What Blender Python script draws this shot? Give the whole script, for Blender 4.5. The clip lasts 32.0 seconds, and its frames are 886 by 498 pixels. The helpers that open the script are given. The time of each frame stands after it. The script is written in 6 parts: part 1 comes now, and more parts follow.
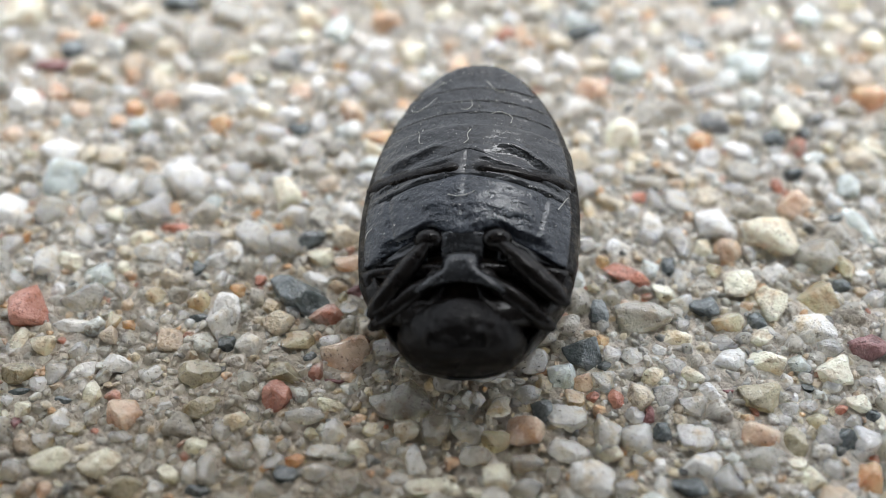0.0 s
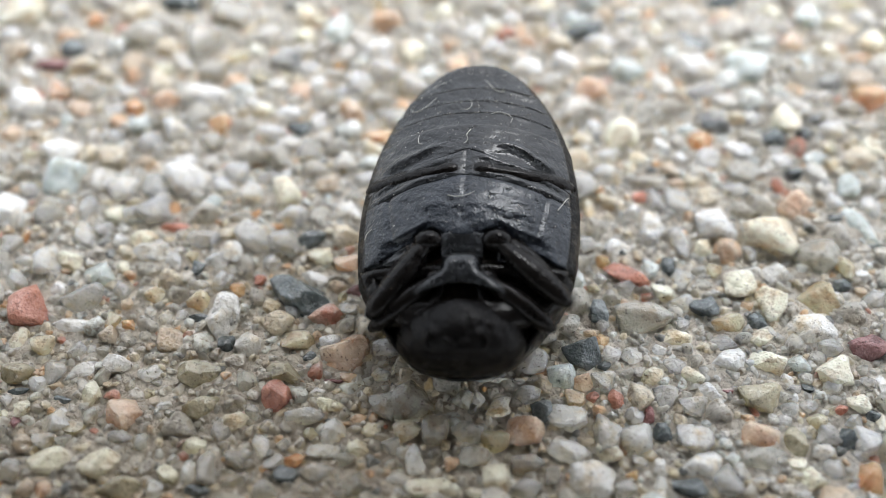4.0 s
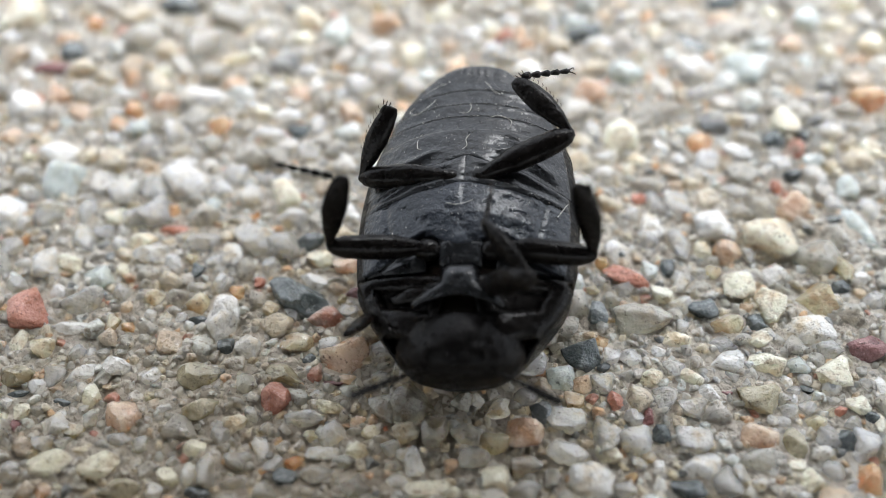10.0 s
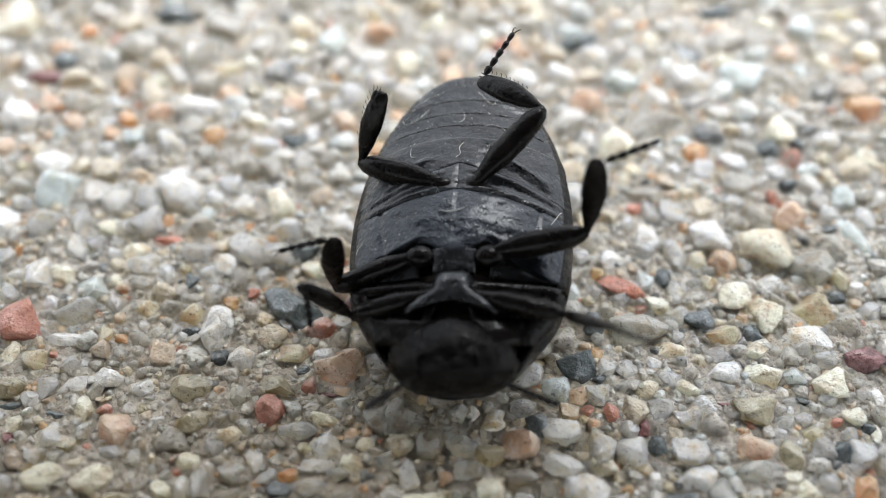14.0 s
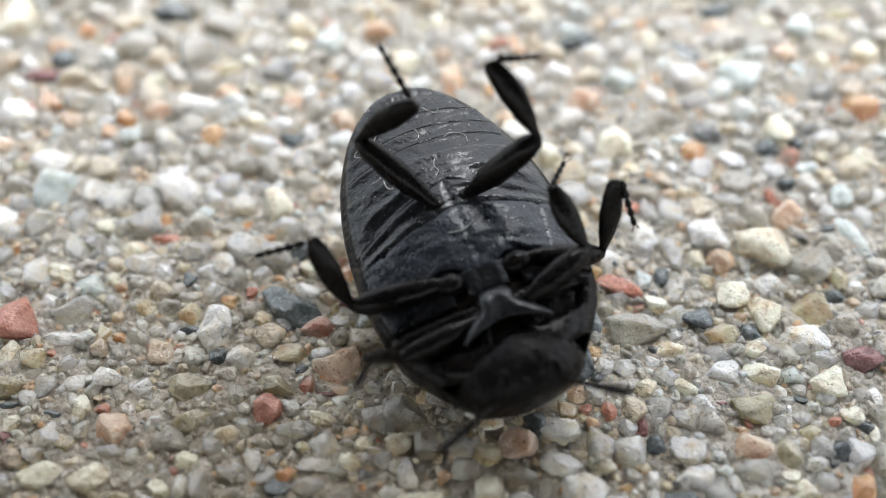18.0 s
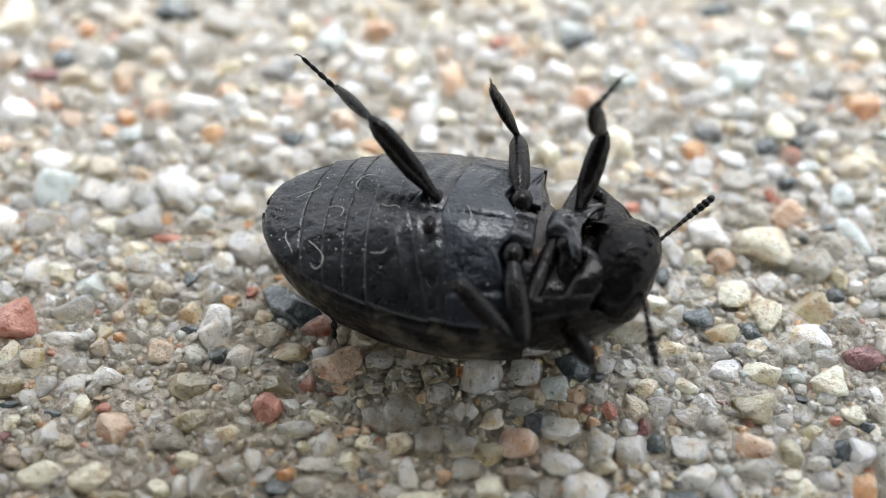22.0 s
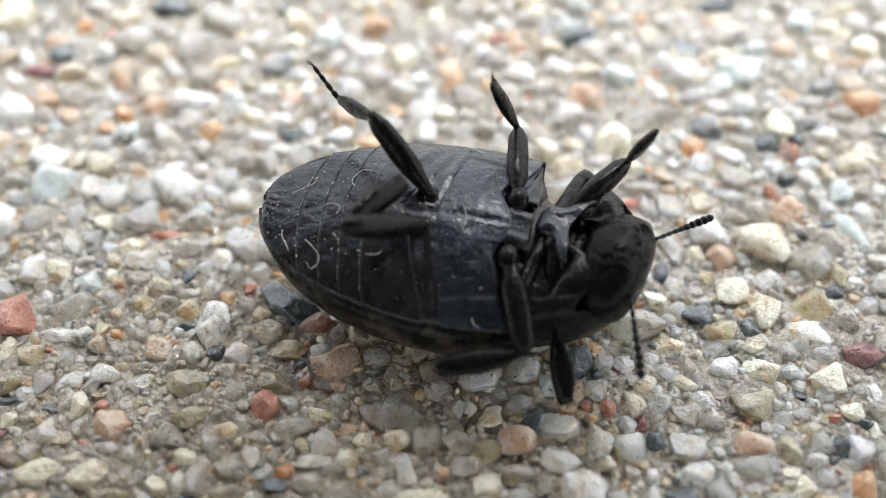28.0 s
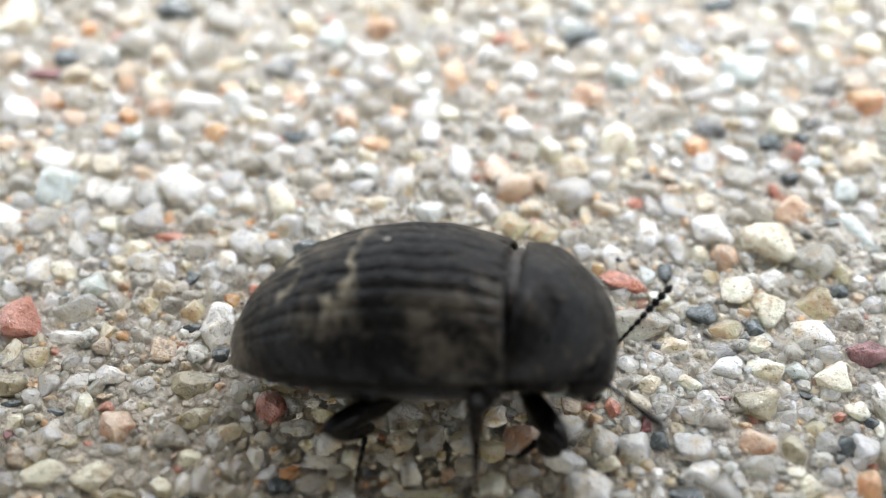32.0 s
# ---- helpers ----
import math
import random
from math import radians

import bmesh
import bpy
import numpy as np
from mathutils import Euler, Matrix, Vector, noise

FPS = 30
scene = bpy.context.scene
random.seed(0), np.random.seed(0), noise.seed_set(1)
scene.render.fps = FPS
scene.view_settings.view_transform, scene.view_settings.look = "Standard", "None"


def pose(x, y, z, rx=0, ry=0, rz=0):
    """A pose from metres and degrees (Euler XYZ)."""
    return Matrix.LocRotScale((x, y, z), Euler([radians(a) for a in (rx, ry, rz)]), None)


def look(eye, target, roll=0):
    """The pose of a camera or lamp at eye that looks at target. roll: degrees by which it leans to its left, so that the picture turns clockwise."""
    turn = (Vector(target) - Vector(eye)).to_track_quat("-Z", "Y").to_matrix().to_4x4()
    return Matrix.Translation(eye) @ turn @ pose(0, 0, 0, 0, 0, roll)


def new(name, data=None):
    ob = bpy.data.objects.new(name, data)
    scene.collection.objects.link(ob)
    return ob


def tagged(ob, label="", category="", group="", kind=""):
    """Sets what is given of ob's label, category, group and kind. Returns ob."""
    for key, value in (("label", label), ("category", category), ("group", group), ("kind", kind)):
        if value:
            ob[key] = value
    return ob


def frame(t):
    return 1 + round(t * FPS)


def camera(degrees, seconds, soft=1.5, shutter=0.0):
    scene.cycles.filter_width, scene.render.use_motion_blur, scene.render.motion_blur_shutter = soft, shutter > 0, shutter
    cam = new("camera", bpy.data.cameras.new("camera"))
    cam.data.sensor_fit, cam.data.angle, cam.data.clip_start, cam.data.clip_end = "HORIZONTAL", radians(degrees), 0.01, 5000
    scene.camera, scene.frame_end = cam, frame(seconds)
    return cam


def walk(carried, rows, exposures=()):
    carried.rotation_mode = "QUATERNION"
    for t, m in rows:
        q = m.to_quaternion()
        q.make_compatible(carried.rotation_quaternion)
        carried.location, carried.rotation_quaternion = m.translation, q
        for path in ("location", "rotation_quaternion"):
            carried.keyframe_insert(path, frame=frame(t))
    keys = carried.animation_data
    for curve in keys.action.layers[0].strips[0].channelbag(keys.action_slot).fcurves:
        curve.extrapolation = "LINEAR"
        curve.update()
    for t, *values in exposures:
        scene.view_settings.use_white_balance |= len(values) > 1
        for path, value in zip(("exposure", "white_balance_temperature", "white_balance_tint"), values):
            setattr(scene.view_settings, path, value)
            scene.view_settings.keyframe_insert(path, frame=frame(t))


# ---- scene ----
MM = 0.001
cam = camera(50, 32.0, soft=0.6, shutter=0.5)
walk(cam, [
    (0, pose(-0.000018, -0.017373, 0.019329, 41.769, -0.067, 0.032)),
    (0.5, pose(0.000005, -0.017365, 0.019318, 41.775, -0.045, 0.064)),
    (1, pose(0.000022, -0.017355, 0.019312, 41.780, -0.041, 0.022)),
    (1.5, pose(0.000002, -0.017381, 0.019292, 41.874, -0.034, 0.015)),
    (2, pose(-0.000025, -0.017373, 0.019331, 41.916, -0.113, -0.001)),
    (2.5, pose(-0.000015, -0.017342, 0.019319, 41.819, -0.066, 0.067)),
    (3, pose(0.000009, -0.017357, 0.019309, 41.823, -0.013, 0.091)),
    (3.5, pose(-0.000002, -0.017333, 0.019321, 41.676, -0.041, 0.087)),
    (5.5, pose(0.000002, -0.017395, 0.019303, 41.942, -0.078, 0.025)),
    (6, pose(0.000031, -0.017340, 0.019336, 41.824, -0.024, 0.043)),
    (6.5, pose(0.000018, -0.017382, 0.019319, 41.876, -0.014, 0.014)),
    (7, pose(0.000026, -0.017390, 0.019320, 41.936, -0.037, -0.014)),
    (7.5, pose(0.000003, -0.017392, 0.019314, 41.957, -0.045, -0.016)),
    (8, pose(0.000036, -0.017369, 0.019340, 41.885, -0.039, 0.026)),
    (8.5, pose(0.000026, -0.017403, 0.019312, 42.024, -0.072, -0.060)),
    (9, pose(0.000000, -0.017397, 0.019322, 42.000, -0.000, 0.000)),
    (9.5, pose(0.000004, -0.017394, 0.019321, 41.947, 0.002, 0.011)),
    (10, pose(0.000033, -0.017359, 0.019339, 41.843, 0.031, 0.013)),
    (10.5, pose(0.000009, -0.017398, 0.019326, 41.995, -0.018, -0.016)),
    (11, pose(0.000020, -0.017391, 0.019330, 41.980, 0.003, -0.003)),
    (11.5, pose(0.000057, -0.017390, 0.019332, 41.969, 0.036, 0.011)),
    (12, pose(0.000073, -0.017369, 0.019340, 41.902, 0.081, 0.007)),
    (12.5, pose(0.000087, -0.017240, 0.019388, 42.279, -0.040, -0.222)),
    (13, pose(0.000031, -0.017203, 0.019395, 42.190, -0.179, -0.154)),
    (13.5, pose(0.000028, -0.017213, 0.019372, 42.194, -0.191, -0.188)),
    (14, pose(0.000041, -0.017204, 0.019364, 42.187, -0.169, -0.191)),
    (14.5, pose(0.000045, -0.017215, 0.019314, 42.184, -0.190, -0.201)),
    (16.5, pose(0.000038, -0.017232, 0.019330, 42.266, -0.162, -0.234)),
    (17, pose(0.000049, -0.017197, 0.019339, 42.126, -0.185, -0.199)),
    (17.5, pose(0.000065, -0.017197, 0.019339, 42.115, -0.187, -0.197)),
    (18, pose(0.000059, -0.017196, 0.019349, 42.125, -0.217, -0.235)),
    (18.5, pose(0.000018, -0.017216, 0.019352, 42.178, -0.262, -0.246)),
    (19, pose(0.000057, -0.017200, 0.019355, 42.121, -0.198, -0.234)),
    (19.5, pose(0.000038, -0.017187, 0.019349, 42.089, -0.192, -0.212)),
    (20, pose(0.000067, -0.017181, 0.019344, 42.039, -0.214, -0.209)),
    (20.5, pose(0.000064, -0.017194, 0.019347, 42.102, -0.207, -0.224)),
    (21, pose(0.000054, -0.017215, 0.019335, 42.204, -0.191, -0.200)),
    (21.5, pose(0.000100, -0.017171, 0.019380, 42.051, -0.097, -0.147)),
    (22, pose(0.000070, -0.017177, 0.019342, 42.065, -0.169, -0.209)),
    (22.5, pose(0.000036, -0.017178, 0.019344, 42.031, -0.256, -0.241)),
    (23, pose(0.000079, -0.017187, 0.019330, 42.100, -0.157, -0.220)),
    (23.5, pose(0.000064, -0.017179, 0.019328, 42.088, -0.192, -0.234)),
    (24, pose(0.000092, -0.017162, 0.019337, 42.023, -0.111, -0.187)),
    (24.5, pose(0.000073, -0.017164, 0.019318, 41.999, -0.194, -0.234)),
    (25, pose(0.000075, -0.017143, 0.019316, 41.930, -0.182, -0.249)),
    (25.5, pose(0.000075, -0.017167, 0.019321, 42.024, -0.200, -0.241)),
    (27.5, pose(0.000105, -0.017132, 0.019280, 41.857, -0.164, -0.210)),
    (28, pose(0.000091, -0.017134, 0.019307, 41.851, -0.200, -0.247)),
    (28.5, pose(0.000080, -0.017128, 0.019323, 41.838, -0.204, -0.257)),
    (29, pose(0.000092, -0.017121, 0.019310, 41.847, -0.174, -0.235)),
    (29.5, pose(0.000081, -0.017136, 0.019299, 41.881, -0.192, -0.253)),
    (30, pose(0.000094, -0.017138, 0.019314, 41.832, -0.183, -0.246)),
    (30.5, pose(0.000097, -0.017132, 0.019311, 41.860, -0.203, -0.268)),
    (31, pose(0.000164, -0.017080, 0.019305, 41.597, -0.057, -0.196)),
    (31.5, pose(0.000137, -0.017121, 0.019320, 41.764, 0.061, -0.115)),
    (32, pose(0.000111, -0.017157, 0.019317, 41.909, 0.164, -0.232)),
], exposures=[(0, 1.79), (12, 1.81), (13, 1.84), (20, 1.86), (21, 1.94), (23, 1.94), (28, 2.01), (30.6, 2.03), (31.4, 2.06), (32, 2.09)])
cam.data.dof.use_dof = True
cam.data.dof.focus_distance = 23.35 * MM
cam.data.dof.aperture_fstop = 42.0

# ---- sky, sun ----
world = bpy.data.worlds.new("overcast_sky")
scene.world = world
world.use_nodes = True
wn = world.node_tree.nodes
wl = world.node_tree.links
sky = wn.new("ShaderNodeTexSky")
sky.sky_type = "NISHITA"
sky.sun_disc = False
sky.sun_elevation, sky.sun_rotation = radians(70), radians(34)
sky.air_density, sky.dust_density, sky.ozone_density = 1.0, 4.0, 1.0
veil = wn.new("ShaderNodeMix")
veil.data_type = "RGBA"
veil.inputs[0].default_value = 0.65
veil.inputs[7].default_value = (8.2, 8.5, 8.85, 1)
wl.new(sky.outputs[0], veil.inputs[6])
wl.new(veil.outputs[2], wn["Background"].inputs[0])
wn["Background"].inputs[1].default_value = 0.094
sun_data = bpy.data.lights.new("sun", "SUN")
sun_data.energy, sun_data.angle, sun_data.color = 1.42, radians(30), (0.95, 0.985, 1.02)
sun = new("sun", sun_data)
sun.matrix_world = look((0.022, 0.032, 0.105), (0, 0, 0))


# ---- materials ----
def material(name):
    m = bpy.data.materials.new(name)
    m.use_nodes = True
    return m, m.node_tree.nodes, m.node_tree.links, m.node_tree.nodes["Principled BSDF"]


def tex_noise(n, l, scale, detail=4.0, rough=0.55, coords="Object"):
    tc = n.new("ShaderNodeTexCoord")
    t = n.new("ShaderNodeTexNoise")
    t.inputs["Scale"].default_value, t.inputs["Detail"].default_value, t.inputs["Roughness"].default_value = scale, detail, rough
    l.new(tc.outputs[coords], t.inputs["Vector"])
    return t.outputs["Fac"]


def ramp(n, l, fac, stops):
    r = n.new("ShaderNodeValToRGB")
    e = r.color_ramp.elements
    while len(e) < len(stops):
        e.new(0.5)
    for el, (p, c) in zip(e, stops):
        el.position, el.color = p, (*c, 1) if len(c) == 3 else c
    l.new(fac, r.inputs[0])
    return r.outputs[0]


def mix(n, l, fac, a, b, mode="MIX"):
    m = n.new("ShaderNodeMix")
    m.data_type, m.blend_type = "RGBA", mode
    for sock, v in ((m.inputs[0], fac), (m.inputs[6], a), (m.inputs[7], b)):
        if isinstance(v, bpy.types.NodeSocket):
            l.new(v, sock)
        elif isinstance(v, (int, float)):
            sock.default_value = v
        else:
            sock.default_value = (*v, 1)
    return m.outputs[2]


def bump(n, l, b, height, strength, distance, glaze=0.25):
    """Relief of a skin; its clear coat follows it only in part (glaze)."""
    for socket, share in (("Normal", 1.0), ("Coat Normal", glaze)):
        x = n.new("ShaderNodeBump")
        x.inputs["Strength"].default_value, x.inputs["Distance"].default_value = strength * share, distance
        l.new(height, x.inputs["Height"])
        l.new(x.outputs[0], b.inputs[socket])


def math_node(n, l, op, a, b=0.0):
    m = n.new("ShaderNodeMath")
    m.operation = op
    for sock, v in zip(m.inputs, (a, b)):
        if isinstance(v, bpy.types.NodeSocket):
            l.new(v, sock)
        else:
            sock.default_value = v
    return m.outputs[0]


def stain_with_shade(n, l):
    """Ragged rusty-brown staining of the slab with painted-in shade, centred a centimetre before the beetle."""
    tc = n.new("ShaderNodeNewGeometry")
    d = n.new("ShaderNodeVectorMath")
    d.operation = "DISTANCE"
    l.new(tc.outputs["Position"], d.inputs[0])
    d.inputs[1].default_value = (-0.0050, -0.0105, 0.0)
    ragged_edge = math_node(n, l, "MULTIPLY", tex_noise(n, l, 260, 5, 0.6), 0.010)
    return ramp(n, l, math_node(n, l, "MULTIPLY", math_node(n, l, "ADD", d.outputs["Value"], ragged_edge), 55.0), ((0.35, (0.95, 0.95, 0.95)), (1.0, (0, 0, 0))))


def grain_material(name, tone, spread, rough, milky=0.0, pits=0.3, pit_tone=(0.10, 0.085, 0.07), clear=0.0, relief=0.00019):
    """Mineral grain: its tone drifts from grain to grain, with cloudy veins, pits and grit in its skin; milky ones let light in."""
    m, n, l, b = material(name)
    info = n.new("ShaderNodeObjectInfo")
    isl = n.new("ShaderNodeNewGeometry")
    rnd = math_node(n, l, "FRACT", math_node(n, l, "ADD", info.outputs["Random"], isl.outputs["Random Per Island"]))
    lo = tuple(max(0.0, c * (1 - spread)) for c in tone)
    hi = tuple(min(0.92, c * (1 + spread)) for c in tone)
    base = ramp(n, l, rnd, ((0.0, lo), (0.5, tone), (1.0, hi)))
    geo = n.new("ShaderNodeNewGeometry")
    shift = n.new("ShaderNodeVectorMath")
    shift.operation = "ADD"
    l.new(geo.outputs["Position"], shift.inputs[0])
    l.new(rnd, shift.inputs[1])

    def field(scale, detail, roughness):
        t = n.new("ShaderNodeTexNoise")
        t.inputs["Scale"].default_value, t.inputs["Detail"].default_value, t.inputs["Roughness"].default_value = scale, detail, roughness
        l.new(shift.outputs[0], t.inputs["Vector"])
        return t.outputs["Fac"]

    cloud = field(1500, 5, 0.62)
    vein = field(4200, 4, 0.6)
    grit = field(15000, 2, 0.5)
    base = mix(n, l, ramp(n, l, cloud, ((0.42, (0, 0, 0)), (0.58, (0.85, 0.85, 0.85)))), base, tuple(min(0.80, c * 1.2 + 0.08) for c in tone))
    base = mix(n, l, ramp(n, l, cloud, ((0.30, (0.75, 0.75, 0.75)), (0.45, (0, 0, 0)))), base, (tone[0] * 0.88, tone[1] * 0.72, tone[2] * 0.48))
    base = mix(n, l, ramp(n, l, vein, ((0.57, (0, 0, 0)), (0.63, (min(1.0, pits * 1.7),) * 3))), base, pit_tone)
    speck = field(8500, 3, 0.6)
    base = mix(n, l, ramp(n, l, speck, ((0.62, (0, 0, 0)), (0.68, (0.8, 0.8, 0.8)))), base, tuple(c * 0.45 for c in pit_tone))
    base = mix(n, l, ramp(n, l, speck, ((0.32, (0.7, 0.7, 0.7)), (0.39, (0, 0, 0)))), base, tuple(min(0.88, c * 1.15 + 0.15) for c in tone))
    # brown staining and near-ground shade, both multiplied into the grain colour
    base = mix(n, l, stain_with_shade(n, l), base, (0.60, 0.555, 0.48), "MULTIPLY")
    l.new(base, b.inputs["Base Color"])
    l.new(ramp(n, l, vein, ((0.3, (rough * 0.75,) * 3), (0.7, (min(1.0, rough * 1.5),) * 3))), b.inputs["Roughness"])
    b.inputs["Subsurface Weight"].default_value = milky
    b.inputs["Subsurface Radius"].default_value = (1.0, 0.95, 0.85)
    b.inputs["Subsurface Scale"].default_value = 0.0007
    b.inputs["Transmission Weight"].default_value = clear
    b.inputs["Coat Weight"].default_value, b.inputs["Coat Roughness"].default_value = 0.4, 0.05
    b.inputs["IOR"].default_value = 1.5
    bump(n, l, b, math_node(n, l, "ADD", math_node(n, l, "SUBTRACT", cloud, math_node(n, l, "MULTIPLY", vein, 0.7)), math_node(n, l, "MULTIPLY", grit, 0.25)), 1.0, relief)
    return m


GRAINS = {
    "quartz": grain_material("clear_grey_quartz", (0.90, 0.85, 0.755), 0.08, 0.09, 0.8, 0.16, (0.42, 0.36, 0.29), 0.62, 0.00012),
    "milk": grain_material("milky_quartz", (0.84, 0.81, 0.74), 0.12, 0.12, 0.9, 0.14, (0.46, 0.41, 0.34), 0.38, 0.00013),
    "white": grain_material("white_stone", (0.70, 0.68, 0.63), 0.09, 0.4, 0.5, 0.2, (0.42, 0.36, 0.29), 0.0, 0.00018),
    "cream": grain_material("cream_stone", (0.69, 0.615, 0.48), 0.12, 0.4, 0.5, 0.35, (0.36, 0.27, 0.17), 0.0, 0.00018),
    "tan": grain_material("tan_stone", (0.72, 0.57, 0.39), 0.15, 0.16, 0.7, 0.22, (0.28, 0.20, 0.13), 0.45, 0.00011),
    "orange": grain_material("orange_stone", (0.76, 0.40, 0.21), 0.14, 0.16, 0.8, 0.18, (0.40, 0.20, 0.08), 0.4, 0.00011),
    "pink": grain_material("pink_feldspar", (0.66, 0.47, 0.35), 0.14, 0.2, 0.8, 0.2, (0.32, 0.20, 0.14), 0.2, 0.00013),
    "red": grain_material("brick_red_stone", (0.42, 0.165, 0.105), 0.18, 0.4, 0.3, 0.3, (0.18, 0.07, 0.05), 0.0, 0.00019),
    "maroon": grain_material("maroon_stone", (0.20, 0.065, 0.06), 0.20, 0.4, 0.0, 0.3, (0.08, 0.03, 0.03), 0.0, 0.00019),
    "dark": grain_material("dark_slate_stone", (0.060, 0.077, 0.080), 0.30, 0.22, 0.0, 0.3, (0.20, 0.23, 0.23), 0.0, 0.00012),
    "grey": grain_material("grey_stone", (0.66, 0.61, 0.53), 0.18, 0.11, 0.7, 0.18, (0.26, 0.22, 0.18), 0.62, 0.00012),
    "blue": grain_material("pale_blue_grey_stone", (0.55, 0.60, 0.58), 0.10, 0.2, 0.8, 0.2, (0.24, 0.27, 0.27), 0.2, 0.00013),
    "green": grain_material("olive_grey_stone", (0.40, 0.365, 0.255), 0.18, 0.18, 0.8, 0.3, (0.15, 0.13, 0.09), 0.3, 0.00013),
}


def cement_material():
    """Crusty mortar: stained and shaded in its colour, full of pits and of grit too small to pick out."""
    m, n, l, b = material("weathered_cement")
    a = tex_noise(n, l, 300, 6, 0.65)
    f = tex_noise(n, l, 2400, 6, 0.7)
    g = tex_noise(n, l, 6500, 4, 0.65)
    tc = n.new("ShaderNodeTexCoord")
    v = n.new("ShaderNodeTexVoronoi")
    v.inputs["Scale"].default_value = 4200
    l.new(tc.outputs["Object"], v.inputs["Vector"])
    base = ramp(n, l, a, ((0.3, (0.70, 0.63, 0.53)), (0.55, (0.79, 0.735, 0.64)), (0.75, (0.84, 0.80, 0.73))))
    base = mix(n, l, ramp(n, l, f, ((0.42, (0, 0, 0)), (0.62, (0.7, 0.7, 0.7)))), base, (0.76, 0.71, 0.62))
    grit = ramp(n, l, v.outputs["Color"], ((0.15, (0.34, 0.27, 0.20)), (0.4, (0.60, 0.52, 0.41)), (0.7, (0.76, 0.70, 0.60)), (0.95, (0.85, 0.82, 0.75))))
    base = mix(n, l, 0.55, base, grit)
    base = mix(n, l, ramp(n, l, g, ((0.57, (0, 0, 0)), (0.66, (0.85, 0.85, 0.85)))), base, (0.30, 0.24, 0.17))
    # mortar browned and darkened before the beetle, shade painted into its tone
    base = mix(n, l, stain_with_shade(n, l), base, (0.60, 0.54, 0.445), "MULTIPLY")
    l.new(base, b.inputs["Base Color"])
    b.inputs["Roughness"].default_value = 0.75
    crust = math_node(n, l, "SUBTRACT", math_node(n, l, "ADD", f, math_node(n, l, "MULTIPLY", g, 0.4)), math_node(n, l, "MULTIPLY", v.outputs["Distance"], 0.5))
    b.inputs["Coat Weight"].default_value, b.inputs["Coat Roughness"].default_value = 0.2, 0.2
    bump(n, l, b, crust, 1.0, 0.0005)
    return m


CEMENT = cement_material()


def mixed_sand_material():
    """Loose fill of many minerals, one tone for each grain."""
    m, n, l, b = material("mixed_sand")
    isl = n.new("ShaderNodeNewGeometry")
    r = n.new("ShaderNodeValToRGB")
    r.color_ramp.interpolation = "CONSTANT"
    tones = ((0.0, (0.83, 0.79, 0.70)), (0.20, (0.90, 0.865, 0.785)), (0.40, (0.80, 0.77, 0.71)), (0.52, (0.78, 0.68, 0.51)), (0.66, (0.62, 0.49, 0.345)),
             (0.73, (0.68, 0.42, 0.23)), (0.77, (0.48, 0.22, 0.15)), (0.795, (0.11, 0.12, 0.125)), (0.83, (0.44, 0.41, 0.365)), (0.93, (0.60, 0.63, 0.61)))
    e = r.color_ramp.elements
    while len(e) < len(tones):
        e.new(0.5)
    for el, (p, c) in zip(e, tones):
        el.position, el.color = p, (*c, 1)
    l.new(isl.outputs["Random Per Island"], r.inputs[0])
    cloud = tex_noise(n, l, 1700, 5, 0.65)
    vein = tex_noise(n, l, 5000, 3, 0.6)
    base = mix(n, l, ramp(n, l, cloud, ((0.4, (0, 0, 0)), (0.66, (0.6, 0.6, 0.6)))), r.outputs[0], (0.68, 0.66, 0.60))
    base = mix(n, l, ramp(n, l, vein, ((0.57, (0, 0, 0)), (0.64, (0.7, 0.7, 0.7)))), base, (0.24, 0.19, 0.13))
    # loose sand takes the same brown patch with its painted shade
    base = mix(n, l, stain_with_shade(n, l), base, (0.60, 0.54, 0.445), "MULTIPLY")
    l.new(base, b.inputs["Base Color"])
    l.new(ramp(n, l, vein, ((0.3, (0.22, 0.22, 0.22)), (0.7, (0.6, 0.6, 0.6)))), b.inputs["Roughness"])
    b.inputs["Subsurface Weight"].default_value = 0.85
    l.new(ramp(n, l, isl.outputs["Random Per Island"], ((0.38, (0.62,) * 3), (0.42, (0.34,) * 3), (0.66, (0.30,) * 3), (0.80, (0.05,) * 3))), b.inputs["Transmission Weight"])
    b.inputs["Coat Weight"].default_value, b.inputs["Coat Roughness"].default_value = 0.4, 0.06
    b.inputs["Subsurface Radius"].default_value = (1.0, 0.95, 0.85)
    b.inputs["Subsurface Scale"].default_value = 0.0003
    bump(n, l, b, math_node(n, l, "SUBTRACT", cloud, math_node(n, l, "MULTIPLY", vein, 0.6)), 1.0, 0.00022)
    return m


SAND = mixed_sand_material()


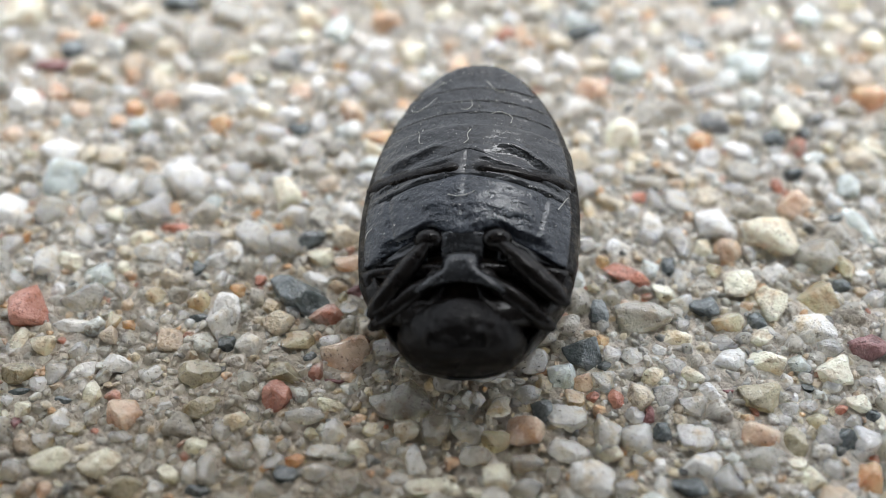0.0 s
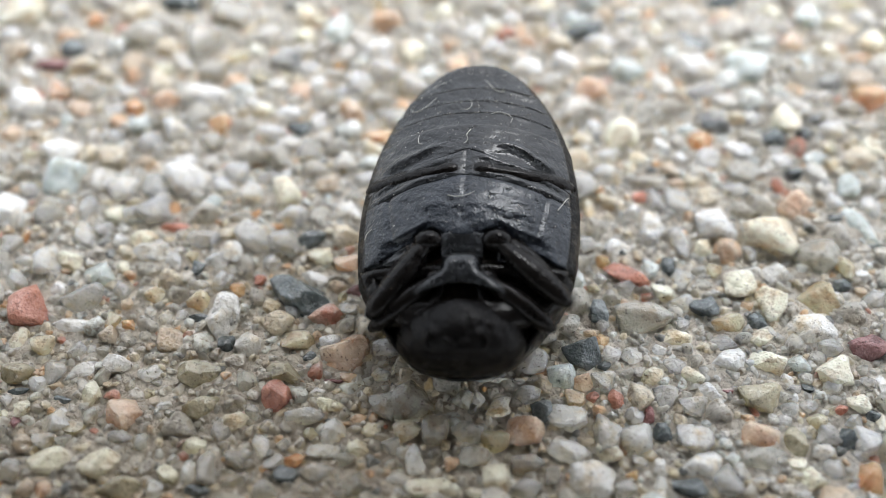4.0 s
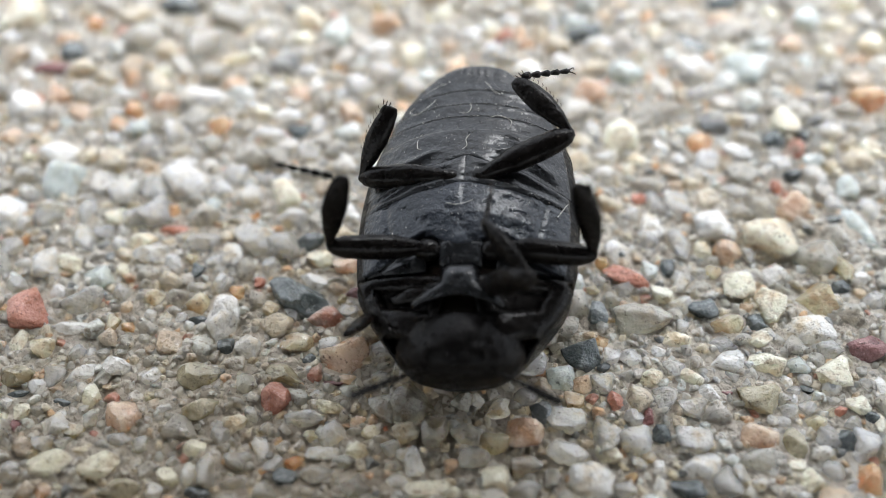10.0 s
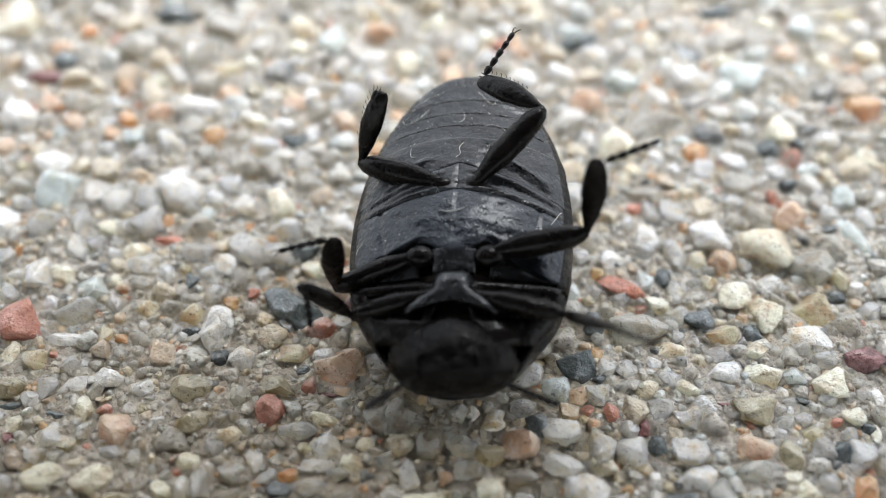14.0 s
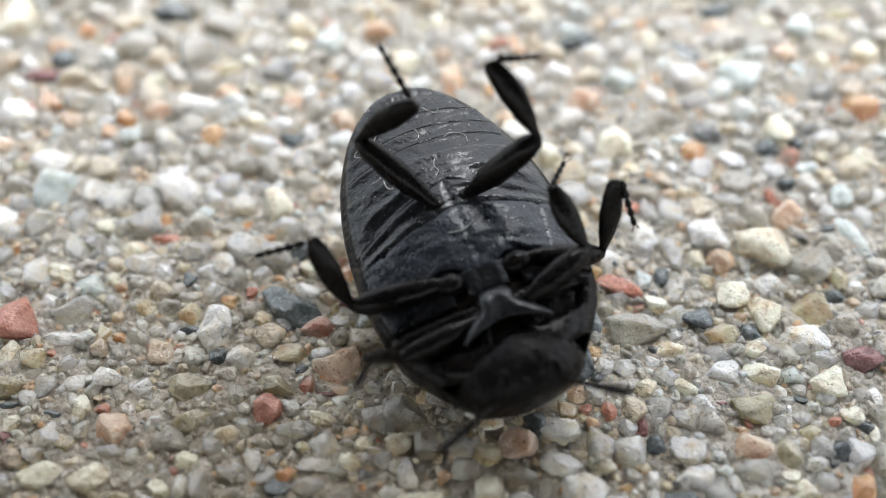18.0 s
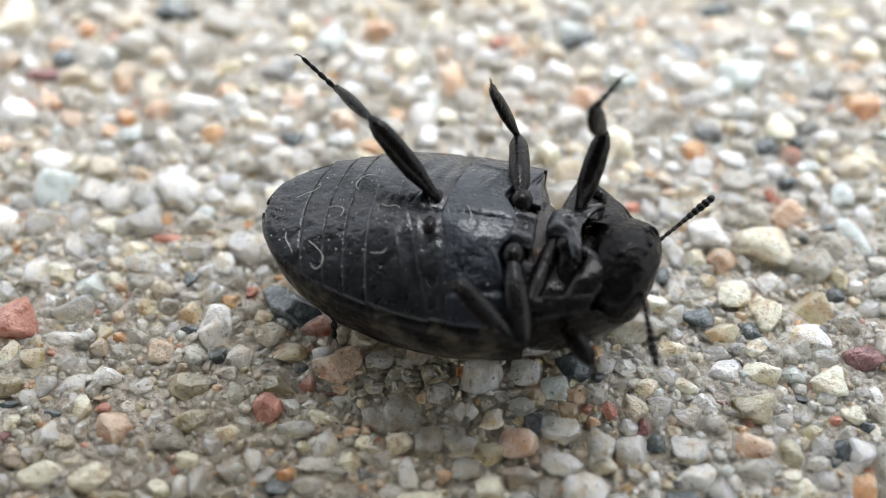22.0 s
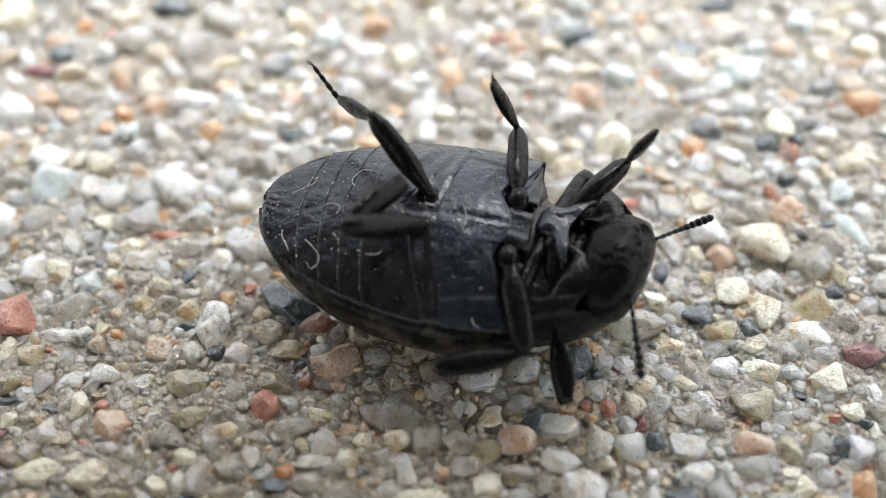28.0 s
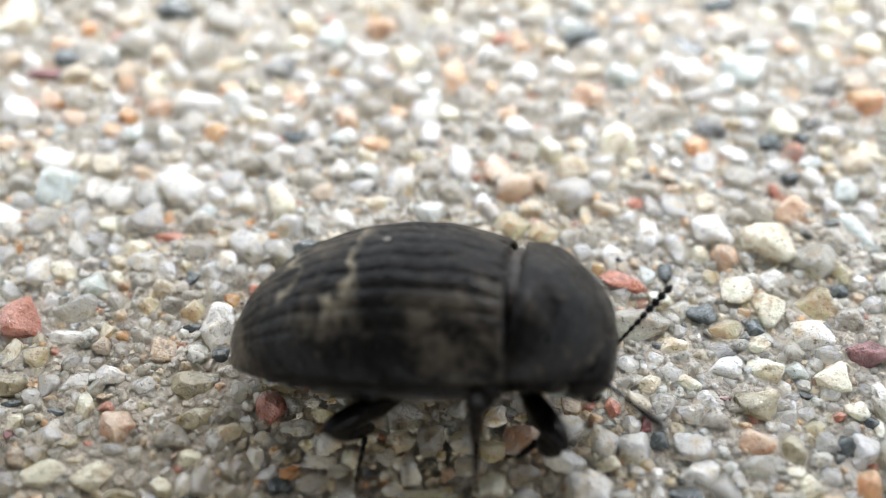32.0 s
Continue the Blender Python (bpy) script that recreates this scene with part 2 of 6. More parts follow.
def chitin_material(name, tone, rough, coat=0.0, dust=0.0, dust_tone=(0.30, 0.28, 0.25), patches=None, relief=0.5, gloss=0.3):
    """Beetle cuticle: near black, finely punctured and wrinkled, with rubbed and dusty places and worn hair patches."""
    m, n, l, b = material(name)
    big = tex_noise(n, l, 700, 5, 0.65)
    mid = tex_noise(n, l, 2600, 4, 0.65)
    pores = tex_noise(n, l, 8000, 3, 0.6)
    fine = tex_noise(n, l, 19000, 2, 0.6)
    base = ramp(n, l, big, ((0.3, tuple(c * 0.5 for c in tone)), (0.7, tuple(c * 1.6 for c in tone))))
    base = mix(n, l, ramp(n, l, mid, ((0.55, (0, 0, 0)), (0.75, (0.4, 0.4, 0.4)))), base, tuple(c * 2.6 + 0.002 for c in tone))
    if patches:
        pf = tex_noise(n, l, patches[1], 6, 0.72)
        base = mix(n, l, ramp(n, l, pf, ((patches[2], (0, 0, 0)), (patches[2] + 0.20, (0.85, 0.85, 0.85)))), base, patches[0])
    if dust:
        base = mix(n, l, ramp(n, l, fine, ((0.68, (0, 0, 0)), (0.78, (dust,) * 3))), base, dust_tone)
    l.new(base, b.inputs["Base Color"])
    l.new(ramp(n, l, mid, ((0.3, (rough * 0.65,) * 3), (0.7, (min(1, rough * 1.5),) * 3))), b.inputs["Roughness"])
    b.inputs["Coat Weight"].default_value, b.inputs["Coat Roughness"].default_value = coat, 0.12
    b.inputs["Specular IOR Level"].default_value = gloss
    bump(n, l, b, math_node(n, l, "ADD", math_node(n, l, "ADD", math_node(n, l, "MULTIPLY", pores, 0.45), mid), math_node(n, l, "MULTIPLY", big, 1.2)), relief, 0.00011, 0.22)
    return m


VENTER = chitin_material("black_ventral_cuticle", (0.0075, 0.0077, 0.0085), 0.30, 0.44, 0.8, relief=0.8, gloss=0.15)
VENTER.node_tree.nodes["Principled BSDF"].inputs["Specular Tint"].default_value = (0.85, 0.94, 1.0, 1)
STERNUM = chitin_material("blue_black_sternal_cuticle", (0.0085, 0.0098, 0.0140), 0.30, 0.34, 0.8, relief=0.8, gloss=0.24)
STERNUM.node_tree.nodes["Principled BSDF"].inputs["Specular Tint"].default_value = (0.78, 0.90, 1.0, 1)
ELYTRON = chitin_material("dull_black_wing_case", (0.0044, 0.0040, 0.0037), 0.36, 0.12, 0.6, (0.28, 0.25, 0.19), ((0.13, 0.11, 0.082), 480, 0.51), 1.0, 0.06)


def pale_bands(m):
    """Two ragged cross bands of pale worn hairs on the back, and brown dust at the tail."""
    n, l = m.node_tree.nodes, m.node_tree.links
    b = n["Principled BSDF"]
    under = b.inputs["Base Color"].links[0].from_socket
    tc = n.new("ShaderNodeTexCoord")
    sep = n.new("ShaderNodeSeparateXYZ")
    l.new(tc.outputs["Object"], sep.inputs[0])
    along = math_node(n, l, "ADD", sep.outputs[0], math_node(n, l, "MULTIPLY", math_node(n, l, "SUBTRACT", tex_noise(n, l, 750, 3, 0.6), 0.5), 0.0030))
    place = math_node(n, l, "MULTIPLY", math_node(n, l, "ADD", along, 0.0045), 160.0)
    band = ramp(n, l, place, ((0.27, (0, 0, 0)), (0.31, (1, 1, 1)), (0.35, (0, 0, 0)), (0.50, (0, 0, 0)), (0.54, (1, 1, 1)), (0.58, (0, 0, 0))))
    broken = ramp(n, l, tex_noise(n, l, 1500, 4, 0.6), ((0.44, (0, 0, 0)), (0.60, (0.75, 0.75, 0.75))))
    high = ramp(n, l, math_node(n, l, "MULTIPLY", sep.outputs[2], 330.0), ((0.40, (0, 0, 0)), (0.62, (1, 1, 1))))
    mask = mix(n, l, 1.0, mix(n, l, 1.0, band, broken, "MULTIPLY"), high, "MULTIPLY")
    tail = mix(n, l, 1.0, ramp(n, l, place, ((0.02, (1, 1, 1)), (0.24, (0, 0, 0)))), ramp(n, l, tex_noise(n, l, 1100, 5, 0.68), ((0.46, (0, 0, 0)), (0.62, (0.9, 0.9, 0.9)))), "MULTIPLY")
    under = mix(n, l, tail, under, (0.105, 0.085, 0.062))
    l.new(mix(n, l, mask, under, (0.36, 0.31, 0.22)), b.inputs["Base Color"])


pale_bands(ELYTRON)
PRONOTUM = chitin_material("dull_black_pronotum", (0.0046, 0.0041, 0.0038), 0.24, 0.16, 0.5, (0.28, 0.25, 0.19), ((0.11, 0.09, 0.065), 620, 0.57), 1.0, 0.05)
LEG = chitin_material("brown_black_leg_cuticle", (0.0042, 0.0034, 0.0030), 0.27, 0.22, 0.35, (0.26, 0.21, 0.15), None, 0.9, 0.03)
HEADMAT = chitin_material("black_head_cuticle", (0.0036, 0.0030, 0.0028), 0.22, 0.09, 0.4, relief=1.0, gloss=0.05)
MOUTH = chitin_material("brown_black_mouthparts", (0.004, 0.003, 0.0026), 0.34, 0.05, 0.08, (0.25, 0.2, 0.14), None, 0.5, 0.08)
EYE = chitin_material("glossy_black_eye", (0.004, 0.004, 0.004), 0.12, 0.3, relief=0.1, gloss=0.3)
MEMBRANE = chitin_material("brown_membrane", (0.016, 0.009, 0.005), 0.34, 0.0)
AMBER = chitin_material("amber_neck_skin", (0.24, 0.10, 0.024), 0.28, 0.1)
SPINE = chitin_material("dark_brown_bristle", (0.03, 0.018, 0.010), 0.35)


def plain(name, tone, rough):
    m, n, l, b = material(name)
    f = tex_noise(n, l, 12000, 3)
    l.new(ramp(n, l, f, ((0.3, tuple(c * 0.8 for c in tone)), (0.7, tone))), b.inputs["Base Color"])
    b.inputs["Roughness"].default_value = rough
    return m


FIBRE = plain("pale_fibre", (0.50, 0.485, 0.44), 0.6)
SEAM = chitin_material("grey_joint_skin", (0.055, 0.055, 0.052), 0.45, 0.0, 0.7, (0.42, 0.40, 0.36))


# ---- building helpers ----
def mesh_object(name, verts, faces, mat, parent=None, label="", smooth=True):
    me = bpy.data.meshes.new(name)
    me.from_pydata([tuple(v) for v in verts], [], faces)
    me.materials.append(mat)
    if smooth:
        me.polygons.foreach_set("use_smooth", [True] * len(me.polygons))
    me.update()
    ob = new(name, me)
    ob.parent = parent
    return tagged(ob, label=label)


# ---- ground ----
def bed(x, y):
    """The level on which the grains are bedded, in mm."""
    return 0.10 * noise.noise((x * 0.16, y * 0.16, 3.1)) - 0.16


def swell(x, y):
    """Height of the cement, in mm, at a place in mm."""
    return bed(x, y) + 0.13 * noise.noise((x * 0.38, y * 0.38, 5.5)) + 0.11 * noise.noise((x * 0.9, y * 0.9, 7.7)) + 0.10 * noise.noise((x * 2.6, y * 2.6, 1.3)) + 0.05 * noise.noise((x * 6.5, y * 6.5, 4.3)) + 0.055


def build_ground():
    """One sheet: fine relief where the beetle lies, then rings that widen to the horizon."""
    nx, ny, step = 420, 340, 0.115
    x0, y0 = -nx * step / 2, -16.0
    verts = [((x0 + i * step) * MM, (y0 + j * step) * MM, swell(x0 + i * step, y0 + j * step) * MM) for j in range(ny + 1) for i in range(nx + 1)]
    faces = [(j * (nx + 1) + i, j * (nx + 1) + i + 1, (j + 1) * (nx + 1) + i + 1, (j + 1) * (nx + 1) + i) for j in range(ny) for i in range(nx)]
    loop = [i for i in range(nx)] + [j * (nx + 1) + nx for j in range(ny)] + [ny * (nx + 1) + i for i in range(nx, 0, -1)] + [j * (nx + 1) for j in range(ny, 0, -1)]
    cx, cy = 0.0, y0 + ny * step / 2
    ring = loop
    for k, grow in enumerate((1.3, 2.2, 6, 30, 300, 4000)):
        start = len(verts)
        for v in loop:
            x, y, z = verts[v]
            verts.append((x * grow, cy * MM + (y - cy * MM) * grow, -0.16 * MM))
        m = len(loop)
        faces += [(ring[a], start + a, start + (a + 1) % m, ring[(a + 1) % m]) for a in range(m)]
        ring = list(range(start, start + m))
    faces = [tuple(f) for f in faces]
    return tagged(mesh_object("ground", verts, faces, CEMENT), "worn concrete slab with exposed coarse sand grains", "ground", kind="structure")


ground = build_ground()


def build_unseen_phone_slab():
    """Unseen dark slab standing for the phone, added to block skylight behind the lens."""
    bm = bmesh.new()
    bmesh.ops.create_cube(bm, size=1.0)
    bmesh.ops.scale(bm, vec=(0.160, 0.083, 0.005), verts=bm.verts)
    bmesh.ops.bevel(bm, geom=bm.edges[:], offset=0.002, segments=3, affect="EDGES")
    me = bpy.data.meshes.new("unseen_phone_slab")
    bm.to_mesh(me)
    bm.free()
    me.materials.append(plain("dark_matt_slab", (0.03, 0.03, 0.032), 0.5))
    ob = new("unseen_phone_slab", me)
    # leans over the near ground to keep skylight and sun off it
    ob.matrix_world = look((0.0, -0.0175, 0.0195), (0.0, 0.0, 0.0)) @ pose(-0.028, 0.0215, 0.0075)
    return tagged(ob, "unseen dark slab standing for the phone, blocking skylight", "wall", kind="structure")


build_unseen_phone_slab()


def rock_points(seed, level, cuts, rough, near=0.50):
    """A unit pebble: a ball with planes shaved off it and a lumpy skin."""
    rng = random.Random(seed)
    bm = bmesh.new()
    bmesh.ops.create_icosphere(bm, subdivisions=level, radius=1.0)
    planes = []
    for _ in range(cuts):
        d = Vector((rng.gauss(0, 1), rng.gauss(0, 1), rng.gauss(0, 0.8))).normalized()
        planes.append((d, rng.uniform(near, 0.84)))
    off = Vector((seed * 3.7, seed * 1.3, 0))
    for v in bm.verts:
        p = v.co.copy()
        for d, h in planes:
            over = p.dot(d) - h
            if over > 0:
                p -= d * over * 0.93
        p *= 1 + rough * noise.noise(v.co * 1.6 + off) + rough * 0.5 * noise.noise(v.co * 4.2 + off)
        v.co = p
    pts = [v.co.copy() for v in bm.verts]
    lo = [min(p[i] for p in pts) for i in range(3)]
    hi = [max(p[i] for p in pts) for i in range(3)]
    pts = [Vector([(p[i] - (lo[i] + hi[i]) / 2) / ((hi[i] - lo[i]) / 2) for i in range(3)]) for p in pts]
    fcs = [tuple(v.index for v in f.verts) for f in bm.faces]
    bm.free()
    return pts, fcs


ROCKS = [rock_points(11 + k, 4, 10 + k % 6, 0.12) for k in range(18)]
PEBBLES = [rock_points(31 + k, 3, 9 + k % 5, 0.12) for k in range(12)]
CHIPS = [rock_points(61 + k, 2, 11, 0.16, 0.28) for k in range(10)]
taken = []
rock_meshes = {}


def rock_mesh(shape, kind):
    key = (shape, kind)
    if key not in rock_meshes:
        me = bpy.data.meshes.new("sand_grain")
        pts, fcs = ROCKS[shape]
        me.from_pydata([tuple(p * MM) for p in pts], [], fcs)
        me.polygons.foreach_set("use_smooth", [True] * len(fcs))
        me.materials.append(GRAINS[kind])
        rock_meshes[key] = me
    return rock_meshes[key]


shape_pick = random.Random(5)


def grain(kind, x, y, long, short, turn=0.0, rise=None):
    """One sand grain set in the cement: its place, length and breadth in mm, and its turn in degrees."""
    shape = shape_pick.randrange(len(ROCKS))
    h = (min(long, short) * 0.47 if rise is None else rise)
    z = bed(x, y) + 0.03 + h * 0.08
    m = pose(x * MM, y * MM, z * MM, shape_pick.uniform(-10, 10), shape_pick.uniform(-10, 10), turn) @ Matrix.Diagonal((long / 2, short / 2, h, 1))
    taken.append((x, y, (long + short) / 4))
    if y > 1.4:
        far_grains.setdefault(kind, []).append((m, shape % len(PEBBLES)))
        return
    ob = new("sand_grain", rock_mesh(shape, kind))
    ob.parent = ground
    ob.matrix_basis = m


far_grains = {}


def join_far_grains():
    """The farther grains, one mesh of all their minerals."""
    me = bpy.data.meshes.new("far_sand")
    vs, fs, ms = [], [], []
    for slot, (kind, rows) in enumerate(far_grains.items()):
        me.materials.append(GRAINS[kind])
        for m, shape in rows:
            pts, fcs = PEBBLES[shape]
            k = len(vs)
            vs += [tuple(m @ (p * MM)) for p in pts]
            fs += [tuple(i + k for i in f) for f in fcs]
            ms += [slot] * len(fcs)
    me.from_pydata(vs, [], fs)
    me.polygons.foreach_set("material_index", ms)
    me.polygons.foreach_set("use_smooth", [True] * len(fs))
    ob = new("far_sand", me)
    ob.parent = ground
    tagged(ob, "coarse pale sand grains set in cement", kind="stuff")


grain("cream", -14.67, 10.97, 1.84, 1.65, 90)
grain("orange", -12.05, 10.51, 0.90, 0.71, 90)
grain("tan", -11.58, 9.90, 0.61, 0.53)
grain("pink", -12.77, 9.63, 0.90, 0.58)
grain("dark", -12.35, 8.79, 0.89, 0.85)
grain("maroon", -12.76, 8.01, 1.55, 0.50)
grain("dark", -9.30, 11.54, 1.46, 0.92)
grain("milk", -14.73, 9.61, 0.80, 0.74)
grain("white", -13.52, 8.64, 0.85, 0.59, 90)
grain("quartz", -13.31, 10.77, 0.82, 0.76)
grain("grey", -10.17, 9.53, 1.60, 1.30)
grain("grey", -8.08, 9.15, 1.69, 1.39, 90)
grain("white", -13.67, 7.62, 1.05, 0.47, -34)
grain("pink", -12.39, 6.71, 1.34, 0.66, -50)
grain("pink", -11.33, 5.73, 0.95, 0.66, -44)
grain("grey", -11.28, 6.65, 1.32, 1.19)
grain("white", -13.06, 5.94, 1.20, 1.17)
grain("white", -12.62, 4.95, 0.58, 0.45)
grain("blue", -11.70, 5.29, 0.51, 0.46, 90)
grain("white", -10.18, 6.65, 0.47, 0.47, 90)
grain("orange", -9.68, 5.87, 0.65, 0.64)
grain("white", -7.63, 6.40, 1.50, 0.90, 7)
grain("orange", -6.93, 5.15, 0.93, 0.76, 90)
grain("pink", -8.84, 6.13, 0.93, 0.77)
grain("blue", -9.40, 4.98, 0.82, 0.62)
grain("milk", -8.21, 4.75, 0.97, 0.90, 90)
grain("white", -11.43, 3.83, 1.29, 1.05, 26)
grain("quartz", -8.98, 4.25, 0.89, 0.84)
grain("cream", -9.20, 7.76, 0.77, 0.54)
grain("quartz", -10.08, 4.54, 0.72, 0.61)
grain("grey", -7.01, 4.25, 0.83, 0.71, 90)
grain("white", -7.64, 3.42, 0.79, 0.42)
grain("tan", -12.37, 3.79, 0.53, 0.48)
grain("milk", -10.28, 5.77, 0.83, 0.41)
grain("pink", -13.23, 4.67, 0.72, 0.62)
grain("tan", -13.73, 5.62, 0.52, 0.37, 90)
grain("white", -12.30, 1.44, 1.37, 0.91, 90)
grain("blue", -11.09, 2.59, 1.37, 1.26)
grain("milk", -9.27, 2.16, 1.02, 0.89)
grain("white", -7.39, 2.62, 1.56, 1.33, 13)
grain("quartz", -8.32, 2.28, 1.38, 0.79, -53)
grain("cream", -9.24, 1.31, 0.75, 0.66, 90)
grain("quartz", -8.75, 1.25, 1.00, 0.85, -13)
grain("quartz", -8.08, 1.35, 1.08, 0.91, 37)
grain("orange", -7.64, 1.47, 0.64, 0.42, 90)
grain("quartz", -11.07, 1.34, 1.09, 1.00, 90)
grain("quartz", -11.90, 2.19, 0.85, 0.68)
grain("pink", -10.61, 1.41, 0.48, 0.37, 90)
grain("quartz", -10.08, 1.45, 0.98, 0.58, 90)
grain("red", -7.47, 0.76, 0.90, 0.37, -6)
grain("white", -7.59, 0.28, 0.49, 0.33)
grain("cream", -8.26, 0.29, 0.78, 0.72)
grain("quartz", -6.52, 0.29, 1.15, 0.70, 19)
grain("milk", -7.92, -0.24, 1.00, 0.76, 13)
grain("quartz", -9.92, 0.39, 1.21, 0.71, -52)
grain("quartz", -9.40, 0.60, 0.57, 0.52)
grain("milk", -8.89, 0.24, 0.62, 0.49, 90)
grain("cream", -10.09, -0.52, 0.79, 0.61)
grain("cream", -8.62, -0.71, 0.48, 0.44, 90)
grain("milk", -10.62, -0.57, 1.01, 0.87, 90)
grain("blue", -9.13, -0.95, 0.94, 0.79)
grain("quartz", -10.41, -1.02, 0.59, 0.47, 90)
grain("white", -10.15, -1.44, 0.50, 0.47)
grain("quartz", -11.24, -1.33, 0.71, 0.62, 90)
grain("red", -10.65, -2.17, 1.25, 1.13, 90)
grain("quartz", -9.40, -1.82, 1.16, 0.79, 12)
grain("quartz", -8.39, -1.53, 0.76, 0.62, 90)
grain("white", -9.57, -2.65, 1.12, 0.41)
grain("tan", -8.44, -2.53, 0.66, 0.39, 90)
grain("orange", -8.02, -2.61, 0.40, 0.39, 90)
grain("dark", -6.54, -0.77, 0.55, 0.41, 90)
grain("milk", -7.30, -0.52, 0.59, 0.51, 90)
grain("milk", -6.08, -0.52, 0.71, 0.59)
grain("milk", -5.89, -1.22, 0.61, 0.54, 90)
grain("tan", -6.40, -1.90, 0.67, 0.64, 90)
grain("white", -5.66, -2.60, 1.08, 0.90, 90)
grain("quartz", -6.44, -1.39, 0.56, 0.38)
grain("milk", -7.56, -2.24, 0.41, 0.33, 90)
grain("milk", -7.14, -2.35, 0.48, 0.39, 90)
grain("milk", -6.72, -2.33, 0.33, 0.33)
grain("dark", -6.29, -2.42, 0.60, 0.33)
grain("tan", -7.56, -1.70, 0.61, 0.57)
grain("milk", -11.28, -0.50, 0.56, 0.41)
grain("quartz", -11.82, 0.08, 0.73, 0.64, 90)
grain("orange", -11.54, 0.39, 0.47, 0.41, 90)
grain("tan", -6.81, -0.31, 0.50, 0.40, 90)
grain("milk", -6.37, 2.30, 0.68, 0.66)
grain("blue", -6.53, 1.75, 0.59, 0.47)
grain("cream", -10.66, -3.14, 0.80, 0.53, 90)
grain("tan", -10.01, -3.34, 0.62, 0.61)
grain("quartz", -9.14, -3.43, 0.57, 0.50, 90)
grain("white", -8.06, -3.85, 0.79, 0.55, -12)
grain("green", -10.40, -4.12, 0.95, 0.70, 12)
grain("orange", -10.36, -4.22, 0.43, 0.38)
grain("quartz", -9.51, -4.12, 0.73, 0.57, 90)
grain("milk", -8.90, -4.10, 0.91, 0.46, 35)
grain("cream", -8.45, -4.76, 0.77, 0.48, 90)
grain("milk", -9.83, -4.48, 0.48, 0.48)
grain("grey", -8.33, -4.18, 0.62, 0.43, 90)
grain("milk", -7.19, -4.19, 0.66, 0.58)
grain("green", -6.04, -4.21, 1.29, 0.74)
grain("white", -6.60, -5.04, 0.50, 0.41, 56)
grain("pink", -7.50, -5.31, 0.97, 0.94)
grain("green", -5.75, -5.09, 0.99, 0.67, 17)
grain("cream", -10.01, -5.15, 0.50, 0.45, 90)
grain("milk", -9.08, -5.49, 0.96, 0.78)
grain("maroon", -10.07, -5.52, 0.43, 0.28, 90)
grain("grey", -8.30, -5.38, 0.49, 0.42, 90)
grain("red", -8.14, -5.82, 0.32, 0.27, 90)
grain("cream", -8.24, -6.18, 0.71, 0.34, 12)
grain("cream", -5.77, -6.14, 0.70, 0.52)
grain("quartz", -6.96, -6.07, 0.62, 0.46, 90)
grain("quartz", -7.50, -5.99, 0.54, 0.47)
grain("cream", -8.98, -6.61, 1.20, 0.77)
grain("cream", -7.84, -6.68, 1.07, 0.76, 17)
grain("quartz", -9.79, -6.80, 0.56, 0.53, 90)
grain("green", -7.21, -7.23, 1.04, 0.65)
grain("cream", -6.20, -6.88, 0.52, 0.41, -33)
grain("milk", -5.75, -6.85, 0.68, 0.32, 90)
grain("quartz", -5.35, -6.73, 0.89, 0.53, 90)
grain("pink", -8.89, -7.29, 0.54, 0.47, 90)
grain("tan", -8.57, -7.12, 0.34, 0.30)
grain("milk", -6.45, -7.28, 0.47, 0.44)
grain("dark", -5.45, -7.27, 0.65, 0.35)
grain("quartz", -9.24, -6.06, 0.54, 0.48)
grain("grey", -8.79, -6.05, 0.41, 0.38)
grain("quartz", -5.18, -5.78, 0.78, 0.55, 90)
grain("orange", -4.98, -6.48, 0.21, 0.19, 90)
grain("milk", -8.80, -3.43, 0.29, 0.25)
grain("grey", -6.91, -4.41, 0.43, 0.33)
grain("tan", -7.04, -4.74, 0.36, 0.34, 90)
grain("dark", -10.27, -4.65, 0.57, 0.27)
grain("dark", -9.11, -4.89, 0.51, 0.27)
grain("tan", -10.38, -5.37, 0.40, 0.30, 90)
grain("milk", -10.46, -4.90, 0.37, 0.37, 90)
grain("grey", -6.46, -5.30, 0.39, 0.36, 90)
grain("quartz", -6.17, -6.49, 0.36, 0.35, 90)
grain("tan", -8.63, -5.68, 0.55, 0.39)
grain("white", -4.86, -3.27, 0.73, 0.73)
grain("tan", -3.67, -3.17, 0.88, 0.62)
grain("dark", -5.44, -3.25, 0.59, 0.44, 90)
grain("green", -3.93, -4.05, 1.45, 0.73, -14)
grain("dark", -3.35, -3.63, 0.44, 0.34)
grain("pink", -2.43, -3.58, 1.31, 1.12)
grain("milk", -2.75, -3.19, 0.76, 0.74, 90)
grain("quartz", -1.39, -3.44, 0.73, 0.68)
grain("grey", -4.77, -4.44, 0.74, 0.59)
grain("red", -3.97, -4.83, 0.87, 0.81, 90)
grain("quartz", -1.50, -4.18, 0.57, 0.49)
grain("quartz", -1.03, -3.94, 0.57, 0.52, 90)
grain("milk", -3.01, -4.66, 0.42, 0.32)
grain("cream", -2.66, -5.02, 0.83, 0.44, -22)
grain("quartz", -3.25, -5.39, 0.97, 0.53)
grain("milk", -2.48, -5.79, 0.68, 0.67)
grain("grey", -1.33, -5.11, 0.84, 0.79)
grain("grey", -0.66, -4.98, 1.12, 1.04)
grain("cream", -1.70, -5.73, 0.52, 0.43)
grain("pink", -1.98, -5.40, 0.42, 0.34)
grain("cream", -0.84, -5.78, 0.63, 0.58)
grain("quartz", -4.15, -5.65, 0.40, 0.38, 90)
grain("cream", -4.89, -5.47, 0.61, 0.57)
grain("quartz", -4.50, -5.22, 0.49, 0.35, 123)
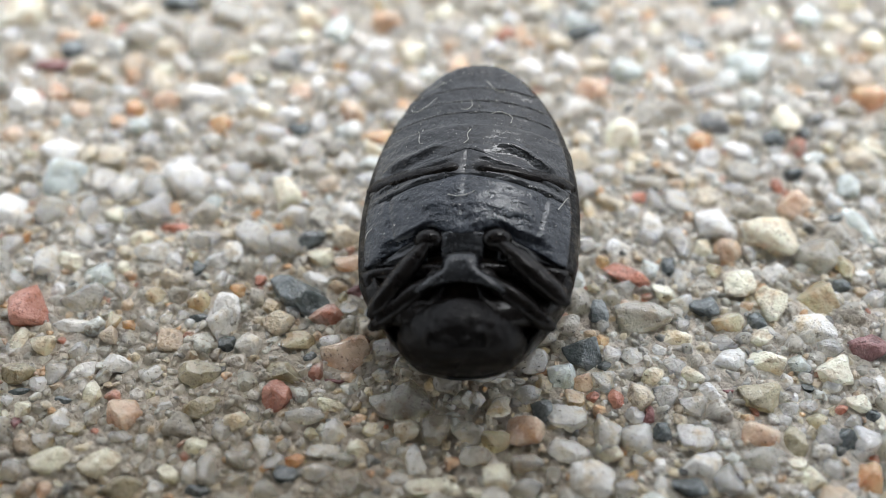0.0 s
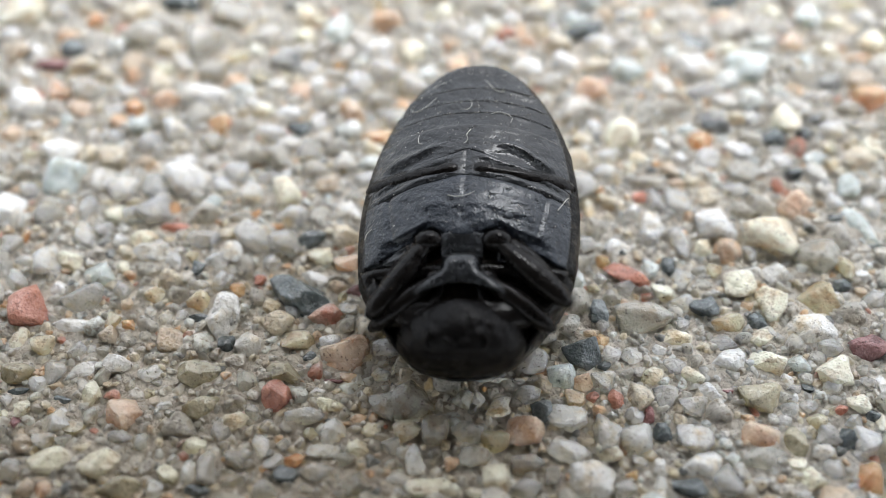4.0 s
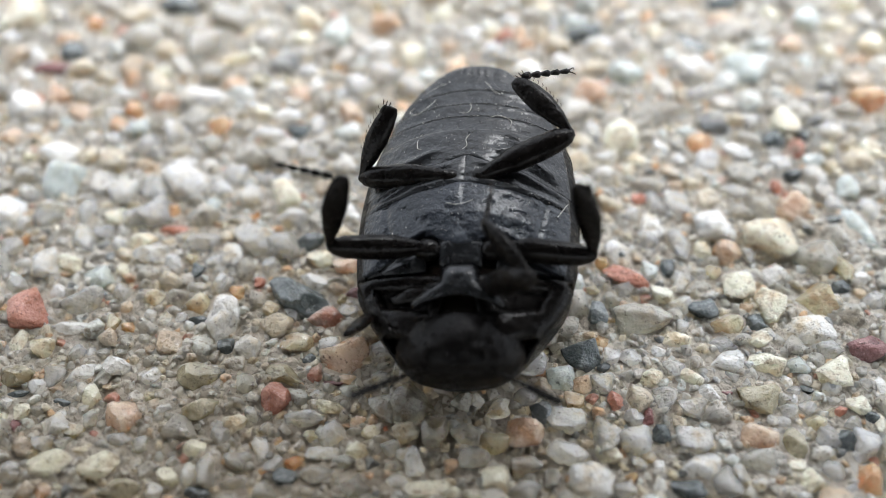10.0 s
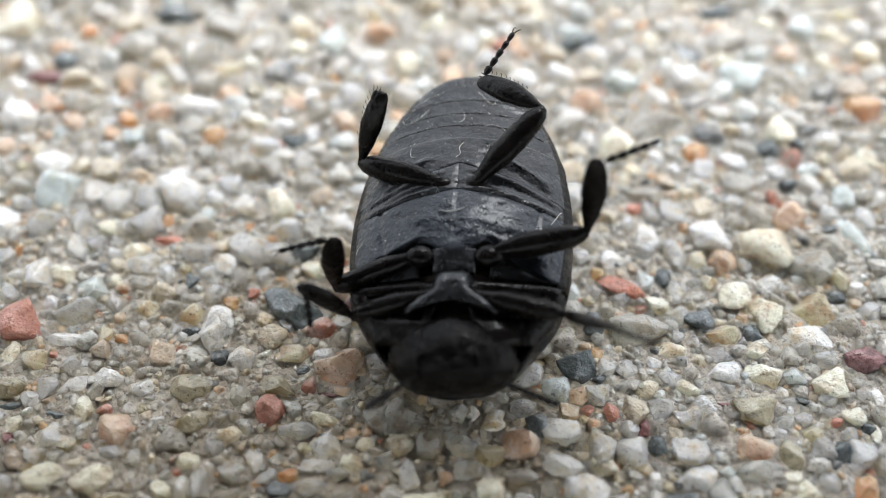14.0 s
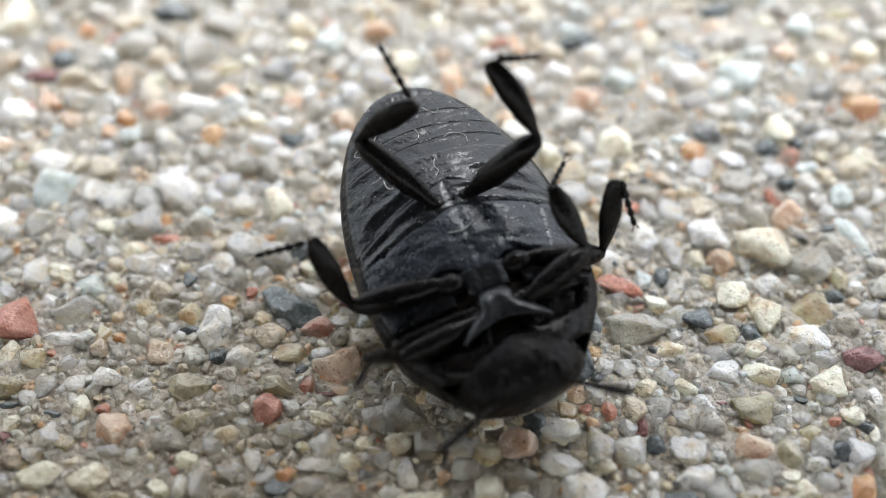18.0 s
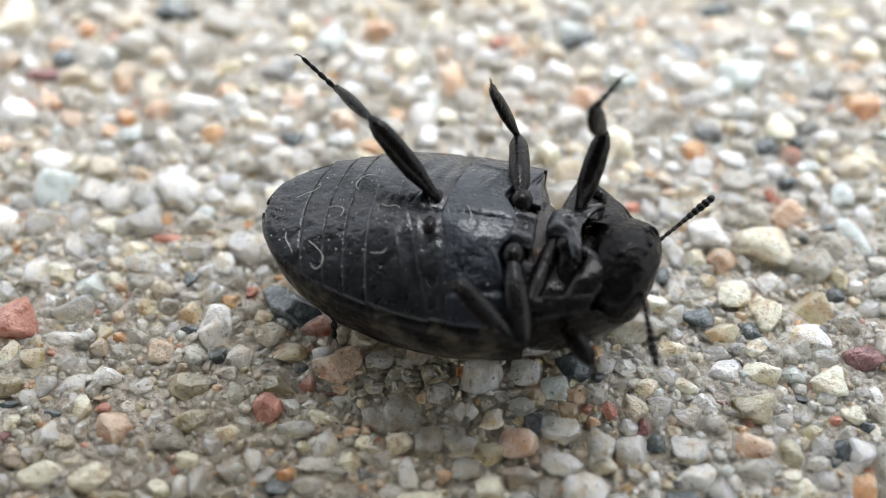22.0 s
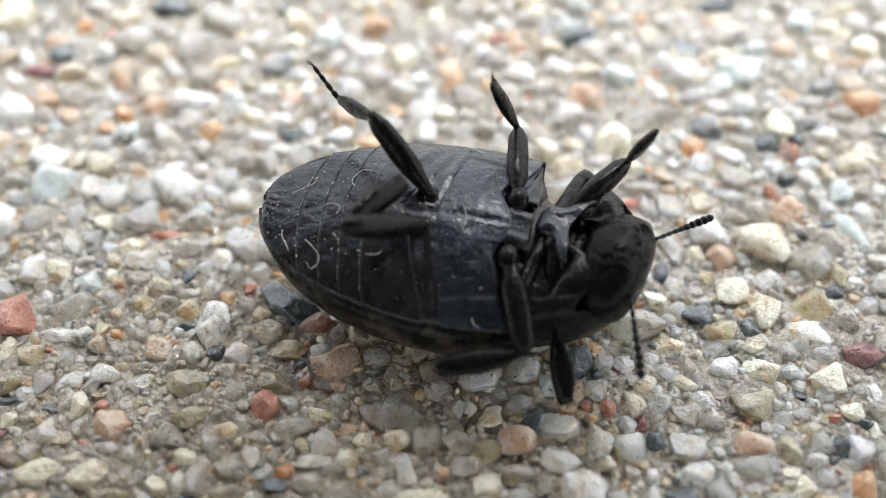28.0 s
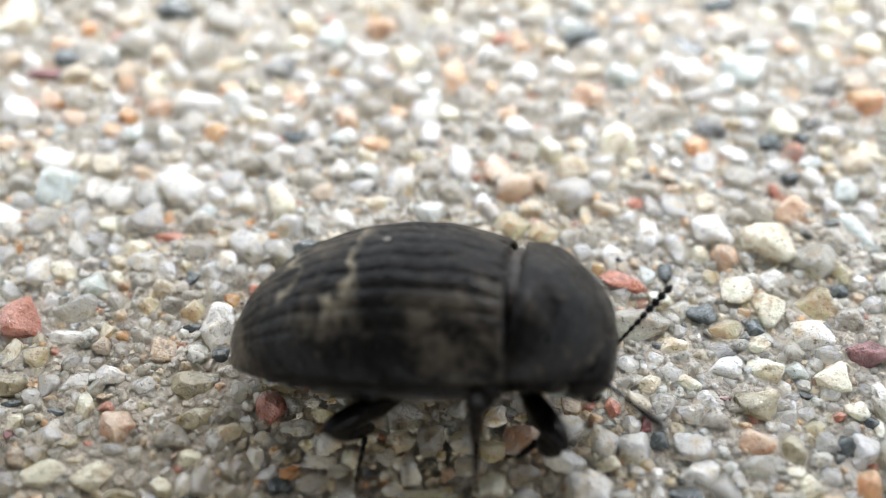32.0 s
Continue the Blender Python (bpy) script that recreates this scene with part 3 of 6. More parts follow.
grain("milk", -4.18, -6.14, 0.75, 0.41, 112)
grain("quartz", -3.83, -6.58, 0.53, 0.46, 68)
grain("orange", -3.40, -6.50, 0.48, 0.39)
grain("cream", -1.93, -6.21, 0.62, 0.45)
grain("quartz", -3.70, -6.13, 0.38, 0.36)
grain("milk", -2.71, -6.28, 0.94, 0.39)
grain("grey", -4.68, -6.51, 0.67, 0.51)
grain("dark", -3.54, -6.89, 0.58, 0.47)
grain("orange", -4.02, -6.70, 0.37, 0.27)
grain("quartz", -2.85, -6.80, 0.79, 0.53)
grain("grey", -1.94, -7.10, 0.92, 0.72)
grain("milk", -1.06, -6.99, 0.61, 0.38)
grain("grey", -2.24, -6.49, 0.54, 0.36)
grain("grey", -1.08, -6.57, 0.48, 0.38)
grain("milk", -0.63, -6.51, 0.74, 0.48, 90)
grain("quartz", -1.22, -6.14, 0.49, 0.48)
grain("milk", -0.89, -6.28, 0.39, 0.35, 90)
grain("grey", -0.18, -5.72, 0.92, 0.68, 90)
grain("cream", -0.30, -7.22, 1.05, 0.51, 11)
grain("milk", -0.99, -7.26, 0.29, 0.26, 90)
grain("quartz", -3.13, -7.25, 0.65, 0.40)
grain("quartz", -3.94, -7.28, 0.57, 0.49)
grain("quartz", -4.66, -7.07, 0.66, 0.44)
grain("maroon", -2.60, -4.32, 0.57, 0.23)
grain("tan", -3.08, -5.82, 0.41, 0.31)
grain("pink", -2.33, -4.25, 0.43, 0.33)
grain("milk", -6.07, 2.89, 0.86, 0.72)
grain("quartz", -5.09, 2.62, 0.97, 0.75, 90)
grain("milk", -4.62, 2.78, 0.62, 0.52, 90)
grain("milk", -5.51, 2.03, 0.93, 0.77, 115)
grain("orange", -5.30, 1.30, 0.46, 0.37, 90)
grain("grey", -5.71, 1.09, 0.83, 0.42)
grain("cream", -4.52, 1.99, 1.29, 1.01, 90)
grain("milk", -4.20, 1.14, 0.99, 0.83)
grain("white", -2.74, 1.26, 0.97, 0.75, 12)
grain("tan", -6.08, 0.92, 0.42, 0.30, 90)
grain("milk", -5.20, 0.36, 1.20, 1.01)
grain("quartz", -4.33, 0.23, 1.20, 0.97, 90)
grain("dark", -3.61, 0.30, 0.81, 0.68)
grain("white", -5.72, -0.24, 0.75, 0.64, 90)
grain("milk", -4.62, -0.62, 0.58, 0.51, 90)
grain("cream", -3.27, -0.37, 0.80, 0.66)
grain("white", -3.48, -1.12, 0.90, 0.52, -24)
grain("dark", -3.81, -1.75, 1.76, 0.98, -24)
grain("cream", -4.45, -2.08, 0.55, 0.52, 90)
grain("quartz", -3.84, -2.25, 0.48, 0.43)
grain("white", -5.59, -2.19, 1.02, 0.83, 90)
grain("maroon", -2.25, -1.56, 0.62, 0.48)
grain("red", -4.86, -1.16, 0.38, 0.34, 90)
grain("orange", -5.41, -1.49, 0.43, 0.38)
grain("quartz", -2.42, -2.16, 0.52, 0.51)
grain("green", -2.64, -1.77, 0.44, 0.31, 90)
grain("pink", -2.49, -0.62, 0.95, 0.58)
grain("grey", -2.63, 1.96, 0.64, 0.51, 90)
grain("quartz", -5.75, -1.22, 0.57, 0.47, 90)
grain("grey", -7.37, 10.80, 1.78, 1.43, 90)
grain("white", -6.22, 10.94, 0.74, 0.72, 90)
grain("cream", -4.70, 10.61, 1.17, 1.14, 90)
grain("cream", -4.76, 9.60, 0.80, 0.74)
grain("tan", -6.77, 8.51, 1.91, 0.58, 33)
grain("cream", -6.24, 8.82, 0.67, 0.59, 90)
grain("blue", -3.57, 10.00, 1.72, 1.01, 90)
grain("orange", -3.44, 8.11, 0.59, 0.51, 90)
grain("white", -2.16, 8.78, 1.06, 0.94)
grain("cream", -1.02, 8.66, 1.10, 0.90, 90)
grain("tan", -2.28, 11.46, 0.75, 0.72)
grain("green", -5.89, 7.28, 0.79, 0.69, 90)
grain("white", -4.10, 7.19, 0.94, 0.57, 90)
grain("milk", -4.54, 8.83, 0.79, 0.55)
grain("white", -4.85, 5.60, 0.92, 0.59)
grain("dark", -4.42, 4.88, 0.80, 0.53)
grain("milk", -3.90, 5.31, 0.93, 0.55, 90)
grain("pink", -2.87, 5.70, 0.89, 0.88, 90)
grain("cream", -5.60, 5.73, 0.66, 0.65)
grain("milk", -6.05, 6.01, 0.61, 0.56, 90)
grain("quartz", -1.92, 7.69, 1.15, 1.06)
grain("milk", -2.63, 7.10, 1.14, 1.04)
grain("tan", -5.15, 7.47, 0.58, 0.42)
grain("milk", -4.45, 7.90, 0.77, 0.59)
grain("pink", -4.61, 6.72, 0.94, 0.62)
grain("grey", -4.74, 6.30, 0.75, 0.56)
grain("milk", -5.26, 4.65, 1.08, 0.72)
grain("quartz", -4.06, 3.88, 0.88, 0.70)
grain("tan", -0.47, 10.79, 0.59, 0.49, 90)
grain("grey", -0.36, 8.83, 0.71, 0.55)
grain("milk", -3.16, 6.73, 0.57, 0.51)
grain("grey", 0.49, -4.93, 0.70, 0.64)
grain("milk", 0.82, -4.91, 0.42, 0.41)
grain("milk", 1.36, -5.08, 0.85, 0.53, 22)
grain("quartz", 0.60, -5.78, 0.82, 0.61)
grain("tan", 1.19, -6.01, 0.77, 0.60, -22)
grain("pink", 1.91, -5.81, 0.98, 0.86)
grain("orange", 1.59, -5.75, 0.37, 0.25, 90)
grain("milk", 2.93, -5.41, 0.99, 0.69)
grain("milk", 2.92, -6.31, 1.08, 0.66)
grain("white", 3.29, -7.04, 1.21, 0.84)
grain("cream", 3.82, -6.36, 0.65, 0.48, -22)
grain("cream", 1.21, -6.96, 0.81, 0.66, 90)
grain("quartz", 1.84, -7.22, 0.78, 0.52)
grain("grey", 1.93, -6.65, 0.75, 0.50)
grain("grey", 2.49, -6.93, 0.49, 0.40, 90)
grain("cream", 0.20, -7.27, 0.39, 0.34)
grain("cream", 0.70, -7.33, 0.52, 0.23)
grain("quartz", 3.85, -5.87, 1.01, 0.68, 90)
grain("milk", 4.54, -5.38, 0.50, 0.47)
grain("milk", 4.51, -5.96, 0.86, 0.76, 90)
grain("orange", 4.27, -6.91, 0.32, 0.29)
grain("pink", 3.37, -4.36, 0.59, 0.57, 90)
grain("tan", 3.16, -4.87, 0.51, 0.48)
grain("red", 3.60, -4.81, 0.34, 0.29)
grain("quartz", 3.91, -4.41, 0.60, 0.59)
grain("red", 4.16, -4.86, 0.52, 0.39, 90)
grain("orange", 3.99, -3.16, 0.65, 0.48, -55)
grain("milk", 4.22, -3.60, 0.51, 0.50, 90)
grain("milk", 4.70, -3.68, 0.64, 0.51)
grain("white", 5.37, -3.41, 0.44, 0.42)
grain("dark", 3.45, -3.48, 1.02, 1.02, 90)
grain("blue", 2.90, -4.21, 0.73, 0.72, 90)
grain("white", 1.32, -4.34, 0.64, 0.39, 23)
grain("quartz", 2.04, -4.77, 0.70, 0.64)
grain("maroon", 4.89, -5.30, 0.51, 0.33, 90)
grain("dark", 5.14, -5.77, 0.49, 0.47)
grain("milk", 5.23, -4.75, 0.49, 0.42, 90)
grain("cream", 5.11, -4.20, 0.63, 0.60)
grain("grey", 0.72, -6.45, 0.80, 0.59)
grain("tan", 4.72, -6.42, 0.40, 0.36)
grain("white", 4.95, -6.63, 0.39, 0.27, 90)
grain("milk", 4.87, -7.13, 0.44, 0.31, 90)
grain("quartz", 4.09, -7.28, 0.52, 0.43)
grain("quartz", 4.51, -6.57, 0.40, 0.36)
grain("dark", 2.35, -5.25, 0.79, 0.56, 90)
grain("dark", 3.98, -3.91, 0.35, 0.30)
grain("cream", 5.91, -3.09, 0.89, 0.63)
grain("quartz", 7.11, -3.17, 0.83, 0.60)
grain("white", 7.01, -3.79, 0.96, 0.68, 12)
grain("quartz", 7.02, -4.18, 0.49, 0.44)
grain("cream", 6.08, -4.18, 0.89, 0.49, -29)
grain("white", 6.42, -4.59, 0.74, 0.48, -34)
grain("maroon", 6.82, -4.65, 0.42, 0.27)
grain("milk", 5.71, -3.93, 0.58, 0.51)
grain("cream", 7.98, -3.08, 0.74, 0.57)
grain("cream", 8.07, -3.79, 0.96, 0.69)
grain("blue", 8.80, -3.78, 0.63, 0.58, 90)
grain("quartz", 9.66, -3.43, 0.64, 0.61)
grain("maroon", 10.63, -3.45, 1.02, 0.79)
grain("cream", 9.66, -4.14, 0.89, 0.84, 29)
grain("white", 9.46, -4.42, 0.48, 0.44)
grain("white", 8.40, -4.29, 0.37, 0.31, 90)
grain("white", 8.88, -4.21, 0.34, 0.31)
grain("quartz", 8.47, -4.57, 0.43, 0.30)
grain("green", 7.63, -4.87, 1.04, 0.82)
grain("white", 8.48, -4.81, 0.30, 0.23, 90)
grain("quartz", 8.25, -5.15, 0.49, 0.47, 90)
grain("quartz", 8.71, -5.06, 0.48, 0.40)
grain("cream", 9.97, -5.00, 0.62, 0.54)
grain("red", 9.48, -5.13, 0.39, 0.30)
grain("quartz", 5.99, -5.08, 0.70, 0.55)
grain("quartz", 5.36, -4.78, 0.75, 0.62, 90)
grain("pink", 7.29, -5.80, 1.09, 0.79)
grain("grey", 7.29, -6.45, 1.20, 0.61)
grain("milk", 8.05, -5.45, 0.41, 0.39)
grain("green", 8.21, -6.09, 0.94, 0.60, 90)
grain("milk", 5.89, -5.94, 0.87, 0.71)
grain("white", 5.83, -6.67, 1.07, 0.66, 17)
grain("dark", 5.54, -7.22, 0.92, 0.53)
grain("quartz", 6.40, -6.96, 0.89, 0.66, 90)
grain("milk", 6.77, -6.79, 0.45, 0.40, 90)
grain("cream", 8.10, -6.57, 0.45, 0.40)
grain("milk", 7.52, -6.70, 0.32, 0.30)
grain("milk", 7.16, -7.06, 0.39, 0.36)
grain("cream", 8.37, -6.95, 0.79, 0.67)
grain("quartz", 8.88, -6.73, 0.55, 0.53, 90)
grain("orange", 9.63, -6.96, 0.80, 0.74, 90)
grain("milk", 9.86, -6.01, 0.71, 0.68, 90)
grain("dark", 9.36, -5.93, 0.64, 0.63, 90)
grain("milk", 9.61, -6.34, 0.35, 0.32)
grain("quartz", 9.71, -5.45, 0.47, 0.39)
grain("milk", 9.13, -7.21, 0.45, 0.44, 90)
grain("dark", 10.16, -5.29, 0.42, 0.37)
grain("quartz", 9.00, -5.85, 0.68, 0.54)
grain("tan", 8.84, -5.46, 0.55, 0.49)
grain("milk", 6.59, -5.82, 0.30, 0.25)
grain("white", 10.70, -4.42, 0.69, 0.31, 90)
grain("quartz", 10.36, -4.42, 0.43, 0.41)
grain("dark", 8.86, -4.53, 0.34, 0.24)
grain("tan", 9.27, -5.13, 0.33, 0.28, 90)
grain("cream", 10.32, -5.44, 0.66, 0.28, 90)
grain("white", 8.05, -7.32, 0.39, 0.21)
grain("white", 7.56, 0.97, 1.47, 1.22, 90)
grain("cream", 9.11, 0.53, 1.56, 1.56, 71)
grain("pink", 9.97, 1.58, 0.94, 0.91, -37)
grain("red", 9.74, 2.49, 0.68, 0.41, 90)
grain("dark", 10.33, 2.93, 0.62, 0.46)
grain("quartz", 6.69, 1.67, 1.29, 0.84, 90)
grain("milk", 6.55, 0.15, 1.01, 0.77, 90)
grain("cream", 7.12, 0.00, 0.55, 0.52)
grain("milk", 6.36, -1.13, 0.77, 0.56, 90)
grain("tan", 7.28, -0.81, 0.51, 0.47, 90)
grain("cream", 7.80, -1.36, 0.97, 0.91, 12)
grain("white", 8.97, -0.85, 0.85, 0.79)
grain("cream", 8.58, -1.95, 1.17, 0.85, 90)
grain("tan", 9.79, -1.78, 1.34, 1.07, 90)
grain("white", 9.40, -2.78, 1.43, 0.80)
grain("milk", 6.21, -1.92, 0.64, 0.48)
grain("dark", 6.81, -2.09, 0.88, 0.63)
grain("tan", 7.28, -2.64, 0.90, 0.69)
grain("pink", 7.86, -1.99, 0.46, 0.34)
grain("grey", 10.16, -0.39, 1.27, 1.22)
grain("blue", 11.69, 0.83, 2.25, 0.60, -68)
grain("milk", 11.23, 1.73, 0.67, 0.57, 90)
grain("dark", 11.00, 1.15, 0.60, 0.30)
grain("blue", 11.74, 2.39, 0.91, 0.68, 90)
grain("tan", 10.84, -0.75, 0.80, 0.69, 90)
grain("dark", 10.56, -1.29, 0.56, 0.35)
grain("white", 11.23, -1.01, 0.48, 0.47, 90)
grain("quartz", 11.28, -1.81, 0.70, 0.67, 90)
grain("milk", 10.29, -1.69, 0.46, 0.46, 90)
grain("quartz", 6.14, -2.61, 0.43, 0.39, 90)
grain("pink", 6.77, 2.56, 0.51, 0.49)
grain("milk", 7.58, 2.92, 0.69, 0.50)
grain("quartz", 8.42, 2.19, 0.85, 0.66)
grain("dark", 8.03, -2.54, 0.60, 0.55)
grain("milk", 8.26, -2.81, 0.54, 0.45, 90)
grain("milk", 8.40, -0.20, 0.48, 0.48, 90)
grain("dark", 6.08, -0.71, 0.78, 0.41, 90)
grain("milk", 12.12, 1.49, 0.80, 0.60, 90)
grain("white", 12.82, 2.42, 0.69, 0.51, 90)
grain("dark", 9.88, 11.71, 1.46, 0.74)
grain("white", 8.70, 10.76, 0.90, 0.79, 34)
grain("cream", 11.50, 10.93, 0.85, 0.74, 90)
grain("blue", 12.63, 10.71, 1.21, 0.98, 90)
grain("cream", 13.56, 10.45, 0.82, 0.60)
grain("dark", 8.37, 9.37, 1.39, 0.53, -39)
grain("white", 8.31, 7.84, 1.57, 1.07, -14)
grain("blue", 9.93, 7.81, 1.57, 1.30, -14)
grain("cream", 9.52, 8.95, 0.85, 0.79, 90)
grain("cream", 12.90, 8.79, 0.86, 0.71, 90)
grain("orange", 8.91, 8.68, 0.50, 0.35, 90)
grain("pink", 13.78, 8.52, 0.78, 0.57)
grain("blue", 12.04, 8.35, 0.67, 0.59, 90)
grain("white", 14.53, 8.20, 0.78, 0.68)
grain("white", 13.70, 7.92, 0.46, 0.45)
grain("orange", 13.47, 6.28, 1.26, 1.13, -27)
grain("grey", 12.74, 5.87, 0.93, 0.67)
grain("cream", 10.61, 5.25, 1.25, 0.91, 90)
grain("dark", 10.16, 4.52, 0.79, 0.73)
grain("dark", 11.01, 4.67, 0.59, 0.54, 90)
grain("milk", 11.90, 4.77, 0.90, 0.84)
grain("orange", 7.81, 4.24, 0.91, 0.82, 90)
grain("white", 7.09, 3.66, 0.46, 0.35, 90)
grain("white", 8.86, 3.90, 0.92, 0.55, -26)
grain("milk", 7.85, 3.51, 0.88, 0.70)
grain("tan", 11.62, 4.04, 0.53, 0.48)
grain("cream", 12.90, 4.03, 0.89, 0.58)
grain("blue", 11.07, 3.54, 0.77, 0.47)
grain("milk", 10.02, 3.40, 0.70, 0.56)
grain("quartz", 11.95, 6.27, 1.12, 0.78)
grain("milk", 9.60, 5.33, 0.73, 0.60)
grain("pink", 11.79, 9.27, 0.86, 0.80, 90)
grain("cream", 14.45, 9.23, 1.16, 0.99, 90)
grain("quartz", 8.23, 6.56, 1.13, 0.78)
grain("blue", 7.49, 4.81, 0.72, 0.49)
grain("pink", 9.79, 10.77, 0.82, 0.72)
grain("milk", 14.67, 10.58, 1.02, 0.91)
grain("tan", 14.34, 11.48, 1.25, 0.62)
grain("cream", 0.12, 11.06, 1.18, 0.74, 90)
grain("milk", 0.98, 9.59, 0.88, 0.85)
grain("cream", 1.68, 10.10, 0.69, 0.61, 90)
grain("pink", 2.89, 9.28, 0.73, 0.72, 90)
grain("white", 2.75, 7.86, 1.08, 0.91)
grain("white", 4.07, 8.15, 0.97, 0.89, 90)
grain("dark", 4.77, 9.93, 1.46, 0.73, 21)
grain("blue", 4.65, 10.62, 1.02, 0.59)
grain("milk", 5.26, 9.07, 1.12, 0.99, 90)
grain("pink", 4.72, 6.66, 1.13, 1.03)
grain("blue", 6.03, 7.70, 1.35, 0.96)
grain("orange", 7.20, 7.80, 0.65, 0.46, 90)
grain("grey", 5.82, 6.03, 0.56, 0.45)
grain("milk", 6.28, 6.75, 0.45, 0.41)
grain("cream", 5.44, 4.55, 1.43, 1.07, 90)
grain("milk", 4.92, 3.65, 0.88, 0.55)
grain("white", 6.60, 4.15, 0.57, 0.53, 90)
grain("cream", 5.83, 3.52, 0.70, 0.55)
grain("quartz", 3.83, 10.27, 0.70, 0.49, 90)
grain("cream", 3.52, 11.37, 0.75, 0.60)
grain("milk", 1.63, 8.93, 0.99, 0.99, 90)
grain("pink", 0.58, 8.36, 0.59, 0.54)
grain("milk", 6.45, 10.92, 0.91, 0.89)
grain("cream", 7.30, 9.94, 0.73, 0.69)
grain("milk", 4.63, 4.91, 0.82, 0.54, 90)
grain("orange", 6.94, 6.32, 0.41, 0.30, 90)
grain("tan", 6.74, 8.69, 0.59, 0.44)
grain("milk", 2.38, 10.58, 0.88, 0.61, 90)
grain("milk", 4.77, 3.03, 0.69, 0.54)
grain("cream", 5.54, 3.17, 0.49, 0.41)
grain("red", 5.66, 1.92, 0.54, 0.43)
grain("quartz", 6.14, 1.69, 1.29, 0.74, 90)
grain("milk", 5.36, 1.28, 0.66, 0.63)
grain("white", 5.77, 0.80, 1.03, 0.72, 90)
grain("quartz", 5.69, 0.29, 0.73, 0.65, 90)
grain("white", 4.80, -0.01, 0.82, 0.59, 18)
grain("orange", 4.33, -0.50, 0.43, 0.41, 90)
grain("red", 4.90, -1.02, 1.31, 0.56, -30)
grain("blue", 5.58, -0.79, 0.62, 0.50, 90)
grain("quartz", 4.15, -1.10, 0.46, 0.36, -35)
grain("quartz", 4.78, -1.40, 0.62, 0.45)
grain("cream", 5.79, -1.60, 0.62, 0.56)
grain("dark", 4.01, -2.27, 0.90, 0.54, 90)
grain("grey", 5.14, -2.49, 1.50, 0.90, -6)
grain("tan", 3.97, -1.39, 0.38, 0.37, 90)
grain("milk", 3.96, 0.10, 0.60, 0.58, 90)
grain("cream", 4.11, 1.52, 1.27, 0.40, 90)
grain("blue", 3.61, -1.20, 0.75, 0.37, 90)
grain("dark", 4.88, -0.08, 0.32, 0.29, 90)
grain("pink", 4.72, -1.91, 0.28, 0.22)
grain("pink", 1.73, 3.24, 1.34, 0.86, 90)
grain("pink", 2.11, 2.52, 1.23, 1.06, -25)
grain("tan", 2.03, 0.97, 1.14, 0.90)
grain("milk", 0.66, 3.52, 1.80, 0.70, 90)
grain("grey", -0.26, 2.48, 0.65, 0.61, 90)
grain("milk", -1.08, 2.78, 1.31, 0.85, 90)
grain("quartz", 3.80, 2.25, 1.35, 1.29)
grain("cream", -2.13, 4.05, 0.78, 0.63, 90)
grain("orange", -1.89, 4.45, 1.07, 0.61)
grain("tan", -0.60, 3.95, 0.60, 0.50)
grain("milk", -2.22, 2.61, 0.85, 0.65)
grain("cream", -1.79, 1.93, 0.94, 0.51)
grain("white", 2.43, 5.17, 0.94, 0.86)
grain("cream", 3.39, 4.12, 0.92, 0.85, 90)
grain("white", 1.28, 2.02, 0.55, 0.50, 90)
grain("tan", 2.87, 0.65, 0.97, 0.81)
grain("orange", 1.73, 7.29, 0.62, 0.46, 90)
grain("milk", 1.05, 5.89, 0.59, 0.55, 90)
grain("cream", 0.34, 5.88, 0.74, 0.66, 90)
grain("milk", -0.45, 5.86, 1.10, 0.89)
grain("quartz", -1.49, 5.32, 1.09, 0.96)
grain("quartz", -1.00, 6.97, 1.13, 1.02)
grain("white", -0.27, 4.95, 0.72, 0.71)
grain("milk", 1.13, -3.90, 1.09, 1.08)
grain("grey", -0.10, -3.77, 0.86, 0.66)
grain("milk", 2.18, -3.79, 0.86, 0.83)
grain("milk", -0.94, -3.74, 0.43, 0.43)
join_far_grains()


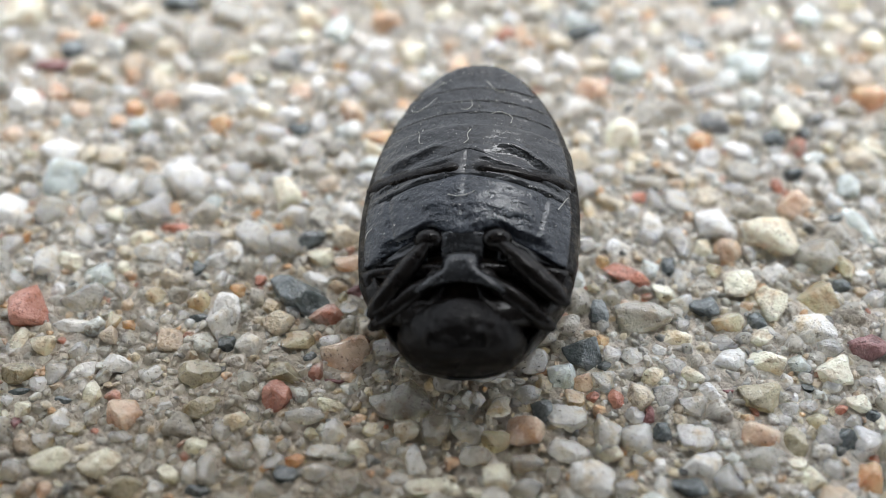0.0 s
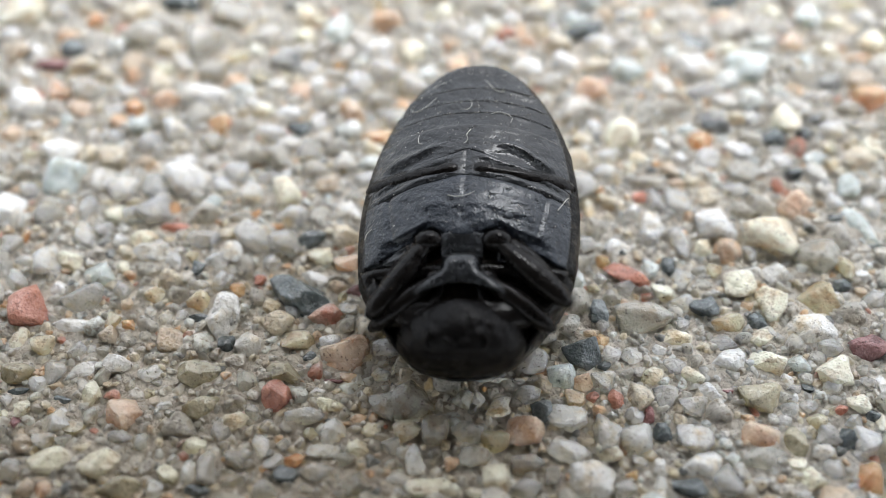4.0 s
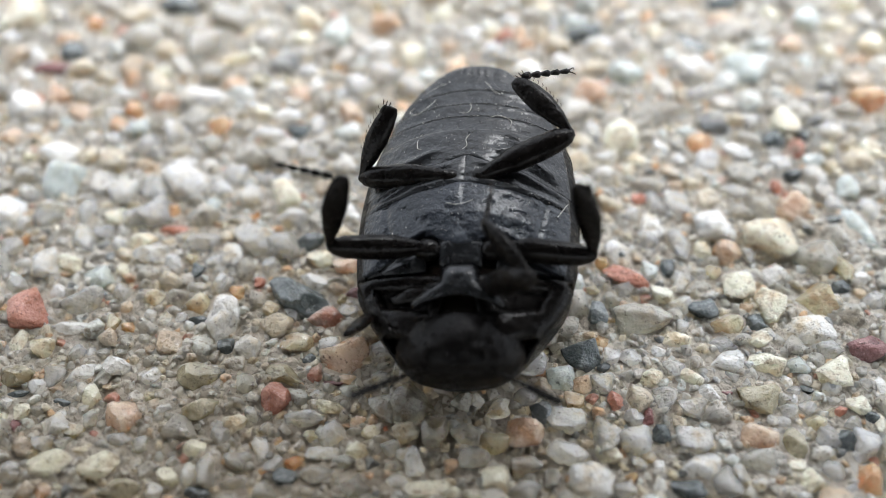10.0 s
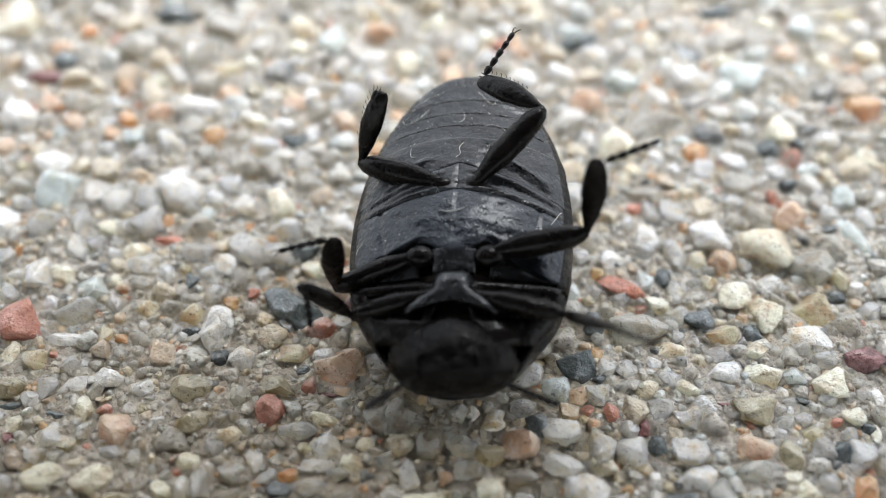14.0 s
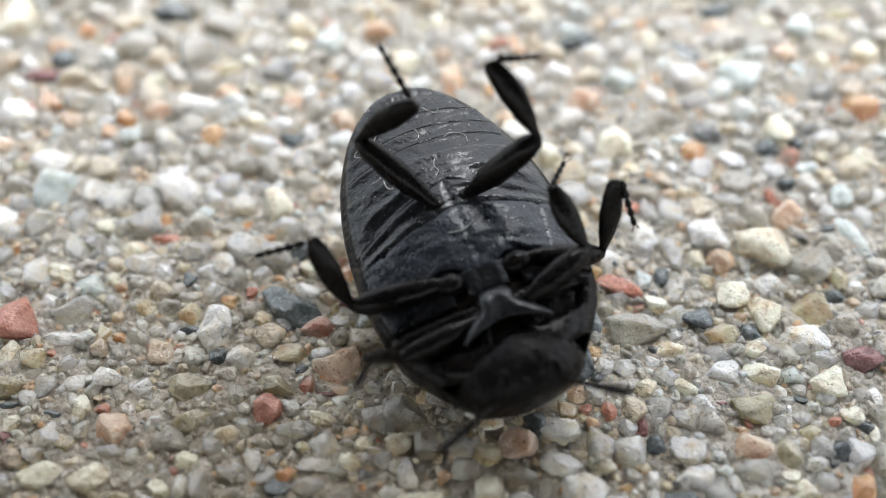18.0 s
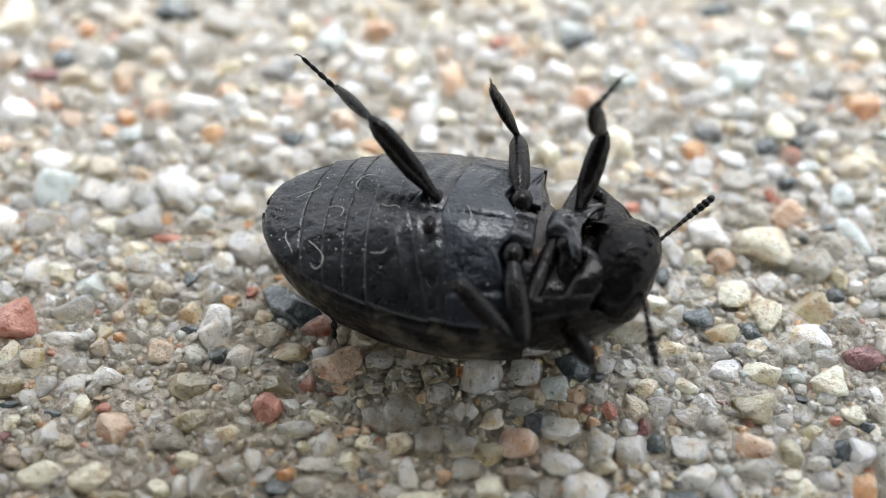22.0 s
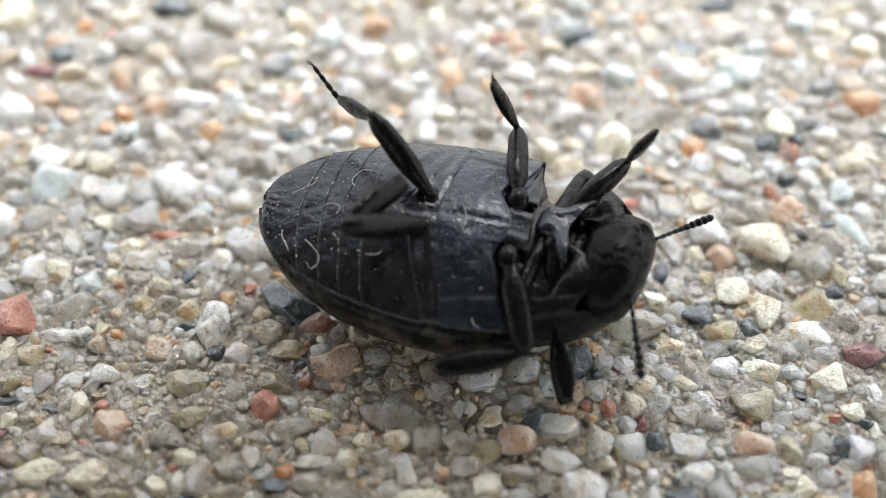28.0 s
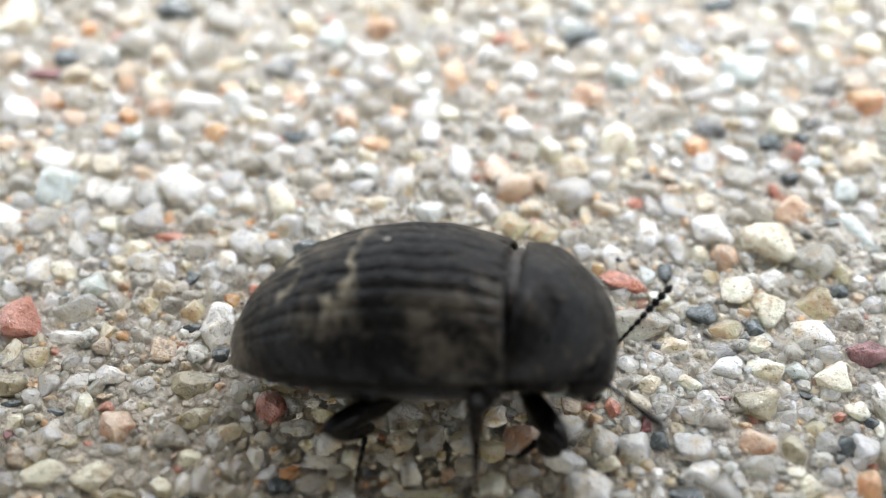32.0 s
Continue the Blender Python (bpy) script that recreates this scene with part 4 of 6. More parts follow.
# ---- the rest of the sand, too many to count ----
def scatter(name, label, tries, smallest, largest, squeeze, seed, bounds, near=None):
    rng = random.Random(seed)
    cells = {}

    def put(x, y, r):
        cells.setdefault((int(x // 2), int(y // 2)), []).append((x, y, r))

    for t in taken:
        put(*t)
    verts, faces = [], []
    for k in range(tries):
        x, y = rng.uniform(bounds[0], bounds[1]), rng.uniform(bounds[2], bounds[3])
        big = 1 - k / tries
        r = smallest + (largest - smallest) * big ** 1.4 * rng.uniform(0.6, 1.0)
        clash = False
        ci, cj = int(x // 2), int(y // 2)
        for a in (-1, 0, 1):
            for b in (-1, 0, 1):
                for px, py, pr in cells.get((ci + a, cj + b), ()):
                    if (px - x) ** 2 + (py - y) ** 2 < ((pr + r) * squeeze) ** 2:
                        clash = True
                        break
        if clash:
            continue
        put(x, y, r)
        taken.append((x, y, r))
        pts, fcs = (PEBBLES if r > 0.24 else CHIPS)[rng.randrange(10)]
        asp = rng.uniform(0.6, 1.0)
        tip = 14 if r > 0.2 else 40
        h = r * (rng.uniform(0.62, 0.95) if r > 0.16 else rng.uniform(0.5, 0.9))
        m = pose(x * MM, y * MM, ((bed(x, y) + 0.04 + h * 0.08 + rng.uniform(-0.06, 0.06)) if r > 0.18 else swell(x, y) - h * 0.1) * MM, rng.uniform(-tip, tip), rng.uniform(-tip, tip), rng.uniform(0, 360)) @ Matrix.Diagonal((r / asp ** 0.5 * MM, r * asp ** 0.5 * MM, h * MM, 1))
        base = len(verts)
        verts += [tuple(m @ p) for p in pts]
        faces += [tuple(i + base for i in f) for f in fcs]
    ob = mesh_object(name, verts, faces, SAND, ground)
    return tagged(ob, label, kind="stuff")


scatter("coarse_sand", "coarse mixed sand grains set in cement", 24000, 0.17, 0.60, 0.83, 21, (-23, 23, -13, 22))
scatter("fine_sand", "fine pale sand between the larger grains", 42000, 0.07, 0.20, 0.66, 22, (-18, 18, -10, 14))


# ---- the beetle: x to its head, y to its left, z to its back, in mm ----
def half_width(x):
    if x < 0.35:
        t = min(1.0, (0.35 - x) / 5.03)
        return 2.72 * (1 - t * t) ** 0.5
    return 2.72 - 0.14 * ((x - 0.35) / 1.65) ** 2


def back_height(x):
    if x < -0.2:
        t = min(1.0, (-0.2 - x) / 4.48)
        return 3.0 * (1 - t ** 2.2) ** 0.55
    return 3.0 - 0.52 * ((x + 0.2) / 2.2) ** 2


def belly_width(x):
    w = half_width(x)
    return max(0.02, w - 0.17, w * 0.93)


def belly_depth(x):
    t = min(1.0, max(0.0, (x + 4.65) / 3.9))
    d = 0.08 + 0.70 * (t * t * (3 - 2 * t))
    return d if x < 0.6 else d - 0.10 * (x - 0.6)


def belly(x, y):
    """Height of the underside; it bulges to -z."""
    r = min(1.0, abs(y) / belly_width(x))
    return 0.02 - belly_depth(x) * (1 - r ** 2.3)


def grid_faces(nu, nv, wrap=False):
    m = nv + 1 if not wrap else nv
    return [(i * m + j, i * m + (j + 1) % m, (i + 1) * m + (j + 1) % m, (i + 1) * m + j) for i in range(nu) for j in range(nv)]


def part(name, pts, faces, mat, parent, label="", thick=0.0, flip=False):
    """One mesh, its points in mm, as a part of a thing."""
    fs = [tuple(reversed(f)) for f in faces] if flip else faces
    ob = mesh_object(name, [(p[0] * MM, p[1] * MM, p[2] * MM) for p in pts], fs, mat, parent, label)
    if thick:
        s = ob.modifiers.new("thickness", "SOLIDIFY")
        s.thickness, s.offset = thick * MM, -1
    return ob


def plate(name, x0, x1, v0, v1, nu, nv, mat, parent, lift=None, skirt=0.14, label="", crease=0.0, turned=0.022):
    """A sclerite of the underside between two edges x0(v), x1(v), v running over the breadth; its rim is turned in."""
    pts = []
    for i in range(nu + 1):
        for j in range(nv + 1):
            u, v = i / nu, v0 + (v1 - v0) * j / nv
            x = x0(v) + (x1(v) - x0(v)) * u
            y = v * belly_width(x)
            rim = min(1.0, 9 * min(u, 1 - u), 14 * min(j / nv, 1 - j / nv))
            z = belly(x, y) - (lift(u, v) if lift else 0.03) * 1.0 + turned * (1 - rim) ** 2
            z += crease * math.exp(-(v / 0.03) ** 2) + 0.022 * noise.noise((x * 1.9, y * 1.9, 2.0)) + 0.010 * noise.noise((x * 6, y * 2.2, 5.0))
            pts.append((x, y, z))
    faces = grid_faces(nu, nv)
    m = nv + 1
    loop = [j for j in range(nv)] + [i * m + nv for i in range(nu)] + [nu * m + j for j in range(nv, 0, -1)] + [i * m for i in range(nu, 0, -1)]
    start = len(pts)
    pts += [(pts[k][0], pts[k][1], pts[k][2] + skirt) for k in loop]
    n = len(loop)
    faces = [tuple(reversed(f)) for f in faces] + [(loop[a], loop[(a + 1) % n], start + (a + 1) % n, start + a) for a in range(n)]
    return part(name, pts, faces, mat, parent, label)


def blob(name, centre, radii, mat, parent, label="", lumpy=0.05, seed=0, level=3, turn=(0, 0, 0)):
    bm = bmesh.new()
    bmesh.ops.create_icosphere(bm, subdivisions=level, radius=1.0)
    e = Euler([radians(a) for a in turn]).to_matrix()
    pts = []
    for v in bm.verts:
        k = 1 + lumpy * noise.noise(v.co * 2.2 + Vector((seed, 0, 0)))
        p = e @ Vector([v.co[i] * radii[i] * k for i in range(3)])
        pts.append((p[0] + centre[0], p[1] + centre[1], p[2] + centre[2]))
    faces = [tuple(v.index for v in f.verts) for f in bm.faces]
    bm.free()
    return part(name, pts, faces, mat, parent, label)


def rod_points(profile, sides=12, bend=0.0, lumpy=0.0, smooth=False):
    """A rod along x: profile rows are (x, half breadth along y, half thickness along z)."""
    pts = []
    fine = []
    for (x, a, b), (xn, an, bn) in zip(profile, profile[1:]):
        fine += [(x + (xn - x) * q, a + (an - a) * q, b + (bn - b) * q) for q in ((0, 0.5) if smooth else (0,))]
    profile = fine + [profile[-1]]
    for x, a, b in profile:
        for k in range(sides):
            w = 2 * math.pi * k / sides
            d = 1 + lumpy * noise.noise((x * 3.5, math.cos(w) * 1.5, math.sin(w) * 1.5 + a))
            pts.append((x, a * d * math.cos(w) + bend * x * x, b * d * math.sin(w)))
    n = len(profile)
    faces = grid_faces(n - 1, sides, wrap=True)
    faces.append(tuple(reversed(range(sides))))
    faces.append(tuple((n - 1) * sides + k for k in range(sides)))
    return pts, [tuple(reversed(f)) for f in faces]


def tube(name, line, radius, mat, parent, sides=5, label=""):
    """A thin thread through a few points, in mm."""
    ps = [Vector(p) for p in line]
    fine = []
    for i in range(len(ps) - 1):
        a, b, c, d = ps[max(0, i - 1)], ps[i], ps[i + 1], ps[min(len(ps) - 1, i + 2)]
        for k in range(5):
            t = k / 5
            fine.append(0.5 * ((2 * b) + (c - a) * t + (2 * a - 5 * b + 4 * c - d) * t * t + (3 * b - a - 3 * c + d) * t ** 3))
    fine.append(ps[-1])
    pts = []
    for i, p in enumerate(fine):
        d = (fine[min(i + 1, len(fine) - 1)] - fine[max(i - 1, 0)]).normalized()
        s = d.cross(Vector((0.3, 0.2, 1))).normalized()
        q = d.cross(s)
        r = radius * (1 - 0.5 * (i / len(fine)) ** 3)
        for k in range(sides):
            w = 2 * math.pi * k / sides
            pts.append(tuple(p + (s * math.cos(w) + q * math.sin(w)) * r))
    faces = grid_faces(len(fine) - 1, sides, wrap=True)
    faces += [tuple(range(sides)), tuple((len(fine) - 1) * sides + k for k in reversed(range(sides)))]
    return part(name, pts, faces, mat, parent, label)


beetle = tagged(new("beetle"), "black pill beetle with dull striped wing cases on rough concrete", "beetle")
beetle.empty_display_size = 0.002


def build_elytron(side):
    nu, nv = 90, 84
    pts = []
    for i in range(nu + 1):
        u = i / nu
        x = -4.67 + 6.65 * u ** 1.7
        w, h = half_width(x), back_height(x)
        waist = 0.32 * min(1.0, (x + 4.67) / 1.5)
        for j in range(nv + 1):
            s = j / nv
            a = s * 135
            if a <= 90:
                r = radians(a)
                y, z = w * math.sin(r) ** 0.92, waist + (h - waist) * max(0.0, math.cos(r)) ** 0.9
                lines = a / 90 * 9 + 0.22 * noise.noise((x * 1.1, a * 0.02, 2.0))
                groove = 0.085 * math.exp(-((lines - round(lines)) / 0.13) ** 2) * (1 if 0.5 < lines < 7.6 else 0) * min(1.0, (x + 4.67) / 1.8) * (0.6 + 0.4 * noise.noise((x * 2, round(lines) * 3.0, 0)))
                groove += 0.07 * math.exp(-(lines / 0.10) ** 2) + 0.045 * noise.noise((x * 1.5, a * 0.045, side * 3.0)) + 0.02 * noise.noise((x * 5, a * 0.14, side * 2.0))
                y, z = y - groove * math.sin(r), z - groove * math.cos(r)
            else:
                k = (a - 90) / 45
                y, z = w * (1 - 0.10 * k * k), waist * (1 - k)
            pts.append((x, side * y, z))
    return part("wing_case", pts, grid_faces(nu, nv), ELYTRON, beetle, "dull black striped wing case with faint brown patches", 0.10, flip=side > 0)


elytra = [build_elytron(1), build_elytron(-1)]

# underside of the hind body
edges = (-4.55, -3.60, -3.02, -2.50, -1.95, -0.98)
sternites = []


def ease(a, b, x):
    k = min(1.0, max(0.0, (x - a) / (b - a)))
    return k * k * (3 - 2 * k)


def coxa_line(v):
    """Where the hind body meets the hind coxae, a chevron."""
    return -1.12 + 0.92 * abs(v) + 0.02 * math.sin(abs(v) * 9)


def ragged(v, k, size=0.03):
    return size * noise.noise((v * 4.0, k, 0.3))


def hind_leg_hollow(u, v):
    """The crescent in the first belly plate into which a hind leg folds, with a raised rim behind it."""
    w = abs(v)
    rim = 0.58 + 0.75 * (w - 0.50) ** 2 + 0.10 * ragged(v, 1.0, 1.0)
    there = ease(0.10, 0.48, w) * (1 - ease(0.70, 0.96, w))
    deep = ease(rim, rim + 0.26, u) * (1 - 0.55 * ease(0.86, 1.0, u))
    return there * (0.030 * math.exp(-((u - rim + 0.02) / 0.07) ** 2) - 0.055 * deep)


def belly_lift(k):
    def lift(u, v):
        if k < 4:
            return 0.075 * (1 - u) ** 2 + 0.01 + 0.018 * ragged(v * 2.2, k + u * 3.0, 1.0) * (1 - abs(v))
        return 0.075 * (1 - u) ** 2 + 0.03 + hind_leg_hollow(u, v)
    return lift


for k in range(5):
    back = (lambda v, e=edges[k], b=(0.30 if k else 0.0): e + b * v * v)
    front = (lambda v, e=edges[k + 1]: e + 0.30 * v * v if e < -1 else coxa_line(v))
    sternites.append(plate("sternite", back, front, -0.995, 0.995, 40 if k == 4 else 10, 96 if k == 4 else 48, VENTER, beetle, lift=belly_lift(k), turned=0.010 if k == 4 else 0.022, skirt=0.34 if k == 4 else 0.14))


def coxa_lift(u, v):
    """Two low ridges with a furrow between them, where the thigh lies at rest."""
    side = ease(0.06, 0.30, abs(v)) * (1 - 0.6 * ease(0.8, 0.98, abs(v)))
    return 0.03 + side * (0.018 * math.exp(-((u - 0.16) / 0.13) ** 2) - 0.028 * math.exp(-((u - 0.45) / 0.15) ** 2) + 0.022 * math.exp(-((u - 0.76) / 0.10) ** 2))


for s in (1, -1):
    plate("hind_coxa", lambda v: coxa_line(v) - 0.03, lambda v: -0.305 + 0.56 * abs(v) + ragged(v, 7.7), min(-0.01 * s, 0.98 * s), max(-0.01 * s, 0.98 * s), 24, 44, VENTER, beetle,
          lift=coxa_lift, turned=0.03, skirt=0.30)


def sternum_front(v):
    """Front edge of the hind breast, hollowed by the sockets of the middle legs."""
    return 1.42 - 0.26 * math.exp(-((abs(v) - 0.30) / 0.13) ** 2) + 0.47 * ease(0.40, 0.96, abs(v)) + ragged(v, 4.1, 0.03)


def breast_lift(u, v):
    """The hind breast: a faint furrow along each side and a deep hollow before it for the middle leg."""
    w = abs(v)
    edge = 0.90 - 0.14 * ease(0.30, 0.85, w) + 0.05 * ragged(v, 9.0, 1.0)
    hollow = ease(0.26, 0.42, w) * (1 - ease(0.62, 0.86, w)) * ease(edge, edge + 0.10, u)
    rim = 0.02 * ease(0.26, 0.42, w) * (1 - ease(0.6, 0.8, w)) * math.exp(-((u - edge + 0.02) / 0.05) ** 2)
    return 0.035 + 0.05 * u * math.exp(-(v / 0.4) ** 2) + rim - 0.13 * hollow - 0.045 * math.exp(-((w - 0.76 + 0.1 * u) / 0.025) ** 2) * (1 - hollow)


metasternum = plate("metasternum", lambda v: -0.335 + 0.56 * abs(v) + ragged(v, 7.7), sternum_front, -0.985, 0.985, 44, 110, STERNUM, beetle,
                    lift=breast_lift, crease=0.02, turned=0.02, skirt=0.30)
plate("mesosternum", lambda v: 1.34, lambda v: 1.90, -0.20, 0.20, 10, 14, VENTER, beetle, lift=lambda u, v: 0.04 - 0.10 * u + 0.05 * math.exp(-((abs(v) - 0.12) / 0.03) ** 2))
for s in (1, -1):
    plate("side_plate", lambda v: sternum_front(v) + 0.004, lambda v: 1.96 - 0.02 * abs(v), min(0.34 * s, 0.985 * s), max(0.34 * s, 0.985 * s), 18, 30, VENTER, beetle,
          lift=lambda u, v: -0.10 - 0.06 * ease(0.6, 1.0, u) + 0.04 * noise.noise((u * 2.2, v * 5.0, 8.0)))
    blob("mid_coxa", (1.47, 0.80 * s, -0.54), (0.27, 0.36, 0.26), LEG, beetle, seed=s)
    blob("hind_trochanter", (-0.52, 0.42 * s, -0.76), (0.17, 0.26, 0.09), LEG, beetle, seed=s + 3)


def build_thorax():
    """The closed body inside the plates and wing cases."""
    pts, n, around = [], 26, 48
    for i in range(n + 1):
        u = i / n
        x = -4.3 + 6.45 * u
        k = 1.0 if x < 1.75 else max(0.0, 1 - ((x - 1.75) / 0.40) ** 2) ** 0.5
        for a in range(around):
            w = 2 * math.pi * a / around
            y = (half_width(x) - 0.16) * math.cos(w) * (0.70 + 0.30 * k)
            low = belly(x, y / 0.97) + (0.36 if x > -2.2 else 0.06)
            top = 0.3 + (back_height(x) - 0.42) * abs(math.sin(w)) ** 0.9
            z = top if math.sin(w) > 0 else 0.3 + (low - 0.3) * abs(math.sin(w)) ** 0.35
            pts.append((x, y, 0.9 + (z - 0.9) * (0.72 + 0.28 * k)))
    f = grid_faces(n, around, wrap=True) + [tuple(reversed(range(around))), tuple(n * around + a for a in range(around))]
    return part("thorax", pts, [tuple(reversed(q)) for q in f], VENTER, beetle)


build_thorax()
mem = []
for i in range(11):
    x, r = 1.75 + 0.13 * i, 1.40 + 0.07 * math.sin(i * 2.4) - 0.02 * i
    for k in range(36):
        w = 2 * math.pi * k / 36
        mem.append((x, r * 1.30 * math.cos(w), 1.00 + r * 0.98 * math.sin(w)))
part("neck_membrane", mem, [tuple(reversed(f)) for f in grid_faces(10, 36, wrap=True)] + [tuple(range(36))], MEMBRANE, beetle, "dark brown neck membrane")
blob("neck_fold", (2.10, 0.26, -0.02), (0.42, 0.40, 0.24), AMBER, beetle, "amber fold of neck skin", 0.15, 6)


# fore body: swings on the hind body
def build_pronotum():
    nu, nv = 30, 84
    pts = []
    for i in range(nu + 1):
        for j in range(nv + 1):
            a = -140 + 280 * j / nv
            f = radians(72 - 36 * min(1.0, abs(a) / 95) ** 3) * i / nu
            s = 1 - 0.62 * math.sin(f) ** 1.25 - 0.05 * (1 - i / nu) ** 6
            sz = math.cos(f) ** 0.72
            x = 1.99 + 2.30 * math.sin(f)
            r = radians(min(90, abs(a)))
            sg = 1 if a >= 0 else -1
            rim = 0.05 * math.exp(-((i / nu) / 0.05) ** 2)
            y, z = (2.58 * s - rim) * math.sin(r) ** 0.94, 0.30 * sz + (2.16 * sz - rim) * math.cos(r) ** 0.92
            dent = 0.10 * noise.noise((x * 1.5, sg * y * 1.5, 4.4 + z)) + 0.035 * noise.noise((x * 4.3, sg * y * 4.3, 1.4 + 3 * z))
            if abs(a) > 90:
                k = (abs(a) - 90) / 50
                y, z = y * (1 - 0.16 * k * k), z - 0.34 * sz * k
            pts.append((x + 0.10 * math.sin(math.pi * abs(a) / 90) * (1 - i / nu) * (abs(a) < 90), sg * y, z + dent))
    return part("pronotum", pts, grid_faces(nu, nv), PRONOTUM, beetle, "dull black pronotum with brown dusting", 0.09, flip=False)


pronotum = build_pronotum()


def sternum_sheet():
    """A T of smooth cuticle between the fore legs, its arms spread towards the head."""
    nu, nv = 24, 30
    pts = []
    for i in range(nu + 1):
        u = i / nu
        half = 0.31 + 0.66 * ease(0.30, 1.0, u) ** 1.3
        for j in range(nv + 1):
            v = -1 + 2 * j / nv
            y = v * half
            x = 1.96 + u * (0.62 + 0.34 * abs(v) ** 1.5)
            edge = max(0.0, (abs(v) - 0.70) / 0.30) ** 2
            end = max(0.0, (0.30 - u) / 0.30) ** 2
            z = -0.63 + 0.12 * u + 0.15 * edge + 0.16 * end + 0.03 * math.cos(v * 3) * u + 0.02 * noise.noise((x * 3, y * 3, 6.0))
            pts.append((x, y, z))
    return part("prosternum", pts, grid_faces(nu, nv), VENTER, pronotum, thick=0.16, flip=True)


sternum_sheet()
for s in (1, -1):
    pts = []
    for i in range(27):
        for j in range(33):
            u, v = i / 26, j / 32
            x = 2.00 + u * (1.70 - 0.42 * v)
            yo = 2.46 * (1 - 0.62 * min(1.0, (x - 1.99) / 2.3) ** 1.25)
            yi = 0.18 + 0.50 * u
            y = yi + (yo - yi) * v
            furrow = ease(0.08, 0.20, u) * (1 - ease(0.52, 0.66, u)) * ease(0.06, 0.2, v) * (1 - ease(0.78, 0.92, v))
            end = max(0.0, (0.12 - u) / 0.12) ** 2
            z = -0.40 + 0.12 * u + 0.38 * v * v + 0.26 * furrow + 0.16 * end + 0.05 * max(0.0, (v - 0.8) / 0.2) ** 2 + 0.14 * max(0.0, (u - 0.85) / 0.15) ** 2 + 0.03 * noise.noise((x * 2.6, y * 2.6, 3.0 + s))
            pts.append((x, s * y, z))
    part("hypomeron", pts, grid_faces(26, 32), LEG, pronotum, thick=0.10, flip=s > 0)
    blob("fore_coxa", (2.40, 0.50 * s, -0.40), (0.22, 0.34, 0.20), LEG, pronotum, seed=s + 8)

blob("prothorax", (2.75, 0, 0.80), (0.72, 1.55, 0.95), HEADMAT, pronotum, "", 0.05, 5, 4)


def build_head():
    """A blunt capsule that fills the mouth of the fore body: broad brow, flattened face, narrowing to the mouth below."""
    bm = bmesh.new()
    bmesh.ops.create_icosphere(bm, subdivisions=5, radius=1.0)
    pts = []
    for v in bm.verts:
        d = v.co
        full = Vector([math.copysign(abs(c) ** 0.86, c) for c in d])
        low = max(0.0, -d.z)
        x, y, z = full.x * 0.84, full.y * (1.50 - 0.50 * low ** 1.3), full.z * (1.06 if d.z > 0 else 1.0)
        x -= 0.08 * max(0.0, d.x) ** 2 * (0.5 + 0.5 * d.z) * (1 - d.y * d.y)
        k = 1 + 0.026 * noise.noise(d * 2.2 + Vector((2, 0, 0))) + 0.018 * noise.noise(d * 6.0) + 0.008 * noise.noise(d * 17.0)
        seam = 0.030 * math.exp(-((d.z + 0.34 + 0.20 * abs(d.y)) / 0.05) ** 2) * max(0.0, d.x)
        pts.append((3.58 + (x - seam) * k, y * k, 0.32 + z * k))
    faces = [tuple(v.index for v in f.verts) for f in bm.faces]
    bm.free()
    return part("head", pts, faces, HEADMAT, beetle, "black retracted head")


head = build_head()
for s in (1, -1):
    blob("eye", (3.66, 1.30 * s, 0.30), (0.22, 0.13, 0.26), EYE, head, "glossy black eye", 0.0)
    blob("mandible", (4.02, 0.17 * s, -0.44), (0.17, 0.20, 0.10), HEADMAT, head, seed=s, turn=(0, 50, 14 * s))
    blob("antennal_socket", (4.12, 0.68 * s, 0.02), (0.11, 0.13, 0.11), HEADMAT, head, seed=s)
    blob("maxilla", (3.80, 0.50 * s, -0.50), (0.22, 0.15, 0.10), HEADMAT, head, seed=s + 5, turn=(0, 18, -20 * s))
    tube("palp", [(3.84, 0.54 * s, -0.52), (3.98, 0.66 * s, -0.52), (4.10, 0.68 * s, -0.44), (4.18, 0.62 * s, -0.36)], 0.050, MOUTH, head, 8)
    tube("labial_palp", [(3.80, 0.18 * s, -0.60), (3.92, 0.24 * s, -0.60), (4.00, 0.22 * s, -0.56)], 0.036, MOUTH, head, 7)
blob("labrum", (4.16, 0, -0.30), (0.12, 0.42, 0.16), HEADMAT, head, seed=4, turn=(0, 30, 0))
blob("clypeus", (4.24, 0, -0.06), (0.15, 0.66, 0.20), HEADMAT, head, seed=6, turn=(0, 12, 0))
blob("chin", (3.48, 0, -0.50), (0.52, 0.66, 0.17), HEADMAT, head, seed=9, turn=(0, 8, 0))
HEAD_PIVOT = Vector((2.0, 0, 1.6))


